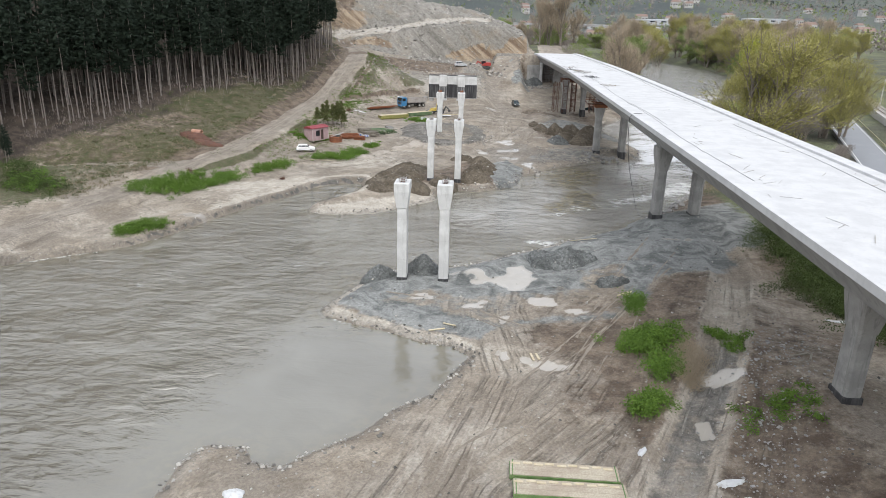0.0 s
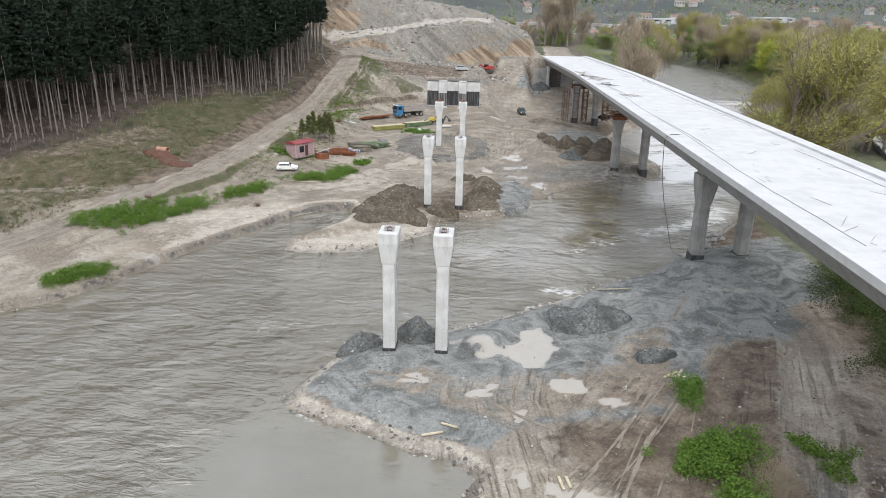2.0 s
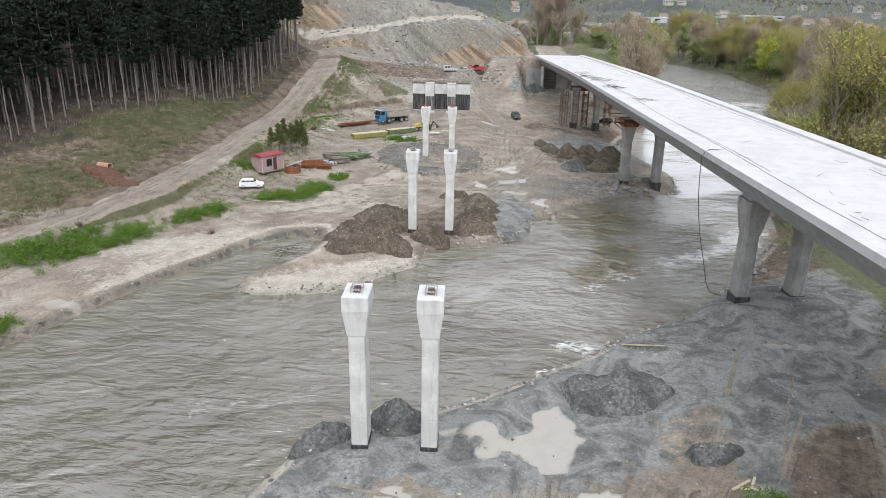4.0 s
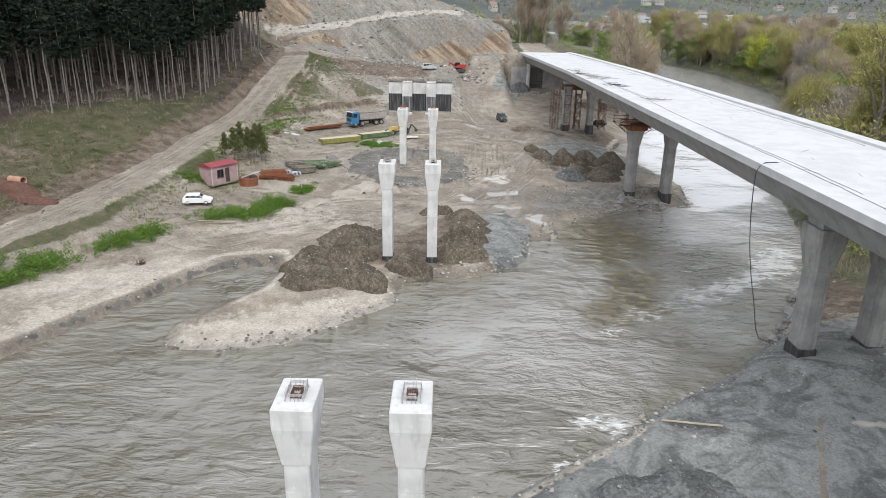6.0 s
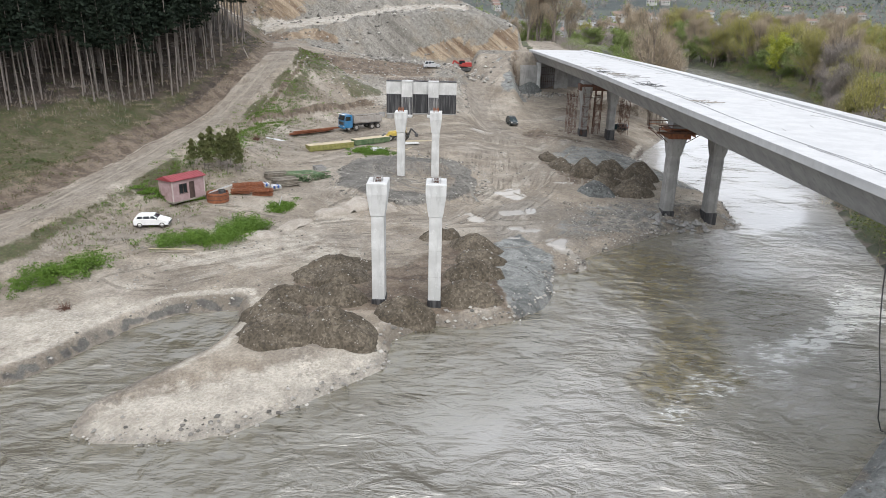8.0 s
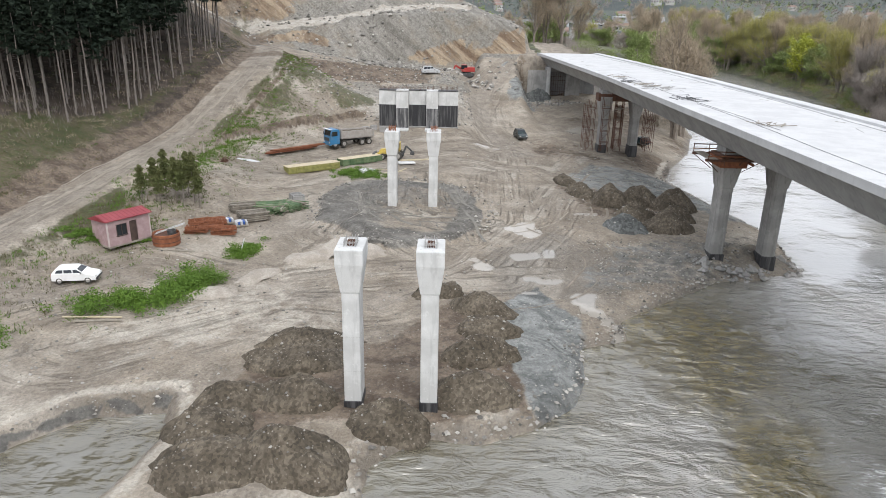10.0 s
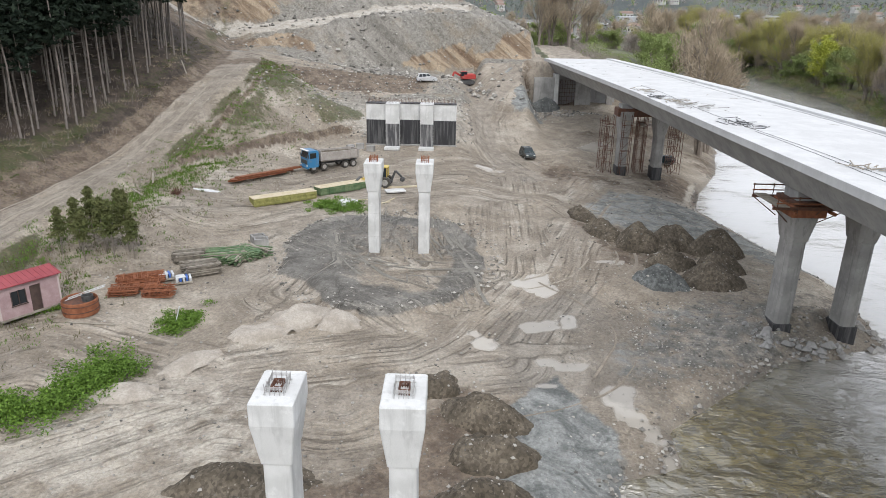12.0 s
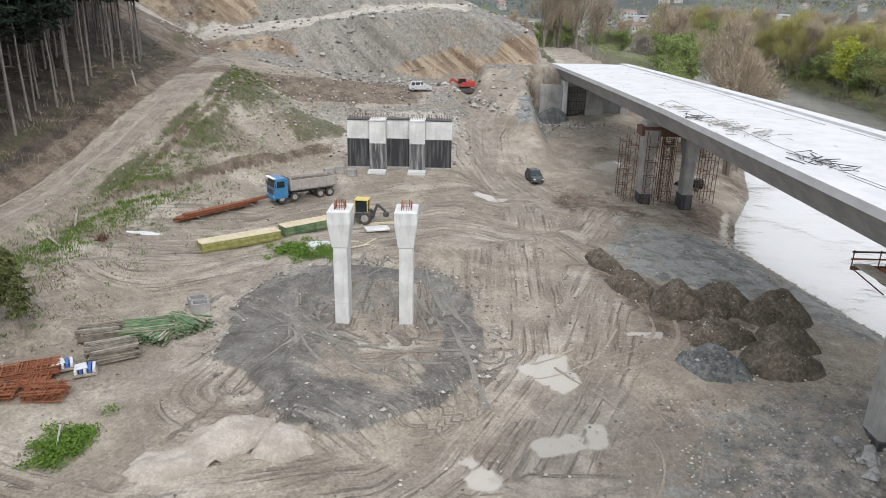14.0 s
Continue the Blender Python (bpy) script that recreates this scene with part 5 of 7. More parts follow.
        v = u.cross(Vector((r.gauss(0, 1), r.gauss(0, 1), r.gauss(0, 1)))).normalized() * r.uniform(0.04, 0.09)
        cr.add([c - u, c + v, c + u, c - v], [(0, 1, 2, 3)])
    YOUNG.append((tr.data("trunk", M_BARK, True), cr.data("crown", M_NEEDLEYOUNG)))
for i, (x, y, s) in enumerate(((-37.4, 156.4, 0.9), (-36.2, 157.2, 1.05), (-35.2, 156.0, 0.95), (-34.0, 157.6, 1.1), (-33.0, 157.0, 1.0), (-32.2, 158.4, 1.12), (-31.4, 157.6, 0.85), (-35.6, 158.8, 1.0), (-33.2, 159.4, 0.95))):
    plant_tree(*YOUNG[i % 2], x, y, s, "young_pine", "young green pine in a small clump by the hut", "pines by the hut")


# ---- vehicles and the site hut ----
def paint(name, c, rough=0.35, dirt=0.35):
    n = Nodes(name)
    d = n.ramp(n.noise(2.2, 5), 0.5, 0.75, 0, dirt)
    return n.done(n.mix(d, c, (0.23, 0.20, 0.165)), n.math("ADD", rough, n.math("MULTIPLY", d, 0.5)))


M_BLUE, M_WHITE, M_RED, M_YELLOW = paint("blue_lorry_paint", (0.035, 0.17, 0.34)), paint("white_car_paint", (0.78, 0.78, 0.77), dirt=0.12), paint("red_machine_paint", (0.36, 0.045, 0.04)), paint("yellow_loader_paint", (0.56, 0.42, 0.10))
M_BLACKCAR = paint("dark_teal_car_paint", (0.012, 0.025, 0.028), 0.25, 0.2)
M_SILVER = paint("silver_car_paint", (0.45, 0.46, 0.47))
M_BED = worn("worn_grey_tipper_steel", (0.33, 0.30, 0.275), (0.42, 0.39, 0.36), 1.6, 0.6, 0.1)
M_GLASS = Nodes("dark_window_glass").done((0.02, 0.025, 0.03), 0.05)
M_TYRE = worn("dusty_tyre_rubber", (0.035, 0.033, 0.03), (0.085, 0.075, 0.063), 4, 0.9)
M_RIM = worn("dusty_wheel_rim", (0.30, 0.29, 0.27), (0.42, 0.40, 0.38), 4, 0.5, 0.3)
M_LAMP = Nodes("lamp_lens").done((0.65, 0.63, 0.6), 0.15)
M_TAIL = Nodes("red_lamp_lens").done((0.4, 0.02, 0.02), 0.2)


def ring(n, r):
    return [(r * math.cos(2 * math.pi * i / n), r * math.sin(2 * math.pi * i / n)) for i in range(n)]


def wheel(parent, x, y, r, w, name="wheel"):
    wh = part(name, Shape().loft([[(x + a, y + s * w / 2 * k, r + b) for a, b in ring(18, q)] for s, k, q in ((-1, 0.75, r * 0.62), (-1, 1, r * 0.72), (-1, 1, r * 0.93), (-1, 0.8, r), (1, 0.8, r), (1, 1, r * 0.93), (1, 1, r * 0.72), (1, 0.75, r * 0.62))]), M_TYRE, parent, smooth=True)
    part("rim", Shape().loft([[(x + a, y + s * w * 0.42, r + b) for a, b in ring(12, q)] for s, q in ((-1, r * 0.2), (-1, r * 0.6), (1, r * 0.6), (1, r * 0.2))]), M_RIM, wh)
    return wh


def prism(profile, y0, y1, inset=0.0):
    """A side outline of (x, z) pulled across from y0 to y1, with its flanks drawn in a little."""
    k = [(p[0], p[1]) for p in profile]
    cx, cz = sum(p[0] for p in k) / len(k), sum(p[1] for p in k) / len(k)
    e = 0.03
    sm = [(cx + (a - cx) * (1 - e), cz + (b - cz) * (1 - e)) for a, b in k]
    return Shape().loft([[(a, y0, b) for a, b in sm], [(a, y0 + 0.05, b) for a, b in k], [(a, y1 - 0.05, b) for a, b in k], [(a, y1, b) for a, b in sm]])


def car(x, y, turn, paint_mat, label, tall=0.0, length=4.05):
    """A hatchback, nose towards +x before it is turned."""
    t = thing("car", label, "car", pose(x, y, ground_at(x, y) + 0.03, 0, 0, turn))
    h, l = length / 2, length / 4.05
    body = [(-h, 0.38), (-h + 0.02, 0.85), (-h + 0.10, 0.98), (h - 1.0 * l, 0.92 + tall * 0.4), (h - 0.18, 0.74 + tall * 0.3), (h, 0.58), (h - 0.03, 0.32), (-h + 0.06, 0.30)]
    part("body", prism(body, -0.82, 0.82), paint_mat, t)
    roof = 1.40 + tall
    cab = [(-h + 0.08, 0.965), (-h + 0.42 * l, roof - 0.06), (-h + 0.75 * l, roof), (h - 1.95 * l, roof), (h - 1.72 * l, roof - 0.05), (h - 0.98 * l, 0.93 + tall * 0.4)]
    k = Shape()
    k.loft([[(a, s * (0.80 if b < 1.2 else 0.64), b) for a, b in cab] for s in (-1, 1)])
    part("cabin", k, paint_mat, t)
    z0, z1 = 1.02, roof - 0.12
    for s in (-1, 1):
        g = Shape()
        for a0, a1, b0, b1 in ((-h + 0.42 * l, -h + 1.12 * l, -h + 0.58 * l, -h + 1.12 * l), (-h + 1.2 * l, -h + 1.95 * l, -h + 1.2 * l, -h + 1.9 * l), (-h + 2.03 * l, h - 1.22 * l, -h + 2.0 * l, h - 1.72 * l)):
            y0, y1 = s * 0.792, s * 0.682
            g.add([(a0, y0, z0), (a1, y0, z0), (b1, y1, z1), (b0, y1, z1)], [(0, 1, 2, 3)])
        part("side_windows", g, M_GLASS, t, "dark side glass")
        part("mirror", Shape().box((h - 1.3 * l, s * 0.9, 1.0 + tall * 0.3), (0.1, 0.16, 0.12), 0, 0.03), M_STEEL, t)
    part("windscreen", Shape().add([(h - 1.07 * l, -0.70, 0.98 + tall * 0.4), (h - 1.07 * l, 0.70, 0.98 + tall * 0.4), (h - 1.68 * l, 0.60, roof - 0.07), (h - 1.68 * l, -0.60, roof - 0.07)], [(0, 1, 2, 3)]), M_GLASS, t)
    part("rear_window", Shape().add([(-h + 0.13, 0.66, 1.04), (-h + 0.13, -0.66, 1.04), (-h + 0.37 * l, -0.57, roof - 0.1), (-h + 0.37 * l, 0.57, roof - 0.1)], [(0, 1, 2, 3)]), M_GLASS, t)
    for s in (-1, 1):
        part("headlamp", Shape().box((h - 0.08, s * 0.6, 0.64 + tall * 0.2), (0.12, 0.32, 0.14), 0, 0.03), M_LAMP, t)
        part("tail_lamp", Shape().box((-h + 0.02, s * 0.66, 0.82), (0.06, 0.22, 0.2), 0, 0.02), M_TAIL, t)
        for wx in (-h + 0.72 * l, h - 0.78 * l):
            wheel(t, wx, s * 0.74, 0.29, 0.18)
    part("bumper", Shape().box((h - 0.03, 0, 0.44), (0.16, 1.6, 0.2), 0, 0.05), M_STEEL, t)
    part("bumper", Shape().box((-h + 0.03, 0, 0.46), (0.16, 1.6, 0.2), 0, 0.05), M_STEEL, t)
    return t


car(-35.6, 137.9, 9, M_WHITE, "white hatchback parked on the dirt track by the hut", 0.0, 3.75)
car(10.6, 208.6, -78, M_BLACKCAR, "small dark green van standing on the rutted yard", 0.28, 3.9)
car(33.6, 211.5, 150, M_BLACKCAR, "black car parked behind the scaffolded bridge columns", 0.12)
car(-7.2, 241.4, 8, M_SILVER, "silver pickup standing on the bench below the cut", 0.3, 4.3)


def lorry(x, y, turn):
    t = thing("tipper_lorry", "blue four-axle tipper lorry with a grey dump body", "lorry", pose(x, y, ground_at(x, y) + 0.02, 0, 0, turn))
    part("chassis", Shape().box((-0.4, 0, 0.95), (7.2, 0.9, 0.3), 0, 0.04), M_STEEL, t)
    cab = part("cab", prism([(2.3, 0.75), (2.3, 2.7), (2.55, 2.95), (3.75, 2.92), (4.0, 2.0), (4.05, 0.75), (3.9, 0.55), (2.4, 0.55)], -1.2, 1.2), M_BLUE, t)
    part("windscreen", Shape().add([(4.018, -1.05, 1.95), (4.018, 1.05, 1.95), (3.80, 1.0, 2.74), (3.80, -1.0, 2.74)], [(0, 1, 2, 3)]), M_GLASS, cab)
    for s in (-1, 1):
        part("side_window", Shape().box((3.2, s * 1.2, 2.25), (0.95, 0.03, 0.75), 0, 0.01), M_GLASS, cab)
        part("mirror", Shape().box((3.95, s * 1.38, 2.2), (0.1, 0.2, 0.5), 0, 0.03), M_STEEL, cab)
        part("headlamp", Shape().box((4.04, s * 0.9, 0.86), (0.08, 0.35, 0.2), 0, 0.02), M_LAMP, cab)
    part("grille", Shape().box((4.05, 0, 1.35), (0.06, 1.7, 0.55), 0, 0.02), M_STEEL, cab)
    part("sun_visor", Shape().box((3.9, 0, 2.98), (0.4, 2.2, 0.08), 0, 0.02), M_WHITE, cab)
    part("bumper", Shape().box((4.0, 0, 0.58), (0.3, 2.4, 0.36), 0, 0.06), M_BLUE, cab)
    bed = part("dump_body", Shape().box((-1.1, 0, 1.35), (6.0, 2.3, 0.22), 0, 0.03), M_BED, t)
    for s in (-1, 1):
        part("side_board", prism([(-4.1, 1.4), (-4.1, 2.55), (1.9, 2.6), (1.95, 1.4)], s * 1.2 - 0.06, s * 1.2 + 0.06), M_BED, bed)
        for k in range(6):
            part("rib", Shape().box((-3.9 + k * 1.12, s * 1.29, 2.0), (0.12, 0.08, 1.1), 0, 0.02), M_BED, bed)
    part("head_board", Shape().box((1.92, 0, 2.1), (0.1, 2.4, 1.5), 0, 0.02), M_BED, bed)
    part("tail_board", Shape().box((-4.12, 0, 1.98), (0.1, 2.4, 1.15), 0, 0.02), M_BED, bed)
    part("load", Shape().loft([[(-4.0, -1.1, 2.1), (1.8, -1.1, 2.1), (1.8, 1.1, 2.1), (-4.0, 1.1, 2.1)], [(-2.8, -0.4, 2.45), (0.6, -0.4, 2.5), (0.6, 0.4, 2.5), (-2.8, 0.4, 2.45)]]), M_HEAP, bed, "brown earth")
    for wx in (3.1, 1.45, -1.9, -3.2):
        for s in (-1, 1):
            wheel(t, wx, s * 1.0, 0.52, 0.34 if wx > 0 else 0.5)
    part("mudguard", Shape().box((-2.5, 0, 1.12), (2.7, 2.3, 0.06), 0, 0.02), M_STEEL, t)
    part("fuel_tank", Shape().tube((-0.2, -1.0, 0.85), (0.9, -1.0, 0.85), 0.3, 0.3, 12), M_STEEL, t)
    return t


lorry(-19.4, 194.9, 217)


def loader(x, y, turn):
    t = thing("backhoe_loader", "yellow backhoe loader with dark bucket and open cab", "loader", pose(x, y, ground_at(x, y), 0, 0, turn))
    part("bonnet", prism([(0.3, 0.9), (0.3, 1.75), (1.7, 1.6), (1.95, 1.4), (1.95, 0.8)], -0.5, 0.5), M_YELLOW, t)
    part("frame", Shape().box((0, 0, 0.75), (3.8, 0.9, 0.35), 0, 0.04), M_STEEL, t)
    cab = part("cab", Shape().box((-0.55, 0, 2.72), (1.6, 1.5, 0.12), 0, 0.04), M_YELLOW, t)
    for px in (-1.25, 0.15):
        for s in (-1, 1):
            part("pillar", Shape().bar((px, s * 0.68, 1.2), (px, s * 0.66, 2.68), 0.09, 0.09), M_YELLOW, cab)
    part("windows", Shape().box((-0.55, 0, 1.95), (1.3, 1.28, 1.3), 0, 0.03), M_GLASS, cab)
    for s in (-1, 1):
        wheel(t, -1.0, s * 0.85, 0.72, 0.45)
        wheel(t, 1.35, s * 0.85, 0.5, 0.36)
        part("loader_arm", Shape().bar((0.5, s * 0.6, 1.5), (2.7, s * 0.6, 0.6), 0.14, 0.24), M_YELLOW, t)
    part("bucket", prism([(2.6, 0.15), (2.55, 1.0), (2.9, 1.0), (3.3, 0.2), (3.3, 0.1)], -1.1, 1.1), M_STEEL, t)
    part("boom", Shape().bar((-1.8, 0.1, 1.0), (-2.3, 0.1, 2.2), 0.22, 0.3), M_STEEL, t)
    part("dipper", Shape().bar((-2.3, 0.1, 2.2), (-3.2, 0.1, 1.4), 0.2, 0.24), M_STEEL, t)
    part("digging_bucket", Shape().box((-3.25, 0.1, 1.1), (0.6, 0.6, 0.6), 0, 0.12), M_STEEL, t)
    return t


loader(-11.6, 187.6, 175)


def excavator(x, y, turn):
    t = thing("excavator", "red tracked excavator standing below the cut", "excavator", pose(x, y, ground_at(x, y), 0, 0, turn))
    for s in (-1, 1):
        part("track", prism([(-1.7, 0.2), (-1.9, 0.5), (-1.6, 0.85), (1.6, 0.85), (1.9, 0.5), (1.7, 0.2), (1.4, 0.02), (-1.4, 0.02)], s * 1.1 - 0.28, s * 1.1 + 0.28), M_STEEL, t)
    part("turntable", Shape().tube((0, 0, 0.8), (0, 0, 1.05), 0.7, 0.7, 14), M_STEEL, t)
    house = part("house", Shape().box((-0.6, 0, 1.65), (2.9, 2.4, 1.15), 0, 0.12), M_RED, t)
    part("cab", Shape().box((0.6, 0.7, 2.0), (1.3, 0.95, 1.7), 0, 0.1), M_RED, house)
    part("cab_window", Shape().box((0.62, 0.7, 2.25), (1.34, 0.99, 0.9), 0, 0.02), M_GLASS, house)
    part("boom", Shape().bar((0.8, -0.2, 1.6), (2.6, -0.2, 2.6), 0.35, 0.45), M_RED, t)
    part("dipper", Shape().bar((2.55, -0.2, 2.65), (3.3, -0.2, 1.0), 0.28, 0.34), M_RED, t)
    part("bucket", Shape().box((3.3, -0.2, 0.55), (0.8, 1.0, 0.8), 0, 0.2), M_STEEL, t)
    return t


excavator(1.0, 254.5, 195)


def site_hut(x, y, turn):
    z = ground_at(x, y)
    t = thing("site_hut", "small pink-clad site hut with a red metal roof", "hut", pose(x, y, z + 0.12, 0, 0, turn))
    L, W, H = 4.5, 2.7, 2.5
    part("floor_frame", Shape().box((0, 0, 0.22), (L + 0.1, W + 0.1, 0.2), 0, 0.02), M_WOODGREY, t, "grey timber sill frame")
    for s in (-1, 1):
        for k in range(3):
            part("skid_block", Shape().box((-1.8 + k * 1.8, s * 0.9, 0.06), (0.4, 0.3, 0.3), 0, 0.02), M_OLD, t)
    for a, b in ((-2.25, -1.35), (-0.25, 0.05), (0.85, 2.25)):
        part("wall", Shape().box(((a + b) / 2, -W / 2, 0.3 + H / 2), (b - a, 0.1, H), 0, 0.0), M_PINK, t)
    part("wall", Shape().box((-0.8, -W / 2, 0.75), (1.1, 0.1, 0.9)), M_PINK, t)
    part("wall", Shape().box((-0.8, -W / 2, 2.55), (1.1, 0.1, 0.4)), M_PINK, t)
    part("wall", Shape().box((0.45, -W / 2, 2.6), (0.8, 0.1, 0.3)), M_PINK, t)
    part("wall", Shape().box((0, W / 2, 0.3 + H / 2), (L, 0.1, H)), M_PINK, t)
    for s in (-1, 1):
        part("wall", Shape().box((s * (L / 2 - 0.05), 0, 0.3 + H / 2), (0.1, W - 0.1, H)), M_PINK, t)
        part("corner_post", Shape().box((s * L / 2, -W / 2, 0.3 + H / 2), (0.14, 0.14, H), 0, 0.02), M_WHITEWOOD, t)
    for k in range(10):
        part("batten", Shape().box((-L / 2 - 0.012, -W / 2 + 0.2 + k * 0.22, 0.3 + H / 2), (0.02, 0.03, H - 0.05)), M_PINK, t)
    win = part("window", Shape().box((-0.8, -W / 2 + 0.02, 1.78), (1.1, 0.02, 1.14)), M_GLASS, t)
    for wx in (-1.33, -0.8, -0.27):
        part("window_frame", Shape().box((wx, -W / 2 - 0.05, 1.78), (0.06, 0.06, 1.2), 0, 0.01), M_WOODDARK, win)
    part("window_sill", Shape().box((-0.8, -W / 2 - 0.09, 1.18), (1.25, 0.12, 0.05), 0, 0.01), M_WOODDARK, win)
    part("door", Shape().box((0.45, -W / 2 + 0.03, 1.37), (0.76, 0.05, 2.1), 0, 0.01), M_WOODDARK, t, "dark open doorway leaf")
    roof = part("roof", Shape().loft([[(-L / 2 - 0.25, -W / 2 - 0.3, 2.86), (L / 2 + 0.25, -W / 2 - 0.3, 2.86), (L / 2 + 0.25, W / 2 + 0.3, 2.72), (-L / 2 - 0.25, W / 2 + 0.3, 2.72)], [(-L / 2 - 0.25, -W / 2 - 0.3, 2.92), (L / 2 + 0.25, -W / 2 - 0.3, 2.92), (L / 2 + 0.25, 0.1, 3.3), (-L / 2 - 0.25, 0.1, 3.3)]]), M_ROOF, t, "red sheet-metal roof")
    for k in range(12):
        px = -L / 2 - 0.15 + k * (L + 0.3) / 11
        part("roof_rib", Shape().bar((px, -W / 2 - 0.3, 2.935), (px, 0.1, 3.315), 0.05, 0.04), M_ROOF, roof)
    return t


M_PINK = worn("pink_painted_boards", (0.36, 0.245, 0.25), (0.45, 0.33, 0.33), 1.4, 0.75)
M_ROOF = worn("red_roof_sheet", (0.25, 0.04, 0.05), (0.32, 0.065, 0.075), 1.2, 0.5)
M_WHITEWOOD = worn("pale_trim_wood", (0.5, 0.42, 0.4), (0.58, 0.5, 0.48), 2, 0.8)
M_WOODDARK = worn("dark_brown_wood", (0.055, 0.035, 0.03), (0.09, 0.06, 0.05), 2, 0.7)
site_hut(-35.5, 146.9, 56)

# ---- stores in the yard ----
M_GREENWOOD = worn("green_painted_timber", (0.07, 0.13, 0.058), (0.17, 0.225, 0.12), 1.4, 0.85)
M_YELLOWFORM = worn("yellow_green_formwork", (0.23, 0.225, 0.07), (0.35, 0.335, 0.12), 2.2, 0.85, 0, 0.4, 0.5)
M_BLUEPLASTIC = paint("blue_plastic", (0.05, 0.13, 0.42), 0.4, 0.2)
M_SHEET = paint("white_plastic_sheet", (0.55, 0.56, 0.57), 0.4, 0.5)
M_PIPE = worn("orange_clay_pipe", (0.42, 0.22, 0.15), (0.52, 0.32, 0.24), 1.5, 0.8)


def bar_stack(x, y, turn, l, w, h, label, mat, name="rebar_mat_stack", thick=0.05, count=46, cat="rebar"):
    z = ground_at(x, y)
    s = Shape()
    for k in range(count):
        u = rng.uniform(-l / 2, l / 2)
        zz = rng.uniform(0.04, h)
        s.bar((u, -w / 2 + rng.uniform(-.1, .1), zz), (u + rng.uniform(-.15, .15), w / 2 + rng.uniform(-.1, .1), zz + rng.uniform(-.04, .04)), thick, thick)
    for k in range(count):
        v = rng.uniform(-w / 2, w / 2)
        zz = rng.uniform(0.0, h)
        s.bar((-l / 2 + rng.uniform(-.12, .12), v, zz), (l / 2 + rng.uniform(-.12, .12), v + rng.uniform(-.15, .15), zz), thick, thick)
    ob = solid(name, s, mat, label, cat, "reinforcement stacks", "stuff")
    ob.matrix_world = pose(x, y, z + 0.03, 0, 0, turn)
    return ob


for x, y, a, l, w, h in ((-30.0, 153.6, 25, 2.4, 2.0, 0.55), (-28.6, 154.4, 25, 2.2, 1.9, 0.6), (-29.6, 151.2, 15, 2.3, 1.7, 0.6), (-26.9, 151.9, 10, 2.5, 1.9, 0.7), (-28.3, 152.9, 20, 2.0, 1.6, 0.5)):
    bar_stack(x, y, a, l, w, h, "stack of bright rusty reinforcement cages", M_RUST)


def plank_stack(x, y, turn, l, rows, layers, mat, label, loose=0.25, thick=(0.16, 0.09)):
    t = thing("timber_stack", label, "timber", pose(x, y, ground_at(x, y), 0, 0, turn), "timber stacks")
    for j in range(layers):
        for i in range(rows):
            yy = (i - rows / 2) * (thick[0] + 0.04) + rng.uniform(-.05, .05)
            zz = 0.08 + j * (thick[1] + 0.015) + rng.uniform(0, .02)
            sk = rng.uniform(-loose, loose)
            part("plank", Shape().bar((-l / 2 + rng.uniform(-.3, .3), yy - sk, zz), (l / 2 + rng.uniform(-.3, .3), yy + sk, zz + rng.uniform(-.02, .05)), *thick), mat if rng.random() < 0.78 else M_WOODGREY, t)
    return t


M_WOODOLD = worn("dark_weathered_wood", (0.115, 0.1, 0.08), (0.21, 0.185, 0.15), 2, 0.9)
plank_stack(-27.0, 159.4, 20, 2.6, 9, 10, M_WOODOLD, "stack of weathered grey formwork planks", 0.08)
plank_stack(-25.2, 157.4, 28, 3.0, 11, 9, M_WOODOLD, "low pile of weathered boards on the yard", 0.15)
plank_stack(-24.2, 160.6, 22, 3.8, 12, 10, M_GREENWOOD, "pile of green-painted formwork timbers", 0.5)
plank_stack(-21.9, 162.2, -35, 3.2, 11, 8, M_GREENWOOD, "loose heap of green-painted timbers", 0.8)
plank_stack(-22.8, 160.2, 70, 2.4, 8, 8, M_GREENWOOD, "crossed heap of green-painted timbers", 0.7)
plank_stack(-27.2, 161.4, 5, 2.0, 5, 3, M_RUST, "small stack of rust-brown boards", 0.05)
for x, y, a in ((-27.6, 155.2, 30), (-25.9, 154.9, 25)):
    t = thing("pallet_load", "blue and white plastic formwork parts on a pallet", "pallet", pose(x, y, ground_at(x, y) + 0.06, 0, 0, a), "pallets")
    part("pallet", Shape().box((0, 0, 0.08), (1.5, 1.2, 0.14), 0, 0.01), M_WOODGREY, t)
    for k in range(5):
        part("rib_panel", Shape().box((-0.55 + k * 0.28, 0.1 * (k % 2), 0.34), (0.2, 1.05, 0.36), 0, 0.03), M_BLUEPLASTIC if k % 2 else M_SHEET, t)
    part("cover", Shape().box((-0.2, 0, 0.56), (0.7, 0.9, 0.05), 8, 0.02), M_SHEET, t)

tank = thing("steel_ring", "large open rusty steel ring with a drum and ladder inside", "steel ring", pose(-31.4, 147.6, ground_at(-31.4, 147.6)))
part("shell", Shape().loft([[(a, b, z) for a, b in ring(26, r)] for z, r in ((-0.1, 1.32), (0.0, 1.34), (1.05, 1.34), (1.1, 1.30), (1.05, 1.26), (0.12, 1.26))]), M_RUST, tank, smooth=False)
for s in (0.3, 0.8):
    part("hoop", Shape().loft([[(a, b, s + d) for a, b in ring(26, r)] for d, r in ((-0.03, 1.33), (-0.03, 1.39), (0.03, 1.39), (0.03, 1.33))]), M_DARKRUST, tank)
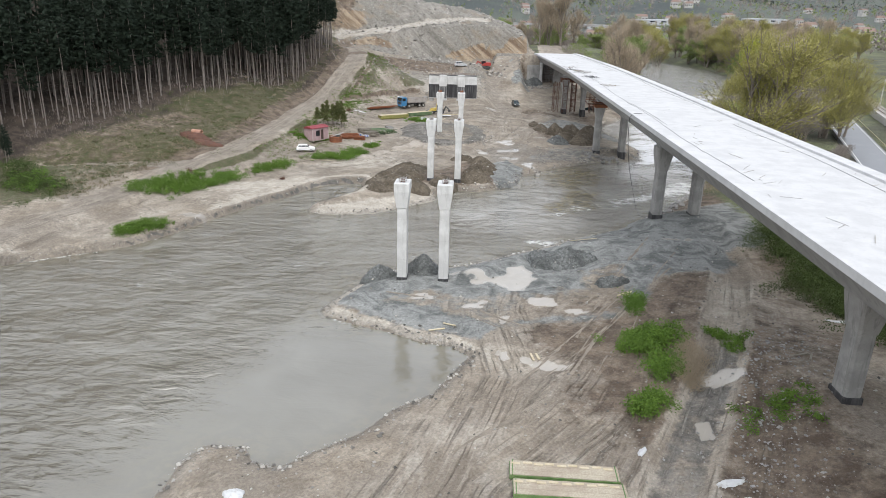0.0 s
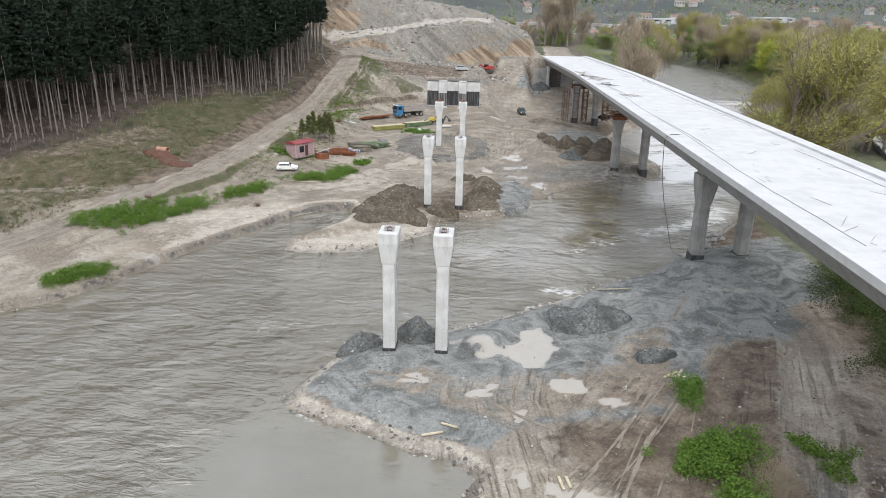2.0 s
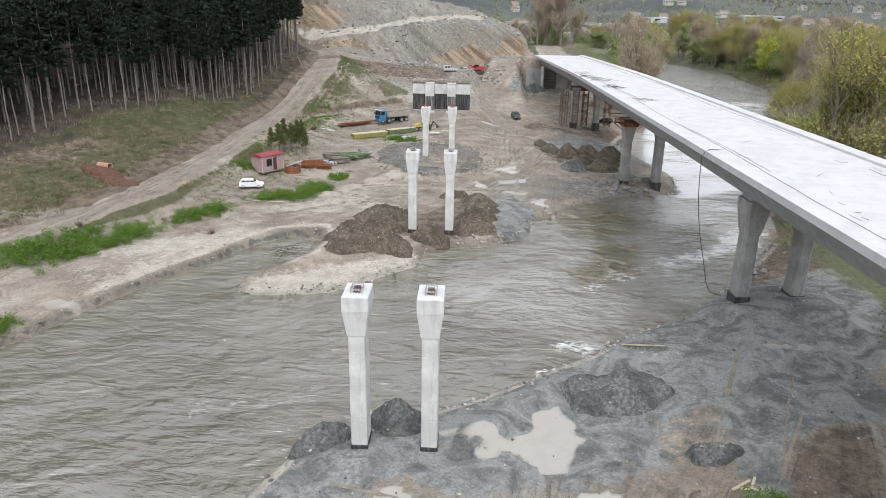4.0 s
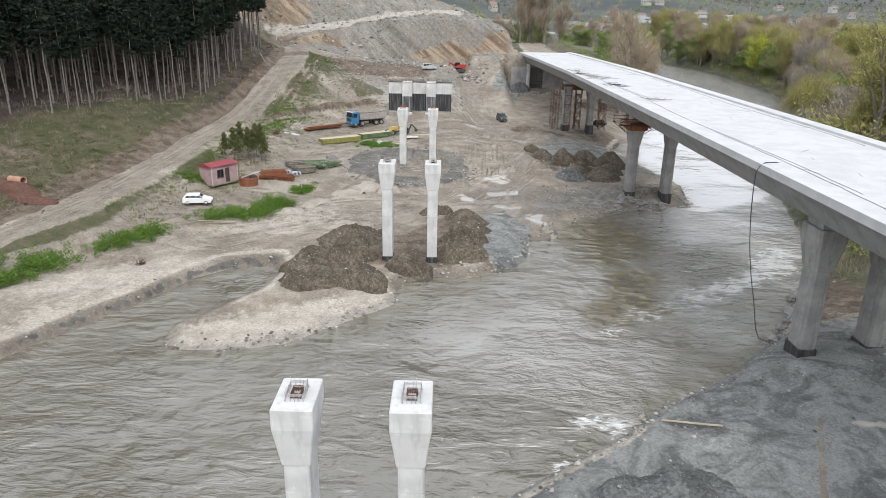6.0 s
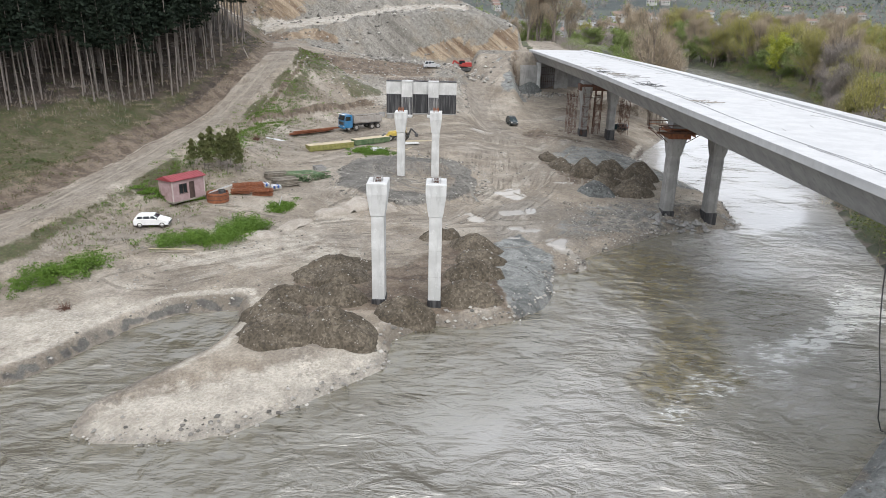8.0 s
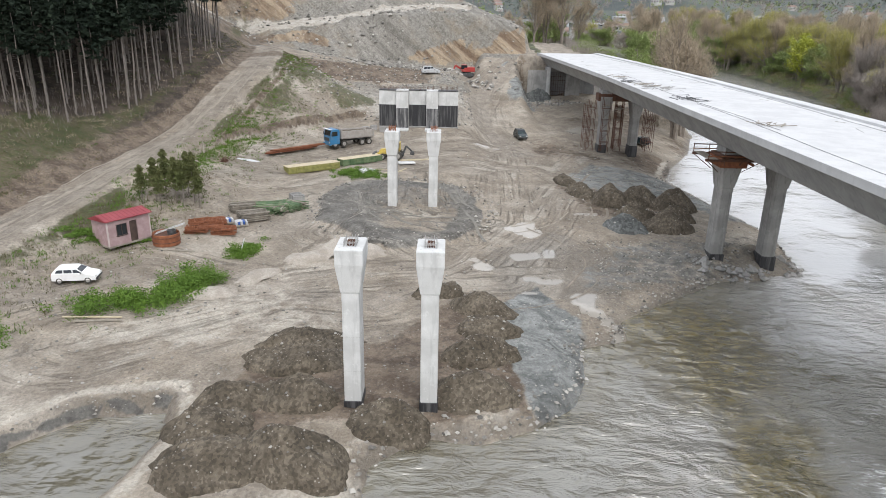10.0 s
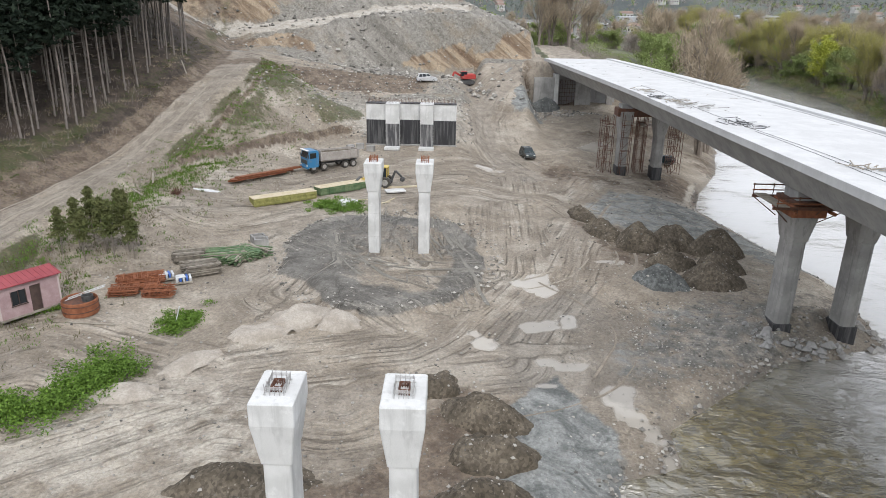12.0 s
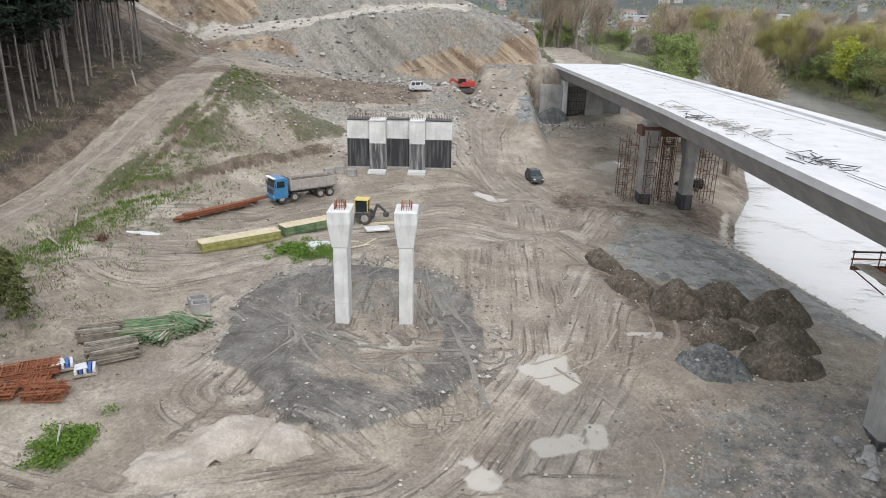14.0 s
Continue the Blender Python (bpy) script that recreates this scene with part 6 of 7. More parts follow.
drum = solid("plastic_drum", Shape().loft([[(a, b, z) for a, b in ring(16, r)] for z, r in ((0, 0.42), (0.9, 0.45), (1.15, 0.45), (1.15, 0.38), (0.3, 0.36))]), M_STEEL, "dark open plastic drum standing inside the steel ring", "drum")
drum.matrix_world = pose(-30.9, 147.9, ground_at(-31.4, 147.6) + 0.14)
lad = thing("ladder", "pale metal ladder leaning over the steel ring", "ladder", pose(-32.4, 147.9, ground_at(-31.4, 147.6) + 0.62, 0, -16, 22))
for s in (-0.2, 0.2):
    part("rail", Shape().bar((-0.2, s, 0.3), (2.9, s, 0.3), 0.05, 0.06), M_SHEET, lad)
for k in range(9):
    part("rung", Shape().bar((0.05 + k * 0.33, -0.2, 0.3), (0.05 + k * 0.33, 0.2, 0.3), 0.04, 0.04), M_SHEET, lad)


def beam_row(p, q, width, height, mat_top, mat_side, label, boards):
    a, b = Vector((*p, 0)), Vector((*q, 0))
    mid, d = (a + b) / 2, b - a
    z = min(ground_at(*p), ground_at(*q), ground_at(mid.x, mid.y)) + 0.1
    t = thing("formwork_beam", label, "formwork", pose(mid.x, mid.y, z, 0, 0, math.degrees(math.atan2(d.y, d.x))), "long formwork beams")
    l = d.length
    part("body", Shape().box((0, 0, height / 2), (l, width, height - 0.06), 0, 0.02), mat_side, t)
    for k in range(boards):
        yy = -width / 2 + (k + 0.5) * width / boards
        part("top_board", Shape().box((rng.uniform(-.05, .05), yy, height), (l + 0.1, width / boards - 0.015, 0.06)), mat_top, t)
    for s in (-1, 1):
        part("waling", Shape().box((0, s * (width / 2 + 0.05), height * 0.3), (l, 0.08, 0.14)), mat_side, t)
        part("waling", Shape().box((0, s * (width / 2 + 0.05), height * 0.75), (l, 0.08, 0.14)), mat_side, t)
        for k in range(int(l / 1.1) + 1):
            part("stud", Shape().box((-l / 2 + 0.15 + k * (l - 0.3) / max(1, int(l / 1.1)), s * (width / 2 + 0.07), height / 2), (0.1, 0.1, height)), mat_side, t)
    return t


beam_row((-26.0, 177.6), (-19.4, 182.4), 1.7, 1.0, M_WOODPALE, M_YELLOWFORM, "long yellow-green formwork box with pale boarded top", 5)
beam_row((-19.0, 182.8), (-13.6, 187.4), 1.7, 1.0, M_WOODPALE, M_GREENWOOD, "long green formwork box with pale boarded top", 5)
M_GREENFORM = worn("green_formwork_paint", (0.10, 0.19, 0.06), (0.17, 0.25, 0.10), 1.2, 0.8)
M_PANEL = worn("stained_formwork_board", (0.37, 0.31, 0.24), (0.47, 0.42, 0.33), 0.7, 0.85, 0, 0.3, 0.4)
for px, py, a in ((6.6, 38.75, -1.5), (6.75, 36.75, -0.5)):
    t = thing("formwork_panel", "long formwork panel with stained pale boards and green frame", "formwork", pose(px, py, ground_at(px, py) + 0.12, 0, 0, a), "formwork panels on the bank")
    part("frame", Shape().box((0, 0, 0.14), (7.3, 1.55, 0.34), 0, 0.02), M_GREENFORM, t, "green painted frame")
    for k in range(3):
        part("board", Shape().box((0, -0.5 + k * 0.5, 0.35), (7.25, 0.485, 0.07), 0, 0.01), M_PANEL, t)
    for k in range(9):
        part("cleat", Shape().box((-3.3 + k * 0.78 + rng.uniform(-.1, .1), 0.42 + 0.1 * (k % 2), 0.41), (0.62, 0.2, 0.05), 0, 0.01), M_WOODPALE, t)
    for sx in (-3.45, 3.45):
        part("end_plate", Shape().box((sx, 0, 0.2), (0.06, 1.6, 0.46)), M_GREENFORM, t)
    for k in range(8):
        part("rib", Shape().box((-3.2 + k * 0.91, -0.8, 0.14), (0.08, 0.08, 0.34)), M_GREENFORM, t)

steel = thing("steel_beam_bundle", "bundle of long rust-brown steel beams on the ground", "steel beams", pose(-27.0, 187.2, ground_at(-27.0, 187.2) + 0.16, 0, 3.4, 61.7))
for k in range(9):
    off = rng.uniform(-1.8, 1.8)
    i = Shape()
    yy, zz = -0.8 + 0.27 * (k % 6), 0.12 + 0.26 * (k // 6)
    l = rng.uniform(9.5, 13)
    for dz, w, h in ((-0.1, 0.22, 0.025), (0.1, 0.22, 0.025), (0, 0.03, 0.2)):
        i.bar((off - l / 2, yy, zz + dz), (off + l / 2, yy + rng.uniform(-.1, .1), zz + dz), w, h)
    part("beam", i, M_RUST, steel)
for k in range(3):
    part("bearer", Shape().bar((-4 + 4 * k, -1.2, -0.02), (-4 + 4 * k, 1.0, -0.02), 0.12, 0.12), M_WOODGREY, steel)


HEAP_SPOTS = []


def gravel_heap(x, y, sx, sy, h, mat, label, seed, turn=0.0):
    """A tipped heap: a rounded cone with slumped sides that runs out onto the ground."""
    rings, segs = 22, 60
    co, si = math.cos(radians(turn)), math.sin(radians(turn))
    rr, aa = np.meshgrid(np.linspace(0.0, 1.0, rings), np.arange(segs) * 2 * math.pi / segs, indexing="ij")
    rr, aa = rr.ravel(), aa.ravel()
    wob = 1 + 0.36 * fbm(np.cos(aa) * 1.3 + seed * 7.3, np.sin(aa) * 1.3 + seed, 1.0, 3, seed) + 0.08 * fbm(np.cos(aa) * 5 + seed, np.sin(aa) * 5, 1.0, 2, seed + 3)
    u, v = 1.03 * rr * wob * np.cos(aa) * sx, 0.93 * rr * wob * np.sin(aa) * sy
    px, py = x + co * u - si * v, y + si * u + co * v
    slump = fbm(px * 1.0 + seed, py, 0.55, 4, seed + 9)
    body = np.clip(1 - rr ** 1.45, 0, 1)
    z = land(px, py) - 0.1 * step(rr, 0.9, 1.0) + 1.25 * h * np.sqrt(body * body + 0.02) * np.where(rr > 0.88, (1 - rr) / 0.12, 1) * 0.85 + (0.62 * slump + 0.2 * fbm(px, py, 1.9, 3, seed)) * np.clip(body * 5, 0, 1)
    idx = np.arange(rings * segs).reshape(rings, segs)
    nxt = np.roll(idx, -1, 1)
    q = np.stack([idx[:-1], idx[1:], nxt[1:], nxt[:-1]], -1).reshape(-1, 4)
    HEAP_SPOTS.extend((px[j], py[j], z[j]) for j in rng.sample([j for j in range(rings * segs) if rr[j] > 0.25], int(16 + 3 * sx * sy)))
    return tagged(new("gravel_heap", sheet("gravel_heap", np.stack([px, py, z], -1), q, mat)), label, "gravel heap", "tipped gravel heaps")


def crumple(x, y, sx, sy, h, mat, name, label, cat, seed, turn=0, kind=""):
    """A low irregular mound or crumpled sheet that rests on the ground."""
    n, m = 40, 40
    a, co, si = radians(turn), math.cos(radians(turn)), math.sin(radians(turn))
    u, v = np.meshgrid(np.linspace(-1, 1, n), np.linspace(-1, 1, m))
    u, v = u.ravel(), v.ravel()
    wob = fbm(u * 2 + seed, v * 2, 1.0, 4, seed)
    k = np.clip(1 - (u * u + v * v) * (1 + 0.7 * wob), 0, 1)
    px, py = x + co * u * sx - si * v * sy, y + si * u * sx + co * v * sy
    base = land(px, py)
    lump = fbm(u + seed * 3.1, v, 2.2, 5, seed + 5)
    z = base - 0.12 + h * np.minimum(k * 1.15, 1 - 0.35 * (1 - k) ** 2) ** 0.9 * (1 + 0.35 * lump) + 0.12 * step(k, 0, 0.1)
    z = np.where(k <= 0.0, base - 0.2, z)
    idx = np.arange(n * m).reshape(m, n)
    q = np.stack([idx[:-1, :-1], idx[:-1, 1:], idx[1:, 1:], idx[1:, :-1]], -1).reshape(-1, 4)
    ob = new(name, sheet(name, np.stack([px, py, z], -1), q, mat))
    return tagged(ob, label, cat, kind=kind)


BROWN_HEAP, GREY_HEAP = "dumped heap of dark brown gravel strewn with stones", "dumped heap of blue-grey gravel"
for i, (x, y, sx, sy, h, a) in enumerate((
        # heaps on the causeway round the second pair of columns
        (-15.8, 113.8, 3.5, 2.7, 1.9, 8), (-11.6, 114.6, 3.7, 2.6, 1.9, -6), (-17.0, 117.4, 3.0, 2.2, 1.3, 10), (-16.0, 120.6, 2.9, 2.3, 1.6, 20), (-12.1, 121.0, 2.8, 2.2, 1.6, -10), (-13.4, 125.6, 4.2, 2.2, 1.3, 5), (-13.0, 128.6, 4.4, 2.1, 1.2, 8),
        (-6.1, 118.9, 2.8, 2.1, 1.5, 0), (-0.7, 121.9, 3.0, 2.2, 1.5, 5), (-0.2, 127.2, 3.2, 2.3, 1.6, 15), (1.0, 132.2, 2.8, 2.2, 1.2, 10), (0.6, 136.4, 3.0, 2.2, 1.3, -10), (-3.2, 139.2, 2.6, 1.7, 0.9, 25),
        # heaps below the bridge by the water
        (18.6, 168.4, 2.9, 2.8, 2.4, 0), (22.4, 168.6, 2.9, 2.7, 2.5, 10), (26.6, 167.0, 3.1, 2.6, 2.5, -5), (20.2, 163.2, 2.8, 1.9, 1.5, 8), (23.6, 159.6, 2.9, 2.6, 1.8, -8), (25.6, 162.6, 2.4, 2.2, 1.7, 0), (15.6, 172.6, 1.8, 3.6, 1.5, 10), (14.4, 178.6, 1.5, 3.6, 1.2, 8))):
    gravel_heap(x, y, sx, sy, h, M_HEAP, BROWN_HEAP, i + 2, a)
for i, (x, y, sx, sy, h, a) in enumerate(((18.4, 159.0, 2.5, 2.2, 1.6, 0), (-5.9, 76.2, 2.1, 1.7, 1.9, 0), (-11.0, 74.0, 2.6, 1.5, 1.4, 40), (11.0, 81.0, 4.2, 3.4, 1.5, 30), (15.8, 73.0, 2.0, 1.3, 0.9, 10), (18.6, 251.0, 3.2, 2.4, 2.6, 0))):
    gravel_heap(x, y, sx, sy, h, M_HEAPGREY, GREY_HEAP, i + 40, a)
for i, (x, y, sx, sy, h, a) in enumerate(((-15.0, 180.2, 1.7, 0.8, 0.35, 40), (-31.2, 177.3, 1.6, 0.35, 0.14, 35), (17.3, 38.0, 1.1, 0.35, 0.2, 20), (17.7, 36.1, 0.5, 0.45, 0.3, 0), (-14.8, 35.2, 0.7, 0.5, 0.35, 0), (36.2, 62.6, 1.6, 0.4, 0.15, -20), (12.4, 41.5, 0.6, 0.3, 0.12, 60))):
    crumple(x, y, sx, sy, h, M_SHEET, "plastic_sheet", "crumpled white plastic sheet lying on the ground", "sheet", 40 + i, a)
M_SAND = worn("pale_damp_sand", (0.32, 0.282, 0.236), (0.42, 0.38, 0.33), 0.9, 0.9, 0, 0.7, 0.4, 7)
for i, (x, y, sx, sy, h, a) in enumerate(((-14.0, 148.2, 3.0, 1.7, 0.9, 35), (-10.8, 148.0, 1.9, 1.6, 0.8, 10), (-16.6, 146.0, 2.6, 1.5, 0.5, 30), (-23.5, 137.5, 2.2, 1.4, 0.5, 10), (-20.5, 141.5, 2.4, 1.2, 0.45, 50))):
    crumple(x, y, sx, sy, h, M_SAND, "sand_mound", "low mound of pale damp sand", "sand mound", 90 + i, a)
slab = solid("concrete_slab", Shape().box((0, 0, 0.12), (2.6, 1.5, 0.18), 0, 0.02), M_PIER, "pale precast concrete slab lying on the yard", "slab")
slab.matrix_world = pose(-9.2, 185.4, ground_at(-9.2, 185.4) + 0.04, 0, 0, 18)
slab = solid("timber_beam", Shape().bar((-3.2, 0, 0.12), (3.2, 0, 0.12), 0.3, 0.2), M_WOODPALE, "long pale squared timber on the ground", "timber")
slab.matrix_world = pose(-8.0, 187.4, ground_at(-8, 187.4) + 0.04, 0, 0, 14)
for x, y, a in ((-22.2, 166.2, 30), (-21.6, 165.2, 20)):
    t = thing("concrete_ring", "grey open concrete box section on the yard edge", "box section", pose(x, y, ground_at(x, y), 0, 0, a))
    part("shell", Shape().loft([[(u, v, z) for u, v in ((k, -k * 0.7), (k, k * 0.7), (-k, k * 0.7), (-k, -k * 0.7))] for z, k in ((-0.1, 0.72), (0.8, 0.72), (0.8, 0.55), (0.1, 0.55))]), M_OLD, t)
for x, y, a in ((-16.2, 204.0, 10), (-14.4, 203.0, -15), (-17.6, 203.4, 30)):
    t = solid("concrete_block", Shape().box((0, 0, 0.45), (1.2, 0.8, 0.9), 0, 0.04), M_OLD, "grey concrete block by the abutment foot", "block", "blocks")
    t.matrix_world = pose(x, y, ground_at(x, y) - 0.05, 0, 0, a)
# pile of brown scrap and a clay pipe above the road
pp = solid("clay_pipe", Shape().loft([[(x, a, b + 0.42) for a, b in ring(18, r)] for x, r in ((-1.1, 0.38), (-1.1, 0.44), (0.9, 0.44), (0.92, 0.5), (1.15, 0.5), (1.15, 0.4), (-1.05, 0.36))]), M_PIPE, "short wide orange clay pipe on a scrap pile", "pipe")
pp.matrix_world = pose(-55.6, 131.6, ground_at(-55.6, 131.6) + 0.7, 0, 0, -20)
for i, (x, y, sx, sy, h) in enumerate(((-55.2, 130.8, 2.6, 1.6, 1.0), (-52.4, 129.0, 3.0, 1.4, 0.7), (-57.4, 131.4, 1.6, 1.4, 0.7))):
    crumple(x, y, sx, sy, h, M_DARKRUST, "scrap_pile", "brown heap of rusty scrap and roots", "scrap pile", 60 + i)
for i, (x, y, s) in enumerate(((-33.4, 173.3, 1.0), (-50, 113.5, 0.8), (-34.8, 117.6, 0.7))):
    r, sh = random.Random(i), Shape()
    for _ in range(60):
        a, b = r.uniform(0, 6.28), r.uniform(0, 1.4)
        p = Vector((r.gauss(0, .3), r.gauss(0, .3), 0.1))
        sh.tube(p, p + Vector((math.cos(a) * math.cos(b), math.sin(a) * math.cos(b), math.sin(b))) * r.uniform(0.5, 1.2), 0.03, 0.01, 3, False)
    ob = solid("root_stump", sh, M_DARKRUST, "tangled brown roots of a pulled-out stump", "stump")
    ob.matrix_world = pose(x, y, ground_at(x, y), 0, 0, 0) @ Matrix.Diagonal((s, s, s, 1))
# loose poles and boards
for x, y, a, l, m in ((-31, 131.2, 8, 4.5, M_WOODPALE), (-30.2, 130.6, 12, 3.5, M_WOODGREY), (-38.5, 126.4, 40, 2.8, M_WOODPALE), (-29.6, 150.2 - 4.5, 5, 3.4, M_WOODGREY), (-36.0, 173, 30, 3.4, M_WOODGREY), (-37.2, 176.5, 110, 3.0, M_WOODGREY), (-37.4, 188, 60, 3.0, M_WOODGREY), (-36.8, 171.4, 140, 3.0, M_WOODGREY), (-10.8, 180.2, 35, 3.2, M_WOODPALE), (-12.2, 181.6, 10, 3.0, M_WOODPALE), (-9.6, 181.8, 60, 2.4, M_WOODPALE), (-43.5, 206, 120, 3.5, M_WOODGREY), (5.6, 55.4, 100, 1.3, M_WOODPALE), (6.1, 55.6, 100, 1.2, M_WOODPALE), (-3.4, 60.6, 15, 1.6, M_WOODPALE), (-2.2, 61.6, -20, 1.3, M_WOODPALE), (16.4, 69.8, 30, 1.5, M_WOODPALE), (16.9, 69.4, -10, 1.3, M_WOODPALE), (17.2, 70.0, 60, 1.2, M_WOODPALE), (27.6, 52.8, 20, 1.6, M_WOODGREY), (28.0, 53.3, -30, 1.4, M_WOODGREY), (28.4, 52.4, 60, 1.3, M_WOODGREY), (20.6, 46.6, -10, 1.6, M_WOODPALE), (14.8, 89.2, -40, 4.0, M_WOODPALE)):
    dx, dy = math.cos(radians(a)) * l / 2, math.sin(radians(a)) * l / 2
    p, q = (x - dx, y - dy, ground_at(x - dx, y - dy) + 0.1), (x + dx, y + dy, ground_at(x + dx, y + dy) + 0.1)
    solid("loose_board", Shape().bar(p, q, rng.uniform(0.1, 0.2), 0.08), m, "loose wooden board lying on the muddy ground", "board", "loose boards")
pole = solid("marker_post", Shape().tube((0, 0, -0.2), (0.5, 0.1, 1.5), 0.05, 0.05, 6), M_SHEET, "leaning white marker post in the weeds", "post")
pole.matrix_world = pose(-23.8, 147.2, ground_at(-23.8, 147.2))

# ---- litter on the deck ----
for x, y, n, spread_r, label in ((22.8, 182.4, 22, 1.5, "heap of dark scrap steel and boards"), (24.4, 174.6, 34, 1.9, "heap of broken boards and wire"), (24.8, 161.6, 26, 1.3, "low heap of cut rebar and planks"), (25.6, 142.2, 12, 1.0, "few scattered rebar offcuts"), (23.0, 190.5, 12, 0.9, "few loose bars"), (23.6, 178.2, 22, 1.6, "scattered boards and offcuts")):
    s = Shape()
    for _ in range(n):
        a, l = rng.gauss(0.9, 0.7), rng.uniform(0.5, 2.2)
        cx, cy = rng.gauss(0, spread_r * 0.5), rng.gauss(0, spread_r)
        zz = rng.uniform(0.03, 0.16)
        s.bar((cx, cy, zz), (cx + math.cos(a) * l, cy + math.sin(a) * l, zz + rng.uniform(-.02, .06)), rng.uniform(0.03, 0.14), 0.04)
    ob = solid("scrap_heap", s, rng.choice([M_STEEL, M_WOODGREY, M_OLD]), label + " on the bridge deck", "scrap", kind="stuff")
    ob.matrix_world = pose(x, y, DECK_Z + 0.02)
for y0, y1, u, amp in ((60, 118, -5.6, 0.25), (92, 160, -5.2, 0.3), (140, 200, -4.6, 0.4), (40, 96, 4.6, 0.35), (110, 180, 5.3, 0.3), (180, 240, 4.9, 0.3)):
    pts = [(deck_mid(y) + u + amp * math.sin(y * 0.13 + u) + rng.uniform(-.05, .05), y, DECK_Z + 0.02 + 0.02 * math.cos(y * 0.7) ** 2) for y in np.arange(y0, y1, 2.0)]
    solid("cable", Shape().path(pts, 0.016, 5), M_STEEL, "dark cable laid along the bridge deck", "cable", "deck cables")
for _ in range(90):
    y = rng.uniform(36, 250)
    u = rng.choice([rng.gauss(-4.6, 1.0), rng.uniform(-5.5, 5.5), rng.gauss(4.8, 0.7)])
    a, l = rng.gauss(1.3, 0.5), rng.uniform(0.4, 2.6)
    x = deck_mid(y) + max(-6.2, min(5.8, u))
    p = (x, y, DECK_Z + 0.03)
    solid("rebar_offcut", Shape().bar(p, (x + math.cos(a) * l, y + math.sin(a) * l, DECK_Z + 0.035), rng.uniform(0.015, 0.035), 0.02), rng.choice([M_WOODGREY, M_OLD, M_OLD]), "thin steel bar lying on the bridge deck", "offcut", "deck litter")
hang = [(deck_mid(100.4) - 6.2, 101.6, DECK_Z + 0.06), (deck_mid(100.4) - 7.3, 101.2, DECK_Z + 0.12), (deck_mid(100.4) - 7.82, 100.9, DECK_Z - 0.1)]
hang += [(21.7 + 0.012 * k * k, 100.9 + 0.002 * k * k, DECK_Z - 0.5 - k * 0.9) for k in range(13)] + [(23.8, 101.4, 4.2), (24.4, 101.9, 2.4), (25.0, 102.2, 1.3), (26.4, 102.0, 0.9), (27.6, 101.0, 1.4)]
solid("hanging_cable", Shape().path(hang, 0.04, 5), M_STEEL, "black cable hanging from the deck edge to the bank", "cable")


# ---- the road, wall and poles beyond the river ----
M_ASPHALT = worn("wet_grey_asphalt", (0.10, 0.105, 0.115), (0.14, 0.145, 0.155), 0.3, 0.35, 0, 0.1, 0.2)
M_LINE = worn("white_road_paint", (0.66, 0.66, 0.64), (0.74, 0.74, 0.72), 1, 0.7)
M_POLE = worn("pale_pole_concrete", (0.42, 0.40, 0.37), (0.50, 0.48, 0.45), 1, 0.85)
ROAD_E = [(66, -260), (58, -60), (53, 10), (52, 44), (55, 76), (63, 98), (75.8, 131), (87, 162), (101, 200), (117, 244), (146, 320), (178, 400), (205, 470), (232, 560)]


def ribbon(line, u0, u1, lift, thick, step_m=6.0):
    """A strip beside a line over the ground, from u0 to u1 metres to its right."""
    pts = []
    for (ax, ay), (bx, by) in zip(line, line[1:]):
        n = max(1, int(math.hypot(bx - ax, by - ay) / step_m))
        pts += [(ax + (bx - ax) * k / n, ay + (by - ay) * k / n, bx - ax, by - ay) for k in range(n)]
    s, rings = Shape(), []
    xs = np.array([p[0] for p in pts])
    ysr = np.array([p[1] for p in pts])
    zz = np.convolve(np.pad(land(xs, ysr), 4, mode="edge"), np.ones(9) / 9, mode="valid") + lift
    for (x, y, dx, dy), z in zip(pts, zz):
        l = math.hypot(dx, dy)
        ux, uy = dy / l, -dx / l
        rings.append([(x + ux * u0, y + uy * u0, z - thick), (x + ux * u1, y + uy * u1, z - thick), (x + ux * u1, y + uy * u1, z), (x + ux * u0, y + uy * u0, z)])
    return s.loft(rings)


tagged(part("road", ribbon(ROAD_E, -3.6, 3.6, 0.75, 1.4), M_ASPHALT), "grey wet asphalt country road along the river", "road", kind="structure")
tagged(part("road_line", ribbon(ROAD_E, 3.0, 3.2, 0.756, 0.02), M_LINE), "white painted edge line", "road marking", kind="structure")
tagged(part("road_line", ribbon(ROAD_E, -3.2, -3.0, 0.756, 0.02), M_LINE), "white painted edge line", "road marking", kind="structure")
solid("guard_rail", ribbon(ROAD_E, 4.1, 4.22, 1.45, 0.35), worn("yellowed_rail_paint", (0.42, 0.40, 0.22), (0.5, 0.48, 0.3), 1, 0.6), "low yellowish guard rail beside the road", "guard rail")
solid("retaining_wall", ribbon(ROAD_E, 10.6, 11.1, 2.0, 2.6), M_POLE, "pale concrete retaining wall along the road", "wall")
solid("track_bed", ribbon(ROAD_E, 11.2, 15.0, 1.75, 1.8), worn("pale_ballast", (0.26, 0.24, 0.22), (0.36, 0.34, 0.31), 1.5, 0.95, 0, 0.6), "pale gravel track bed above the road", "track bed")
for u in (12.3, 13.8):
    solid("rail", ribbon(ROAD_E, u, u + 0.09, 1.92, 0.15), M_DARKRUST, "rusty steel rail on the track bed", "rail", "railway rails")
for x, y in ((184, 381), (158, 308), (136, 257), (119.5, 214), (103, 172)):
    z = ground_at(x, y)
    t = thing("utility_pole", "pale concrete utility pole beside the track", "pole", pose(x, y, z), "utility poles")
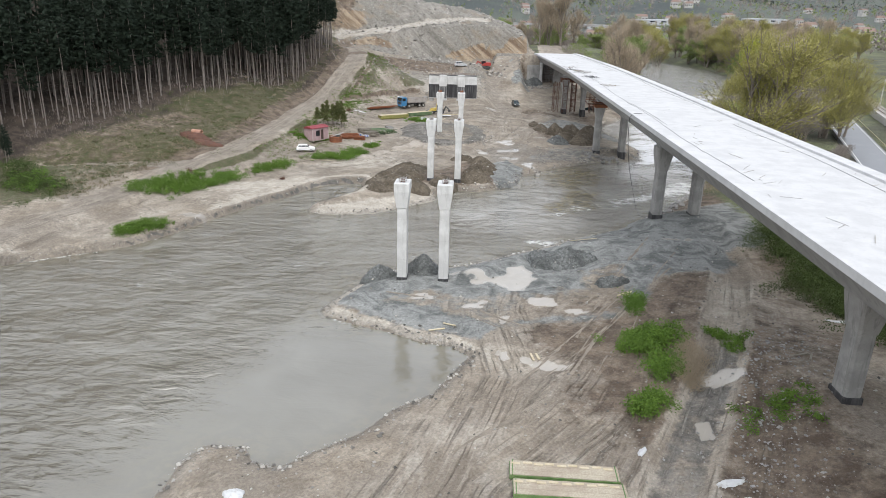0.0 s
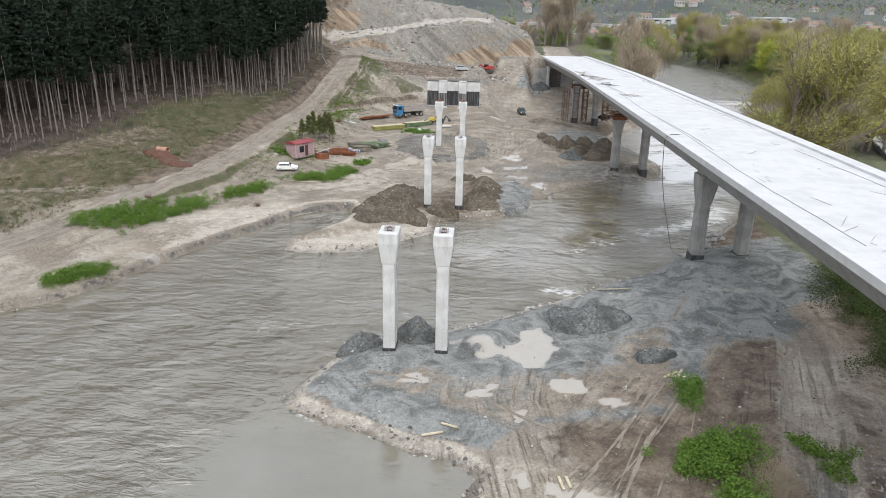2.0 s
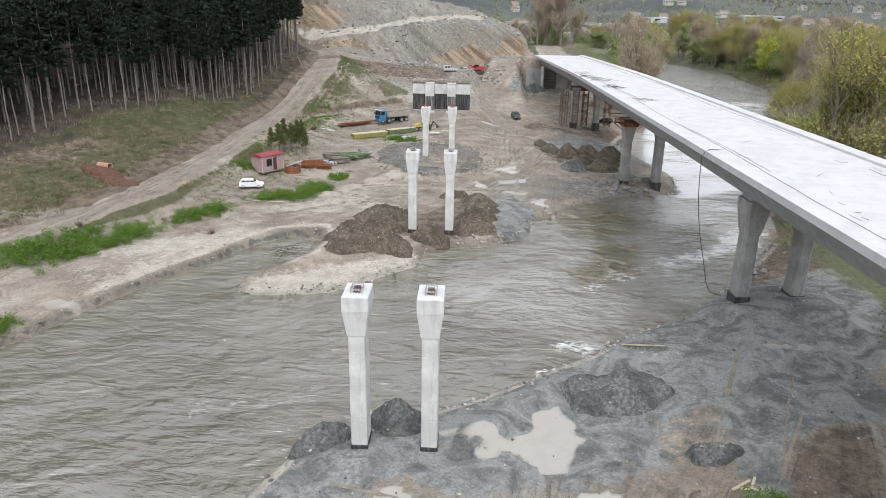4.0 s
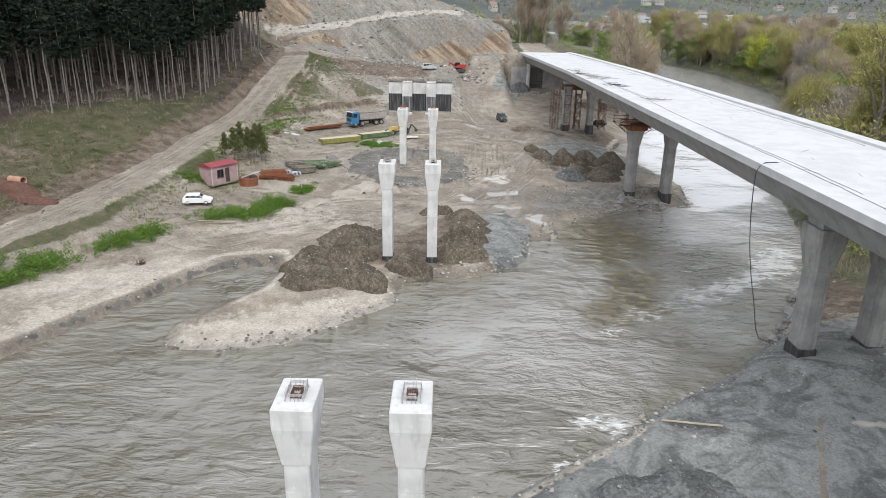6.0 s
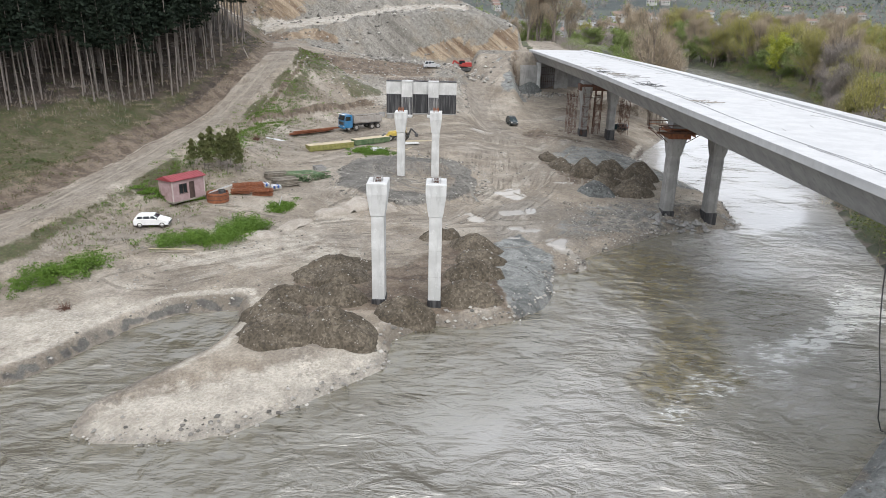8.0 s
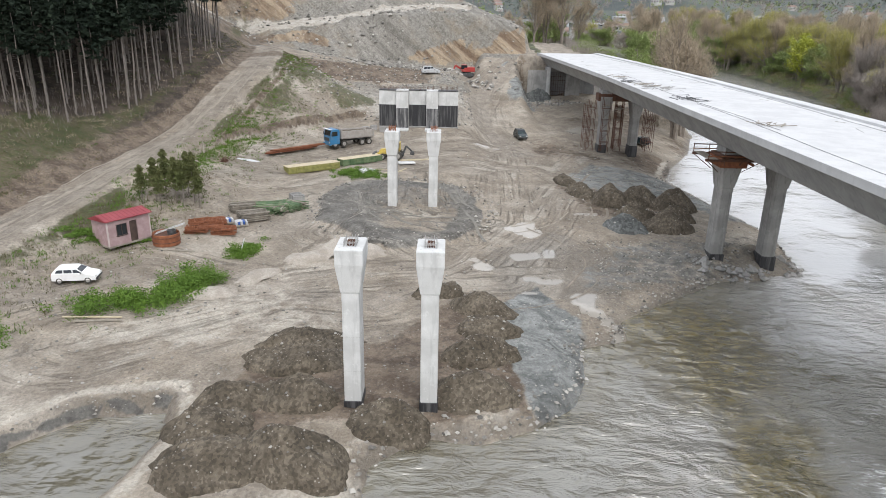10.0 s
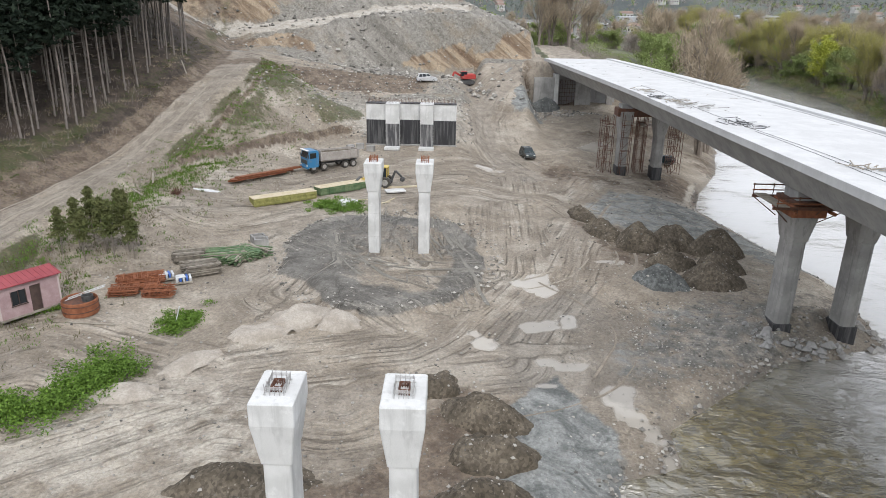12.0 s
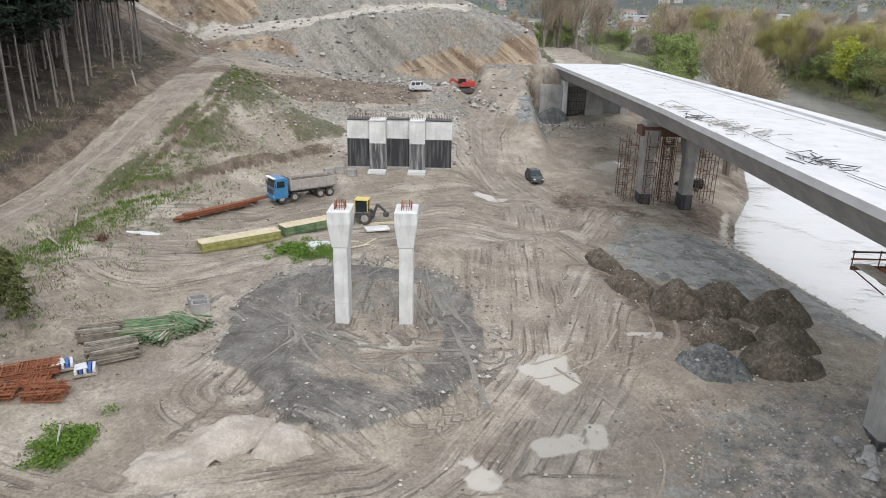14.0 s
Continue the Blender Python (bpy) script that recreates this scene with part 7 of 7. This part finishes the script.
    part("shaft", Shape().tube((0, 0, -0.5), (0, 0, 10.5), 0.2, 0.12, 8), M_POLE, t)
    part("cross_arm", Shape().bar((-0.9, 0, 9.8), (0.9, 0, 9.8), 0.1, 0.1), M_STEEL, t)

# ---- town and far hills ----
M_ROOFTILE = worn("orange_roof_tiles", (0.22, 0.15, 0.125), (0.28, 0.20, 0.165), 0.3, 0.9)
M_RENDER = worn("pale_house_render", (0.40, 0.39, 0.37), (0.52, 0.51, 0.49), 0.2, 0.9)
M_HALL = worn("white_hall_cladding", (0.40, 0.42, 0.45), (0.5, 0.51, 0.53), 0.1, 0.6)
r3 = random.Random(33)


def house(x, y, w, d, h, turn, hall):
    z = ground_at(x, y)
    t = thing("industrial_hall" if hall else "house", "long white industrial hall on the edge of town" if hall else "distant pale house with a tiled roof", "building", pose(x, y, z, 0, 0, turn), "town buildings")
    part("wall", Shape().box((0, 0, h / 2 - 1), (w, d, h + 2)), M_HALL if hall else M_RENDER, t)
    rise = 0.6 if hall else d * 0.3
    part("roof", Shape().loft([[(-w / 2 - 0.4, -d / 2 - 0.4, h), (w / 2 + 0.4, -d / 2 - 0.4, h), (w / 2 + 0.4, d / 2 + 0.4, h), (-w / 2 - 0.4, d / 2 + 0.4, h)], [(-w / 2 + 1, -0.1, h + rise), (w / 2 - 1, -0.1, h + rise), (w / 2 - 1, 0.1, h + rise), (-w / 2 + 1, 0.1, h + rise)]]), M_HALL if hall else M_ROOFTILE, t)
    for k in range(4):
        wx = -w / 2 + (k + 0.5) * w / 4
        part("window", Shape().box((wx, -d / 2 - 0.02, h * 0.55), (w / 9, 0.06, h * 0.28)), M_GLASS, t)
    return t


for _ in range(42):
    y = r3.uniform(800, 1350)
    x = r3.uniform(-60, 560) * y / 1000
    house(x, y, r3.uniform(9, 18), r3.uniform(8, 12), r3.uniform(5, 9), r3.uniform(-25, 25), False)
for x, y, w in ((170, 1010, 70), (250, 1060, 95), (330, 990, 60), (120, 930, 45), (420, 1100, 90), (70, 880, 40), (205, 900, 38), (36, 560, 16), (48, 575, 14)):
    house(x, y, w * 0.7, w * 0.22, 6, r3.uniform(-8, 8), w > 30)
via = thing("far_viaduct", "distant grey road viaduct across the valley", "viaduct")
part("deck", Shape().box((30, 640, 21.5), (150, 11, 1.8)), M_SIDE, via)
for k in range(6):
    part("pillar", Shape().box((-30 + k * 24, 640, 12), (2.2, 5, 18.5)), M_SIDE, via)


def far_woods(name, mat, count, seed, label, where):
    r, s = random.Random(seed), Shape()
    xs, ysw = [], []
    for _ in range(count):
        x, y = where(r)
        xs.append(x)
        ysw.append(y)
    zs = land(np.array(xs), np.array(ysw))
    for x, y, z in zip(xs, ysw, zs):
        h = r.uniform(5, 12)
        for _ in range(13):
            k = r.random()
            c = Vector((x + r.gauss(0, h * 0.2), y + r.gauss(0, h * 0.2), z + h * (0.1 + 0.85 * k)))
            u = Vector((r.gauss(0, 1), r.gauss(0, 1), r.gauss(0, 1))).normalized() * h * 0.14
            v = u.cross(Vector((r.gauss(0, 1), r.gauss(0, 1), r.gauss(0, 1)))).normalized() * h * 0.1
            s.add([c - u, c + v, c + u, c - v], [(0, 1, 2, 3)])
    solid(name, s, mat, label, "woods", kind="stuff")


def valley(r):
    y = r.uniform(520, 2300) ** 1.0
    return r.uniform(-0.35, 0.75) * y, y


def east_side(r):
    y = r.uniform(150, 900)
    return 125 + 0.42 * (y - 130) + r.random() ** 1.5 * 700, y


far_woods("far_green_woods", M_LEAFGREEN, 1500, 1, "distant green woods in the valley", valley)
far_woods("far_bare_woods", M_TWIGGREY, 2600, 2, "distant bare grey woods in the valley", valley)
# needles paler and greyer than the near pines', with distance haze in the colour
M_HAZEPINE = leaves("hazed_pine_needles", (0.05, 0.062, 0.05), (0.075, 0.088, 0.07), (0.06, 0.072, 0.058))
far_woods("far_pine_woods", M_HAZEPINE, 2600, 3, "distant dark pine woods on the hills", lambda r: (r.uniform(-0.35, 0.8) * 2000, r.uniform(1500, 2600)))
far_woods("scrub", M_TWIGGREY, 900, 4, "bare grey scrub beyond the road", east_side)
far_woods("green_scrub", M_LEAFGREEN, 700, 5, "green scrub beyond the road", east_side)

# ---- undergrowth ----
def thicket(name, label, mat, spots, each, high, size, seed, blade=False, rad=0.5, lean=0.35):
    """Leafy clumps, or upright blades, rooted on the ground at many spots."""
    r, s = random.Random(seed), Shape()
    xs, ysw = np.array([p[0] for p in spots]), np.array([p[1] for p in spots])
    zs = land(xs, ysw)
    for x, y, z in zip(xs, ysw, zs):
        if z < 0.15:
            continue
        hh = high * r.uniform(0.5, 1.2)
        for _ in range(each):
            c = Vector((x + r.gauss(0, rad), y + r.gauss(0, rad), z + (0 if blade else hh * r.random() ** 0.8)))
            if blade:
                d = Vector((r.gauss(0, lean), r.gauss(0, lean), 1)).normalized() * hh * r.uniform(0.6, 1.3)
                w = d.cross(Vector((r.gauss(0, 1), r.gauss(0, 1), 0))).normalized() * size
                s.add([c - w, c + w, c + d], [(0, 1, 2)])
            else:
                u = Vector((r.gauss(0, 1), r.gauss(0, 1), r.gauss(0, .7))).normalized() * size * r.uniform(0.6, 1.3)
                v = u.cross(Vector((r.gauss(0, 1), r.gauss(0, 1), r.gauss(0, 1)))).normalized() * size * 0.5
                s.add([c - u, c + v, c + u, c - v], [(0, 1, 2, 3)])
    solid(name, s, mat, label, "undergrowth", kind="stuff")


def along(line, wide, count, seed):
    r, out = random.Random(seed), []
    for _ in range(count):
        k = r.randrange(len(line) - 1)
        t = r.random()
        (ax, ay), (bx, by) = line[k], line[k + 1]
        out.append((ax + (bx - ax) * t + r.gauss(0, wide), ay + (by - ay) * t + r.gauss(0, wide)))
    return out


M_DRYGRASS = leaves("dry_grass", (0.105, 0.09, 0.046), (0.15, 0.125, 0.068), (0.075, 0.082, 0.03))
M_DARKBUSH = leaves("dark_bush_leaves", (0.045, 0.075, 0.02), (0.085, 0.12, 0.032), (0.055, 0.075, 0.025))
for i, (line, wide, count) in enumerate((([(-47.6, 84.6), (-44.0, 89.2)], 0.8, 110), ([(-53.6, 102), (-48.6, 108.5), (-43.4, 117.5)], 1.3, 320), ([(-41, 121), (-37, 127.5)], 1.0, 90), ([(-32.4, 132.6), (-27.4, 135), (-24.6, 141)], 1.0, 190), ([(-40, 144.6), (-33.2, 148)], 0.5, 60), ([(-23.8, 146.6), (-22.6, 148.4)], 0.7, 50), ([(14.8, 57.4), (18.2, 59.0)], 0.9, 130), ([(17.0, 54.6), (16.4, 52.2)], 0.7, 60), ([(14.6, 48.0), (13.4, 46.6)], 0.6, 46), ([(16.6, 64.6), (17.2, 68)], 0.5, 30), ([(-18, 179), (-13.5, 178)], 1.1, 70), ([(24, 55), (23, 60)], 0.6, 24), ([(20.6, 44), (25, 46)], 0.9, 24), ([(-66, 96), (-70, 101)], 1.3, 60))):
    thicket("weed_patch", "patch of fresh bright green weeds", M_BUSH, along(line, wide, count, 80 + i), 80, 1.15 if i not in (4, 5, 10, 11, 12) else 0.45, 0.11, 80 + i, False, 0.3)
thicket("bank_bush", "dark green bushes at the foot of the wooded slope", M_DARKBUSH, along([(-77, 105), (-70, 99), (-66, 95)], 1.9, 100, 107), 80, 1.4, 0.13, 107, False, 0.6)
thicket("bush_thicket", "dark green bushes under the bridge", M_DARKBUSH, along([(41, 36), (39.5, 58), (39.5, 74), (42, 92)], 2.2, 620, 101), 130, 1.3, 0.11, 101, False, 0.6)
thicket("bare_bush", "bare grey-brown bush among weeds", M_TWIGBROWN, along([(18.2, 50.4), (19.4, 56.0)], 0.8, 46, 104), 70, 1.2, 0.014, 104, True, 0.4, 0.8)
thicket("riverside_scrub", "bare brown scrub on the river bank", M_TWIGBROWN, along([(46, 118), (54, 140), (62, 170), (72, 195), (96, 235), (112, 270), (123, 300), (132, 350), (140, 400), (144, 436)], 3.0, 260, 102), 70, 2.4, 0.025, 102, True, 1.2, 0.6)
thicket("riverside_bushes", "mixed green bushes on the river bank", M_LEAFGREEN, along([(46, 122), (54, 146), (68, 188), (94, 232), (111, 268), (123, 300), (131, 350), (138, 395), (142, 440)], 2.5, 200, 103), 70, 3.0, 0.22, 103, False, 1.1)
thicket("riverside_bushes", "olive bushes on the river bank", M_LEAFOLIVE, along([(48, 124), (58, 152), (72, 192), (98, 238), (114, 274), (126, 312), (138, 380), (146, 430)], 3.0, 170, 105), 60, 3.0, 0.2, 105, False, 1.2)
thicket("roadside_scrub", "bare scrub beside the road behind the bridge", M_TWIGGREY, along([(36, 268), (38, 300), (42, 335)], 2.0, 90, 115), 70, 2.2, 0.03, 115, True, 0.9, 0.6)
thicket("roadside_bushes", "green bushes beside the road behind the bridge", M_LEAFGREEN, along([(38, 266), (40, 300), (44, 335)], 2.0, 70, 116), 60, 2.0, 0.2, 116, False, 0.9)
thicket("far_bank_bushes", "green bushes on the shore behind the bridge", M_LEAFGREEN, along([(46, 268), (58, 300), (74, 350), (88, 420)], 3.0, 120, 106), 60, 3.4, 0.24, 106, False, 1.3)
r4 = random.Random(55)
slope_spots = []
for _ in range(5200):
    y = r4.uniform(95, 232)
    x = float(road_line(y)) + (3.8 + abs(r4.gauss(0, 4.5)) if r4.random() < 0.55 and y > 128 else -3.6 - abs(r4.gauss(0, 9)))
    slope_spots.append((x, y))
thicket("slope_grass", "sparse dry and green grass tufts on the slope", M_DRYGRASS, slope_spots[:3600], 9, 0.32, 0.03, 110, True, 0.25)
thicket("slope_grass", "fresh green grass tufts on the slope", M_BUSH, [p for p in slope_spots[3600:] if p[0] > road_line(p[1])], 16, 0.3, 0.035, 111, True, 0.3)
thicket("verge_grass", "fresh green grass on the bank below the haul road", M_BUSH, along([(-38.4, 152), (-37.4, 164), (-36.6, 172), (-35.4, 181), (-33.8, 188)], 1.3, 620, 119) + along([(-35.6, 184), (-33.0, 192), (-31.4, 200)], 1.2, 160, 120), 16, 0.3, 0.035, 119, True, 0.3)
thicket("slope_brush", "low brown brush and brambles on the slope", M_TWIGBROWN, [p for p in slope_spots[:900] if p[0] < road_line(p[1]) - 5], 26, 0.5, 0.02, 117, True, 0.6, 0.9)
thicket("slope_brush", "low dark green brush on the slope", M_DARKBUSH, [p for p in slope_spots[900:1800] if p[0] < road_line(p[1]) - 5], 26, 0.45, 0.1, 118, False, 0.5)
thicket("verge_weeds", "low weeds along the dirt track", M_DARKBUSH, along([(-58, 118), (-52, 134), (-58, 150), (-66, 132), (-70, 116)], 4.0, 260, 112), 14, 0.35, 0.1, 112, False, 0.35)
thicket("fallen_twigs", "fallen branches and dry twigs below the pines", M_TWIGGREY, along([(-84, 118), (-74, 136), (-60, 160), (-53, 176), (-46, 196)], 3.0, 420, 113), 7, 0.9, 0.025, 113, True, 0.7)

# ---- stones ----
def stones(name, label, spots, lo, hi, seed, mat=None, sink=0.3, heights=None):
    r, s = random.Random(seed), Shape()
    zs = land(np.array([p[0] for p in spots]), np.array([p[1] for p in spots])) if heights is None else heights
    for (x, y), z in zip(spots, zs):
        if z < -0.25:
            continue
        k = lo + (hi - lo) * r.random() ** 4
        a = r.uniform(0, 6.28)
        co, si = math.cos(a), math.sin(a)
        pts = []
        for vx, vy, vz in ((1, 0, 0), (0.1, 0.8, 0.1), (-0.9, 0.1, 0), (0, -0.75, 0.1), (0.25, 0.2, 0.62), (-0.4, -0.15, 0.55), (0, 0, -0.5)):
            vx, vy, vz = vx * k * r.uniform(.7, 1.2), vy * k * r.uniform(.7, 1.2), vz * k * r.uniform(.7, 1.2)
            pts.append((x + vx * co - vy * si, y + vx * si + vy * co, z + vz + k * (0.5 - sink)))
        s.add(pts, [(0, 1, 4), (1, 5, 4), (1, 2, 5), (2, 3, 5), (3, 4, 5), (3, 0, 4), (1, 0, 6), (2, 1, 6), (3, 2, 6), (0, 3, 6)])
    solid(name, s, mat or M_STONE, label, "stones", kind="stuff")


stones("shore_stones", "pale stones along the muddy river edge", along(YARD_SHORE[4:30], 0.9, 2600, 201), 0.04, 0.3, 201)
stones("shore_stones", "pale stones along the gravel bar's edge", along(RIGHT_SHORE[3:36], 0.85, 2600, 202), 0.04, 0.28, 202)
stones("shore_stones", "pale stones below the river bank ledge", along(LEFT_SHORE[3:], 0.7, 600, 203), 0.04, 0.22, 203)
stones("pier_riprap", "rough grey boulders round bridge pier foot", along([(23, 149), (28, 147.6), (34, 148.4), (36.4, 151), (34, 153.4)], 0.8, 260, 204), 0.2, 0.75, 204, M_OLD)
r5 = random.Random(77)
yard_spots = [(r5.uniform(-40, 34), r5.uniform(122, 206)) for _ in range(9000)]
stones("yard_stones", "scattered small stones on the muddy yard", yard_spots, 0.03, 0.19, 205)
stones("bank_stones", "scattered stones on the muddy bank", [(r5.uniform(-14, 34), r5.uniform(34, 104)) for _ in range(3000)], 0.03, 0.2, 206)
stones("bank_rubble", "broken grey rubble beside the dirt lane", along([(19, 36), (21.5, 44), (25, 52), (29, 58)], 1.8, 1500, 218), 0.03, 0.2, 218, M_OLD)
stones("rubble", "pale rubble on the slope behind the abutment", [(r5.uniform(-34, 2), r5.uniform(208, 246)) for _ in range(2600)], 0.05, 0.4, 207)
stones("quarry_rubble", "grey blasted rock on the cut face", [(r5.uniform(-60, 17), r5.uniform(246, 300)) for _ in range(2200)], 0.06, 0.7, 208)
stones("pad_edge_stones", "stones round the edge of the gravel pad", [(-8.2 + (10.9 + r5.gauss(0, .5)) * math.cos(a), 163.3 + (13.4 + r5.gauss(0, .5)) * math.sin(a)) for a in [r5.uniform(0, 6.28) for _ in range(700)]], 0.05, 0.32, 209)
stones("ridge_boulders", "large pale boulders along the bench edge", along([(-26, 240), (-12, 244.5), (0, 246), (6, 240)], 1.0, 60, 210), 0.3, 1.1, 210)
stones("heap_stones", "small stones strewn over the gravel heaps", [p[:2] for p in HEAP_SPOTS], 0.03, 0.2, 211, None, 0.35, [p[2] for p in HEAP_SPOTS])
stones("shore_boulders", "dark boulders along the bank below the bridge pier", along([(11, 91.6), (14, 93.4)], 0.5, 14, 212) + along([(28, 105), (31.5, 109.5), (35, 115.5), (40, 122)], 0.8, 90, 213), 0.25, 0.9, 212, M_OLD, 0.3)
stones("heap_rocks", "broken grey rock on the muddy spit beside the river", [(13 + 20 * r5.random() ** 1.2, 141 + 14 * r5.random()) for _ in range(2600)], 0.03, 0.17, 214)
stones("toe_rubble", "pale rubble below the finished abutment", along([(15, 240), (18, 246), (24, 248), (34, 246)], 1.8, 700, 215), 0.06, 0.5, 215)


# ---- tyre tracks in the mud ----
def rut_material(name, a, b):
    n = Nodes(name)
    c = n.mix(n.ramp(n.noise(0.8, 5), 0.35, 0.65), a, b)
    c = n.mix(n.ramp(n.noise(9, 4), 0.45, 0.7, 0, 0.5), c, tuple(v * 0.55 for v in a))
    return n.done(c, 0.8, Specular_IOR_Level=0.4)


def on_sheet(x, y):
    """Height of the ground mesh itself."""
    i = np.clip(np.searchsorted(gx, x) - 1, 0, nx - 2)
    j = np.clip(np.searchsorted(gy, y) - 1, 0, ny - 2)
    u, v = (x - gx[i]) / (gx[i + 1] - gx[i]), (y - gy[j]) / (gy[j + 1] - gy[j])
    g = GZ
    return (g[j, i] * (1 - u) + g[j, i + 1] * u) * (1 - v) + (g[j + 1, i] * (1 - u) + g[j + 1, i + 1] * u) * v


GZ = gz.reshape(ny, nx)
M_RUTDARK = rut_material("dark_wet_tyre_ruts", (0.205, 0.175, 0.14), (0.285, 0.247, 0.2))
M_RUTPALE = rut_material("pale_smeared_mud", (0.29, 0.254, 0.207), (0.35, 0.31, 0.254))


def rounded(line, times=3):
    p = np.array(line, float)
    for _ in range(times):
        a, b = p[:-1] * 0.75 + p[1:] * 0.25, p[:-1] * 0.25 + p[1:] * 0.75
        p = np.concatenate([p[:1], np.stack([a, b], 1).reshape(-1, 2), p[-1:]])
    return p


def tyre_tracks(name, label, mat, lanes, count, sway, seed, gauge=1.9):
    r, s = random.Random(seed), Shape()
    for _ in range(count):
        ox, oy = r.gauss(0, sway), r.gauss(0, sway)
        line = [(x + ox + r.gauss(0, 0.5), y + oy + r.gauss(0, 0.5)) for x, y in r.choice(lanes)]
        if len(line) > 3 and r.random() < 0.6:
            k = r.randrange(len(line) - 2)
            line = line[k:k + 3]
        p = rounded(line)
        seg = np.hypot(*(p[1:] - p[:-1]).T)
        along_m = np.concatenate([[0], np.cumsum(seg)])
        m = max(4, int(along_m[-1] / 0.4))
        q = np.stack([np.interp(np.linspace(0, along_m[-1], m), along_m, p[:, k]) for k in (0, 1)], 1)
        d = np.gradient(q, axis=0)
        d /= np.hypot(d[:, 0], d[:, 1])[:, None] + 1e-9
        side = np.stack([d[:, 1], -d[:, 0]], 1)
        for off in (-gauge / 2, gauge / 2) if r.random() < 0.7 else (0.0,):
            wide, lift0, where = r.uniform(0.05, 0.17), r.uniform(0.0, 0.03), r.uniform(0, 900)
            run = np.linspace(0, along_m[-1], m)
            wear = fbm(run + where, run * 0 + where, 0.22, 4, 7) + 0.5 * fbm(run + where, run * 0, 1.3, 2, 9)
            half = wide * np.clip(0.75 + 2.2 * wear, 0, 1.3)
            cols = []
            for e, lift in ((-1, 0.008), (-0.6, 0.03), (0.6, 0.02), (1, 0.008)):
                xy = q + side * (off + e * half)[:, None]
                cols.append(np.concatenate([xy, (on_sheet(xy[:, 0], xy[:, 1]) + lift + lift0)[:, None]], 1))
            k = len(s.v)
            grid = np.stack(cols, 1)
            good = (grid[:, :, 2].min(1) > 0.45) & (half > 0.02)
            s.v.extend(tuple(v) for v in grid.reshape(-1, 3).tolist())
            for i in range(m - 1):
                if good[i] and good[i + 1]:
                    s.f.extend((k + i * 4 + c, k + i * 4 + c + 1, k + i * 4 + c + 5, k + i * 4 + c + 4) for c in range(3))
    solid(name, s, mat, label, "tyre tracks", kind="stuff")


SWEEPS = [[(-34, 168), (-22, 176), (-8, 184), (8, 186), (22, 180)], [(8, 200), (9, 180), (8, 164), (4, 150), (-4, 140), (-18, 136)], [(8, 164), (12, 152), (14, 144)], [(9, 182), (14, 190), (26, 198), (32, 206)], [(9, 184), (4, 194), (5, 204), (4, 214), (3, 228), (8, 246)],
          [(-30, 166), (-20, 172), (-6, 180), (7, 176), (9, 164)], [(20, 182), (12, 186), (4, 190), (-8, 190)], [(6, 158), (12, 160), (15, 166), (12, 176)], [(-28, 136), (-14, 138), (0, 142), (8, 150)], [(2, 138), (10, 142), (14, 150), (8, 158)], [(-34, 178), (-24, 184), (-10, 190), (6, 190)], [(4, 230), (0, 238), (-6, 247), (-18, 248), (-30, 244), (-38, 226)], [(5, 236), (9, 250), (16, 259)]]
PAD_SWEEPS = [[(-14, 152), (-12, 160), (-12, 170), (-9, 176)], [(-4, 151), (-5, 160), (-8, 168), (-8, 176)], [(-16, 166), (-10, 160), (0, 160)], [(-2, 152), (-8, 156), (-13, 165)], [(-15, 158), (-8, 165), (-1, 170)], [(0, 156), (-3, 165), (-4, 174)]]
BANK_SWEEPS = SPIT_LANES + [BANK_LANE, [(2, 36), (6, 48), (12, 58), (20, 70), (24, 82)], [(-4, 46), (4, 56), (8, 66), (14, 76), (22, 86)], [(6, 60), (-2, 66), (-9, 68)], [(14, 60), (20, 74), (27, 88)]]
HAUL = [[(float(a + o), float(b)) for a, b in HAUL_ROAD[1:10]] for o in (-0.2, 0.6, 1.4)]
tyre_tracks("tyre_tracks", "dark curving tyre ruts pressed into the muddy yard", M_RUTDARK, SWEEPS + YARD_LANES[:6], 16, 2.1, 301)
tyre_tracks("tyre_tracks", "pale smeared tyre marks across the muddy yard", M_RUTPALE, SWEEPS + YARD_LANES[:6], 4, 2.4, 302)
tyre_tracks("pad_tracks", "pale tyre marks criss-crossing the gravel pad", rut_material("grey_pad_marks", (0.17, 0.16, 0.138), (0.225, 0.21, 0.182)), PAD_SWEEPS, 9, 1.6, 303)
tyre_tracks("bank_tracks", "dark tyre ruts on the river bank", M_RUTDARK, BANK_SWEEPS, 7, 1.3, 304)
tyre_tracks("haul_road_tracks", "faint wheel tracks along the dirt haul road", M_RUTPALE, HAUL, 3, 0.4, 306)
tyre_tracks("haul_road_tracks", "dark wheel ruts along the dirt haul road", M_RUTDARK, HAUL, 4, 0.4, 307)
stones("face_boulders", "large pale blocks fallen down the quarry face", along([(-34, 262), (-24, 258), (-16, 256), (-24, 268), (-18, 262)], 2.2, 120, 216), 0.2, 1.0, 216)
stones("foot_boulders", "broken pale blocks along the quarry foot", along([(-30, 251), (-18, 248), (-8, 250), (4, 248), (6, 238)], 1.4, 160, 217), 0.12, 0.8, 217)
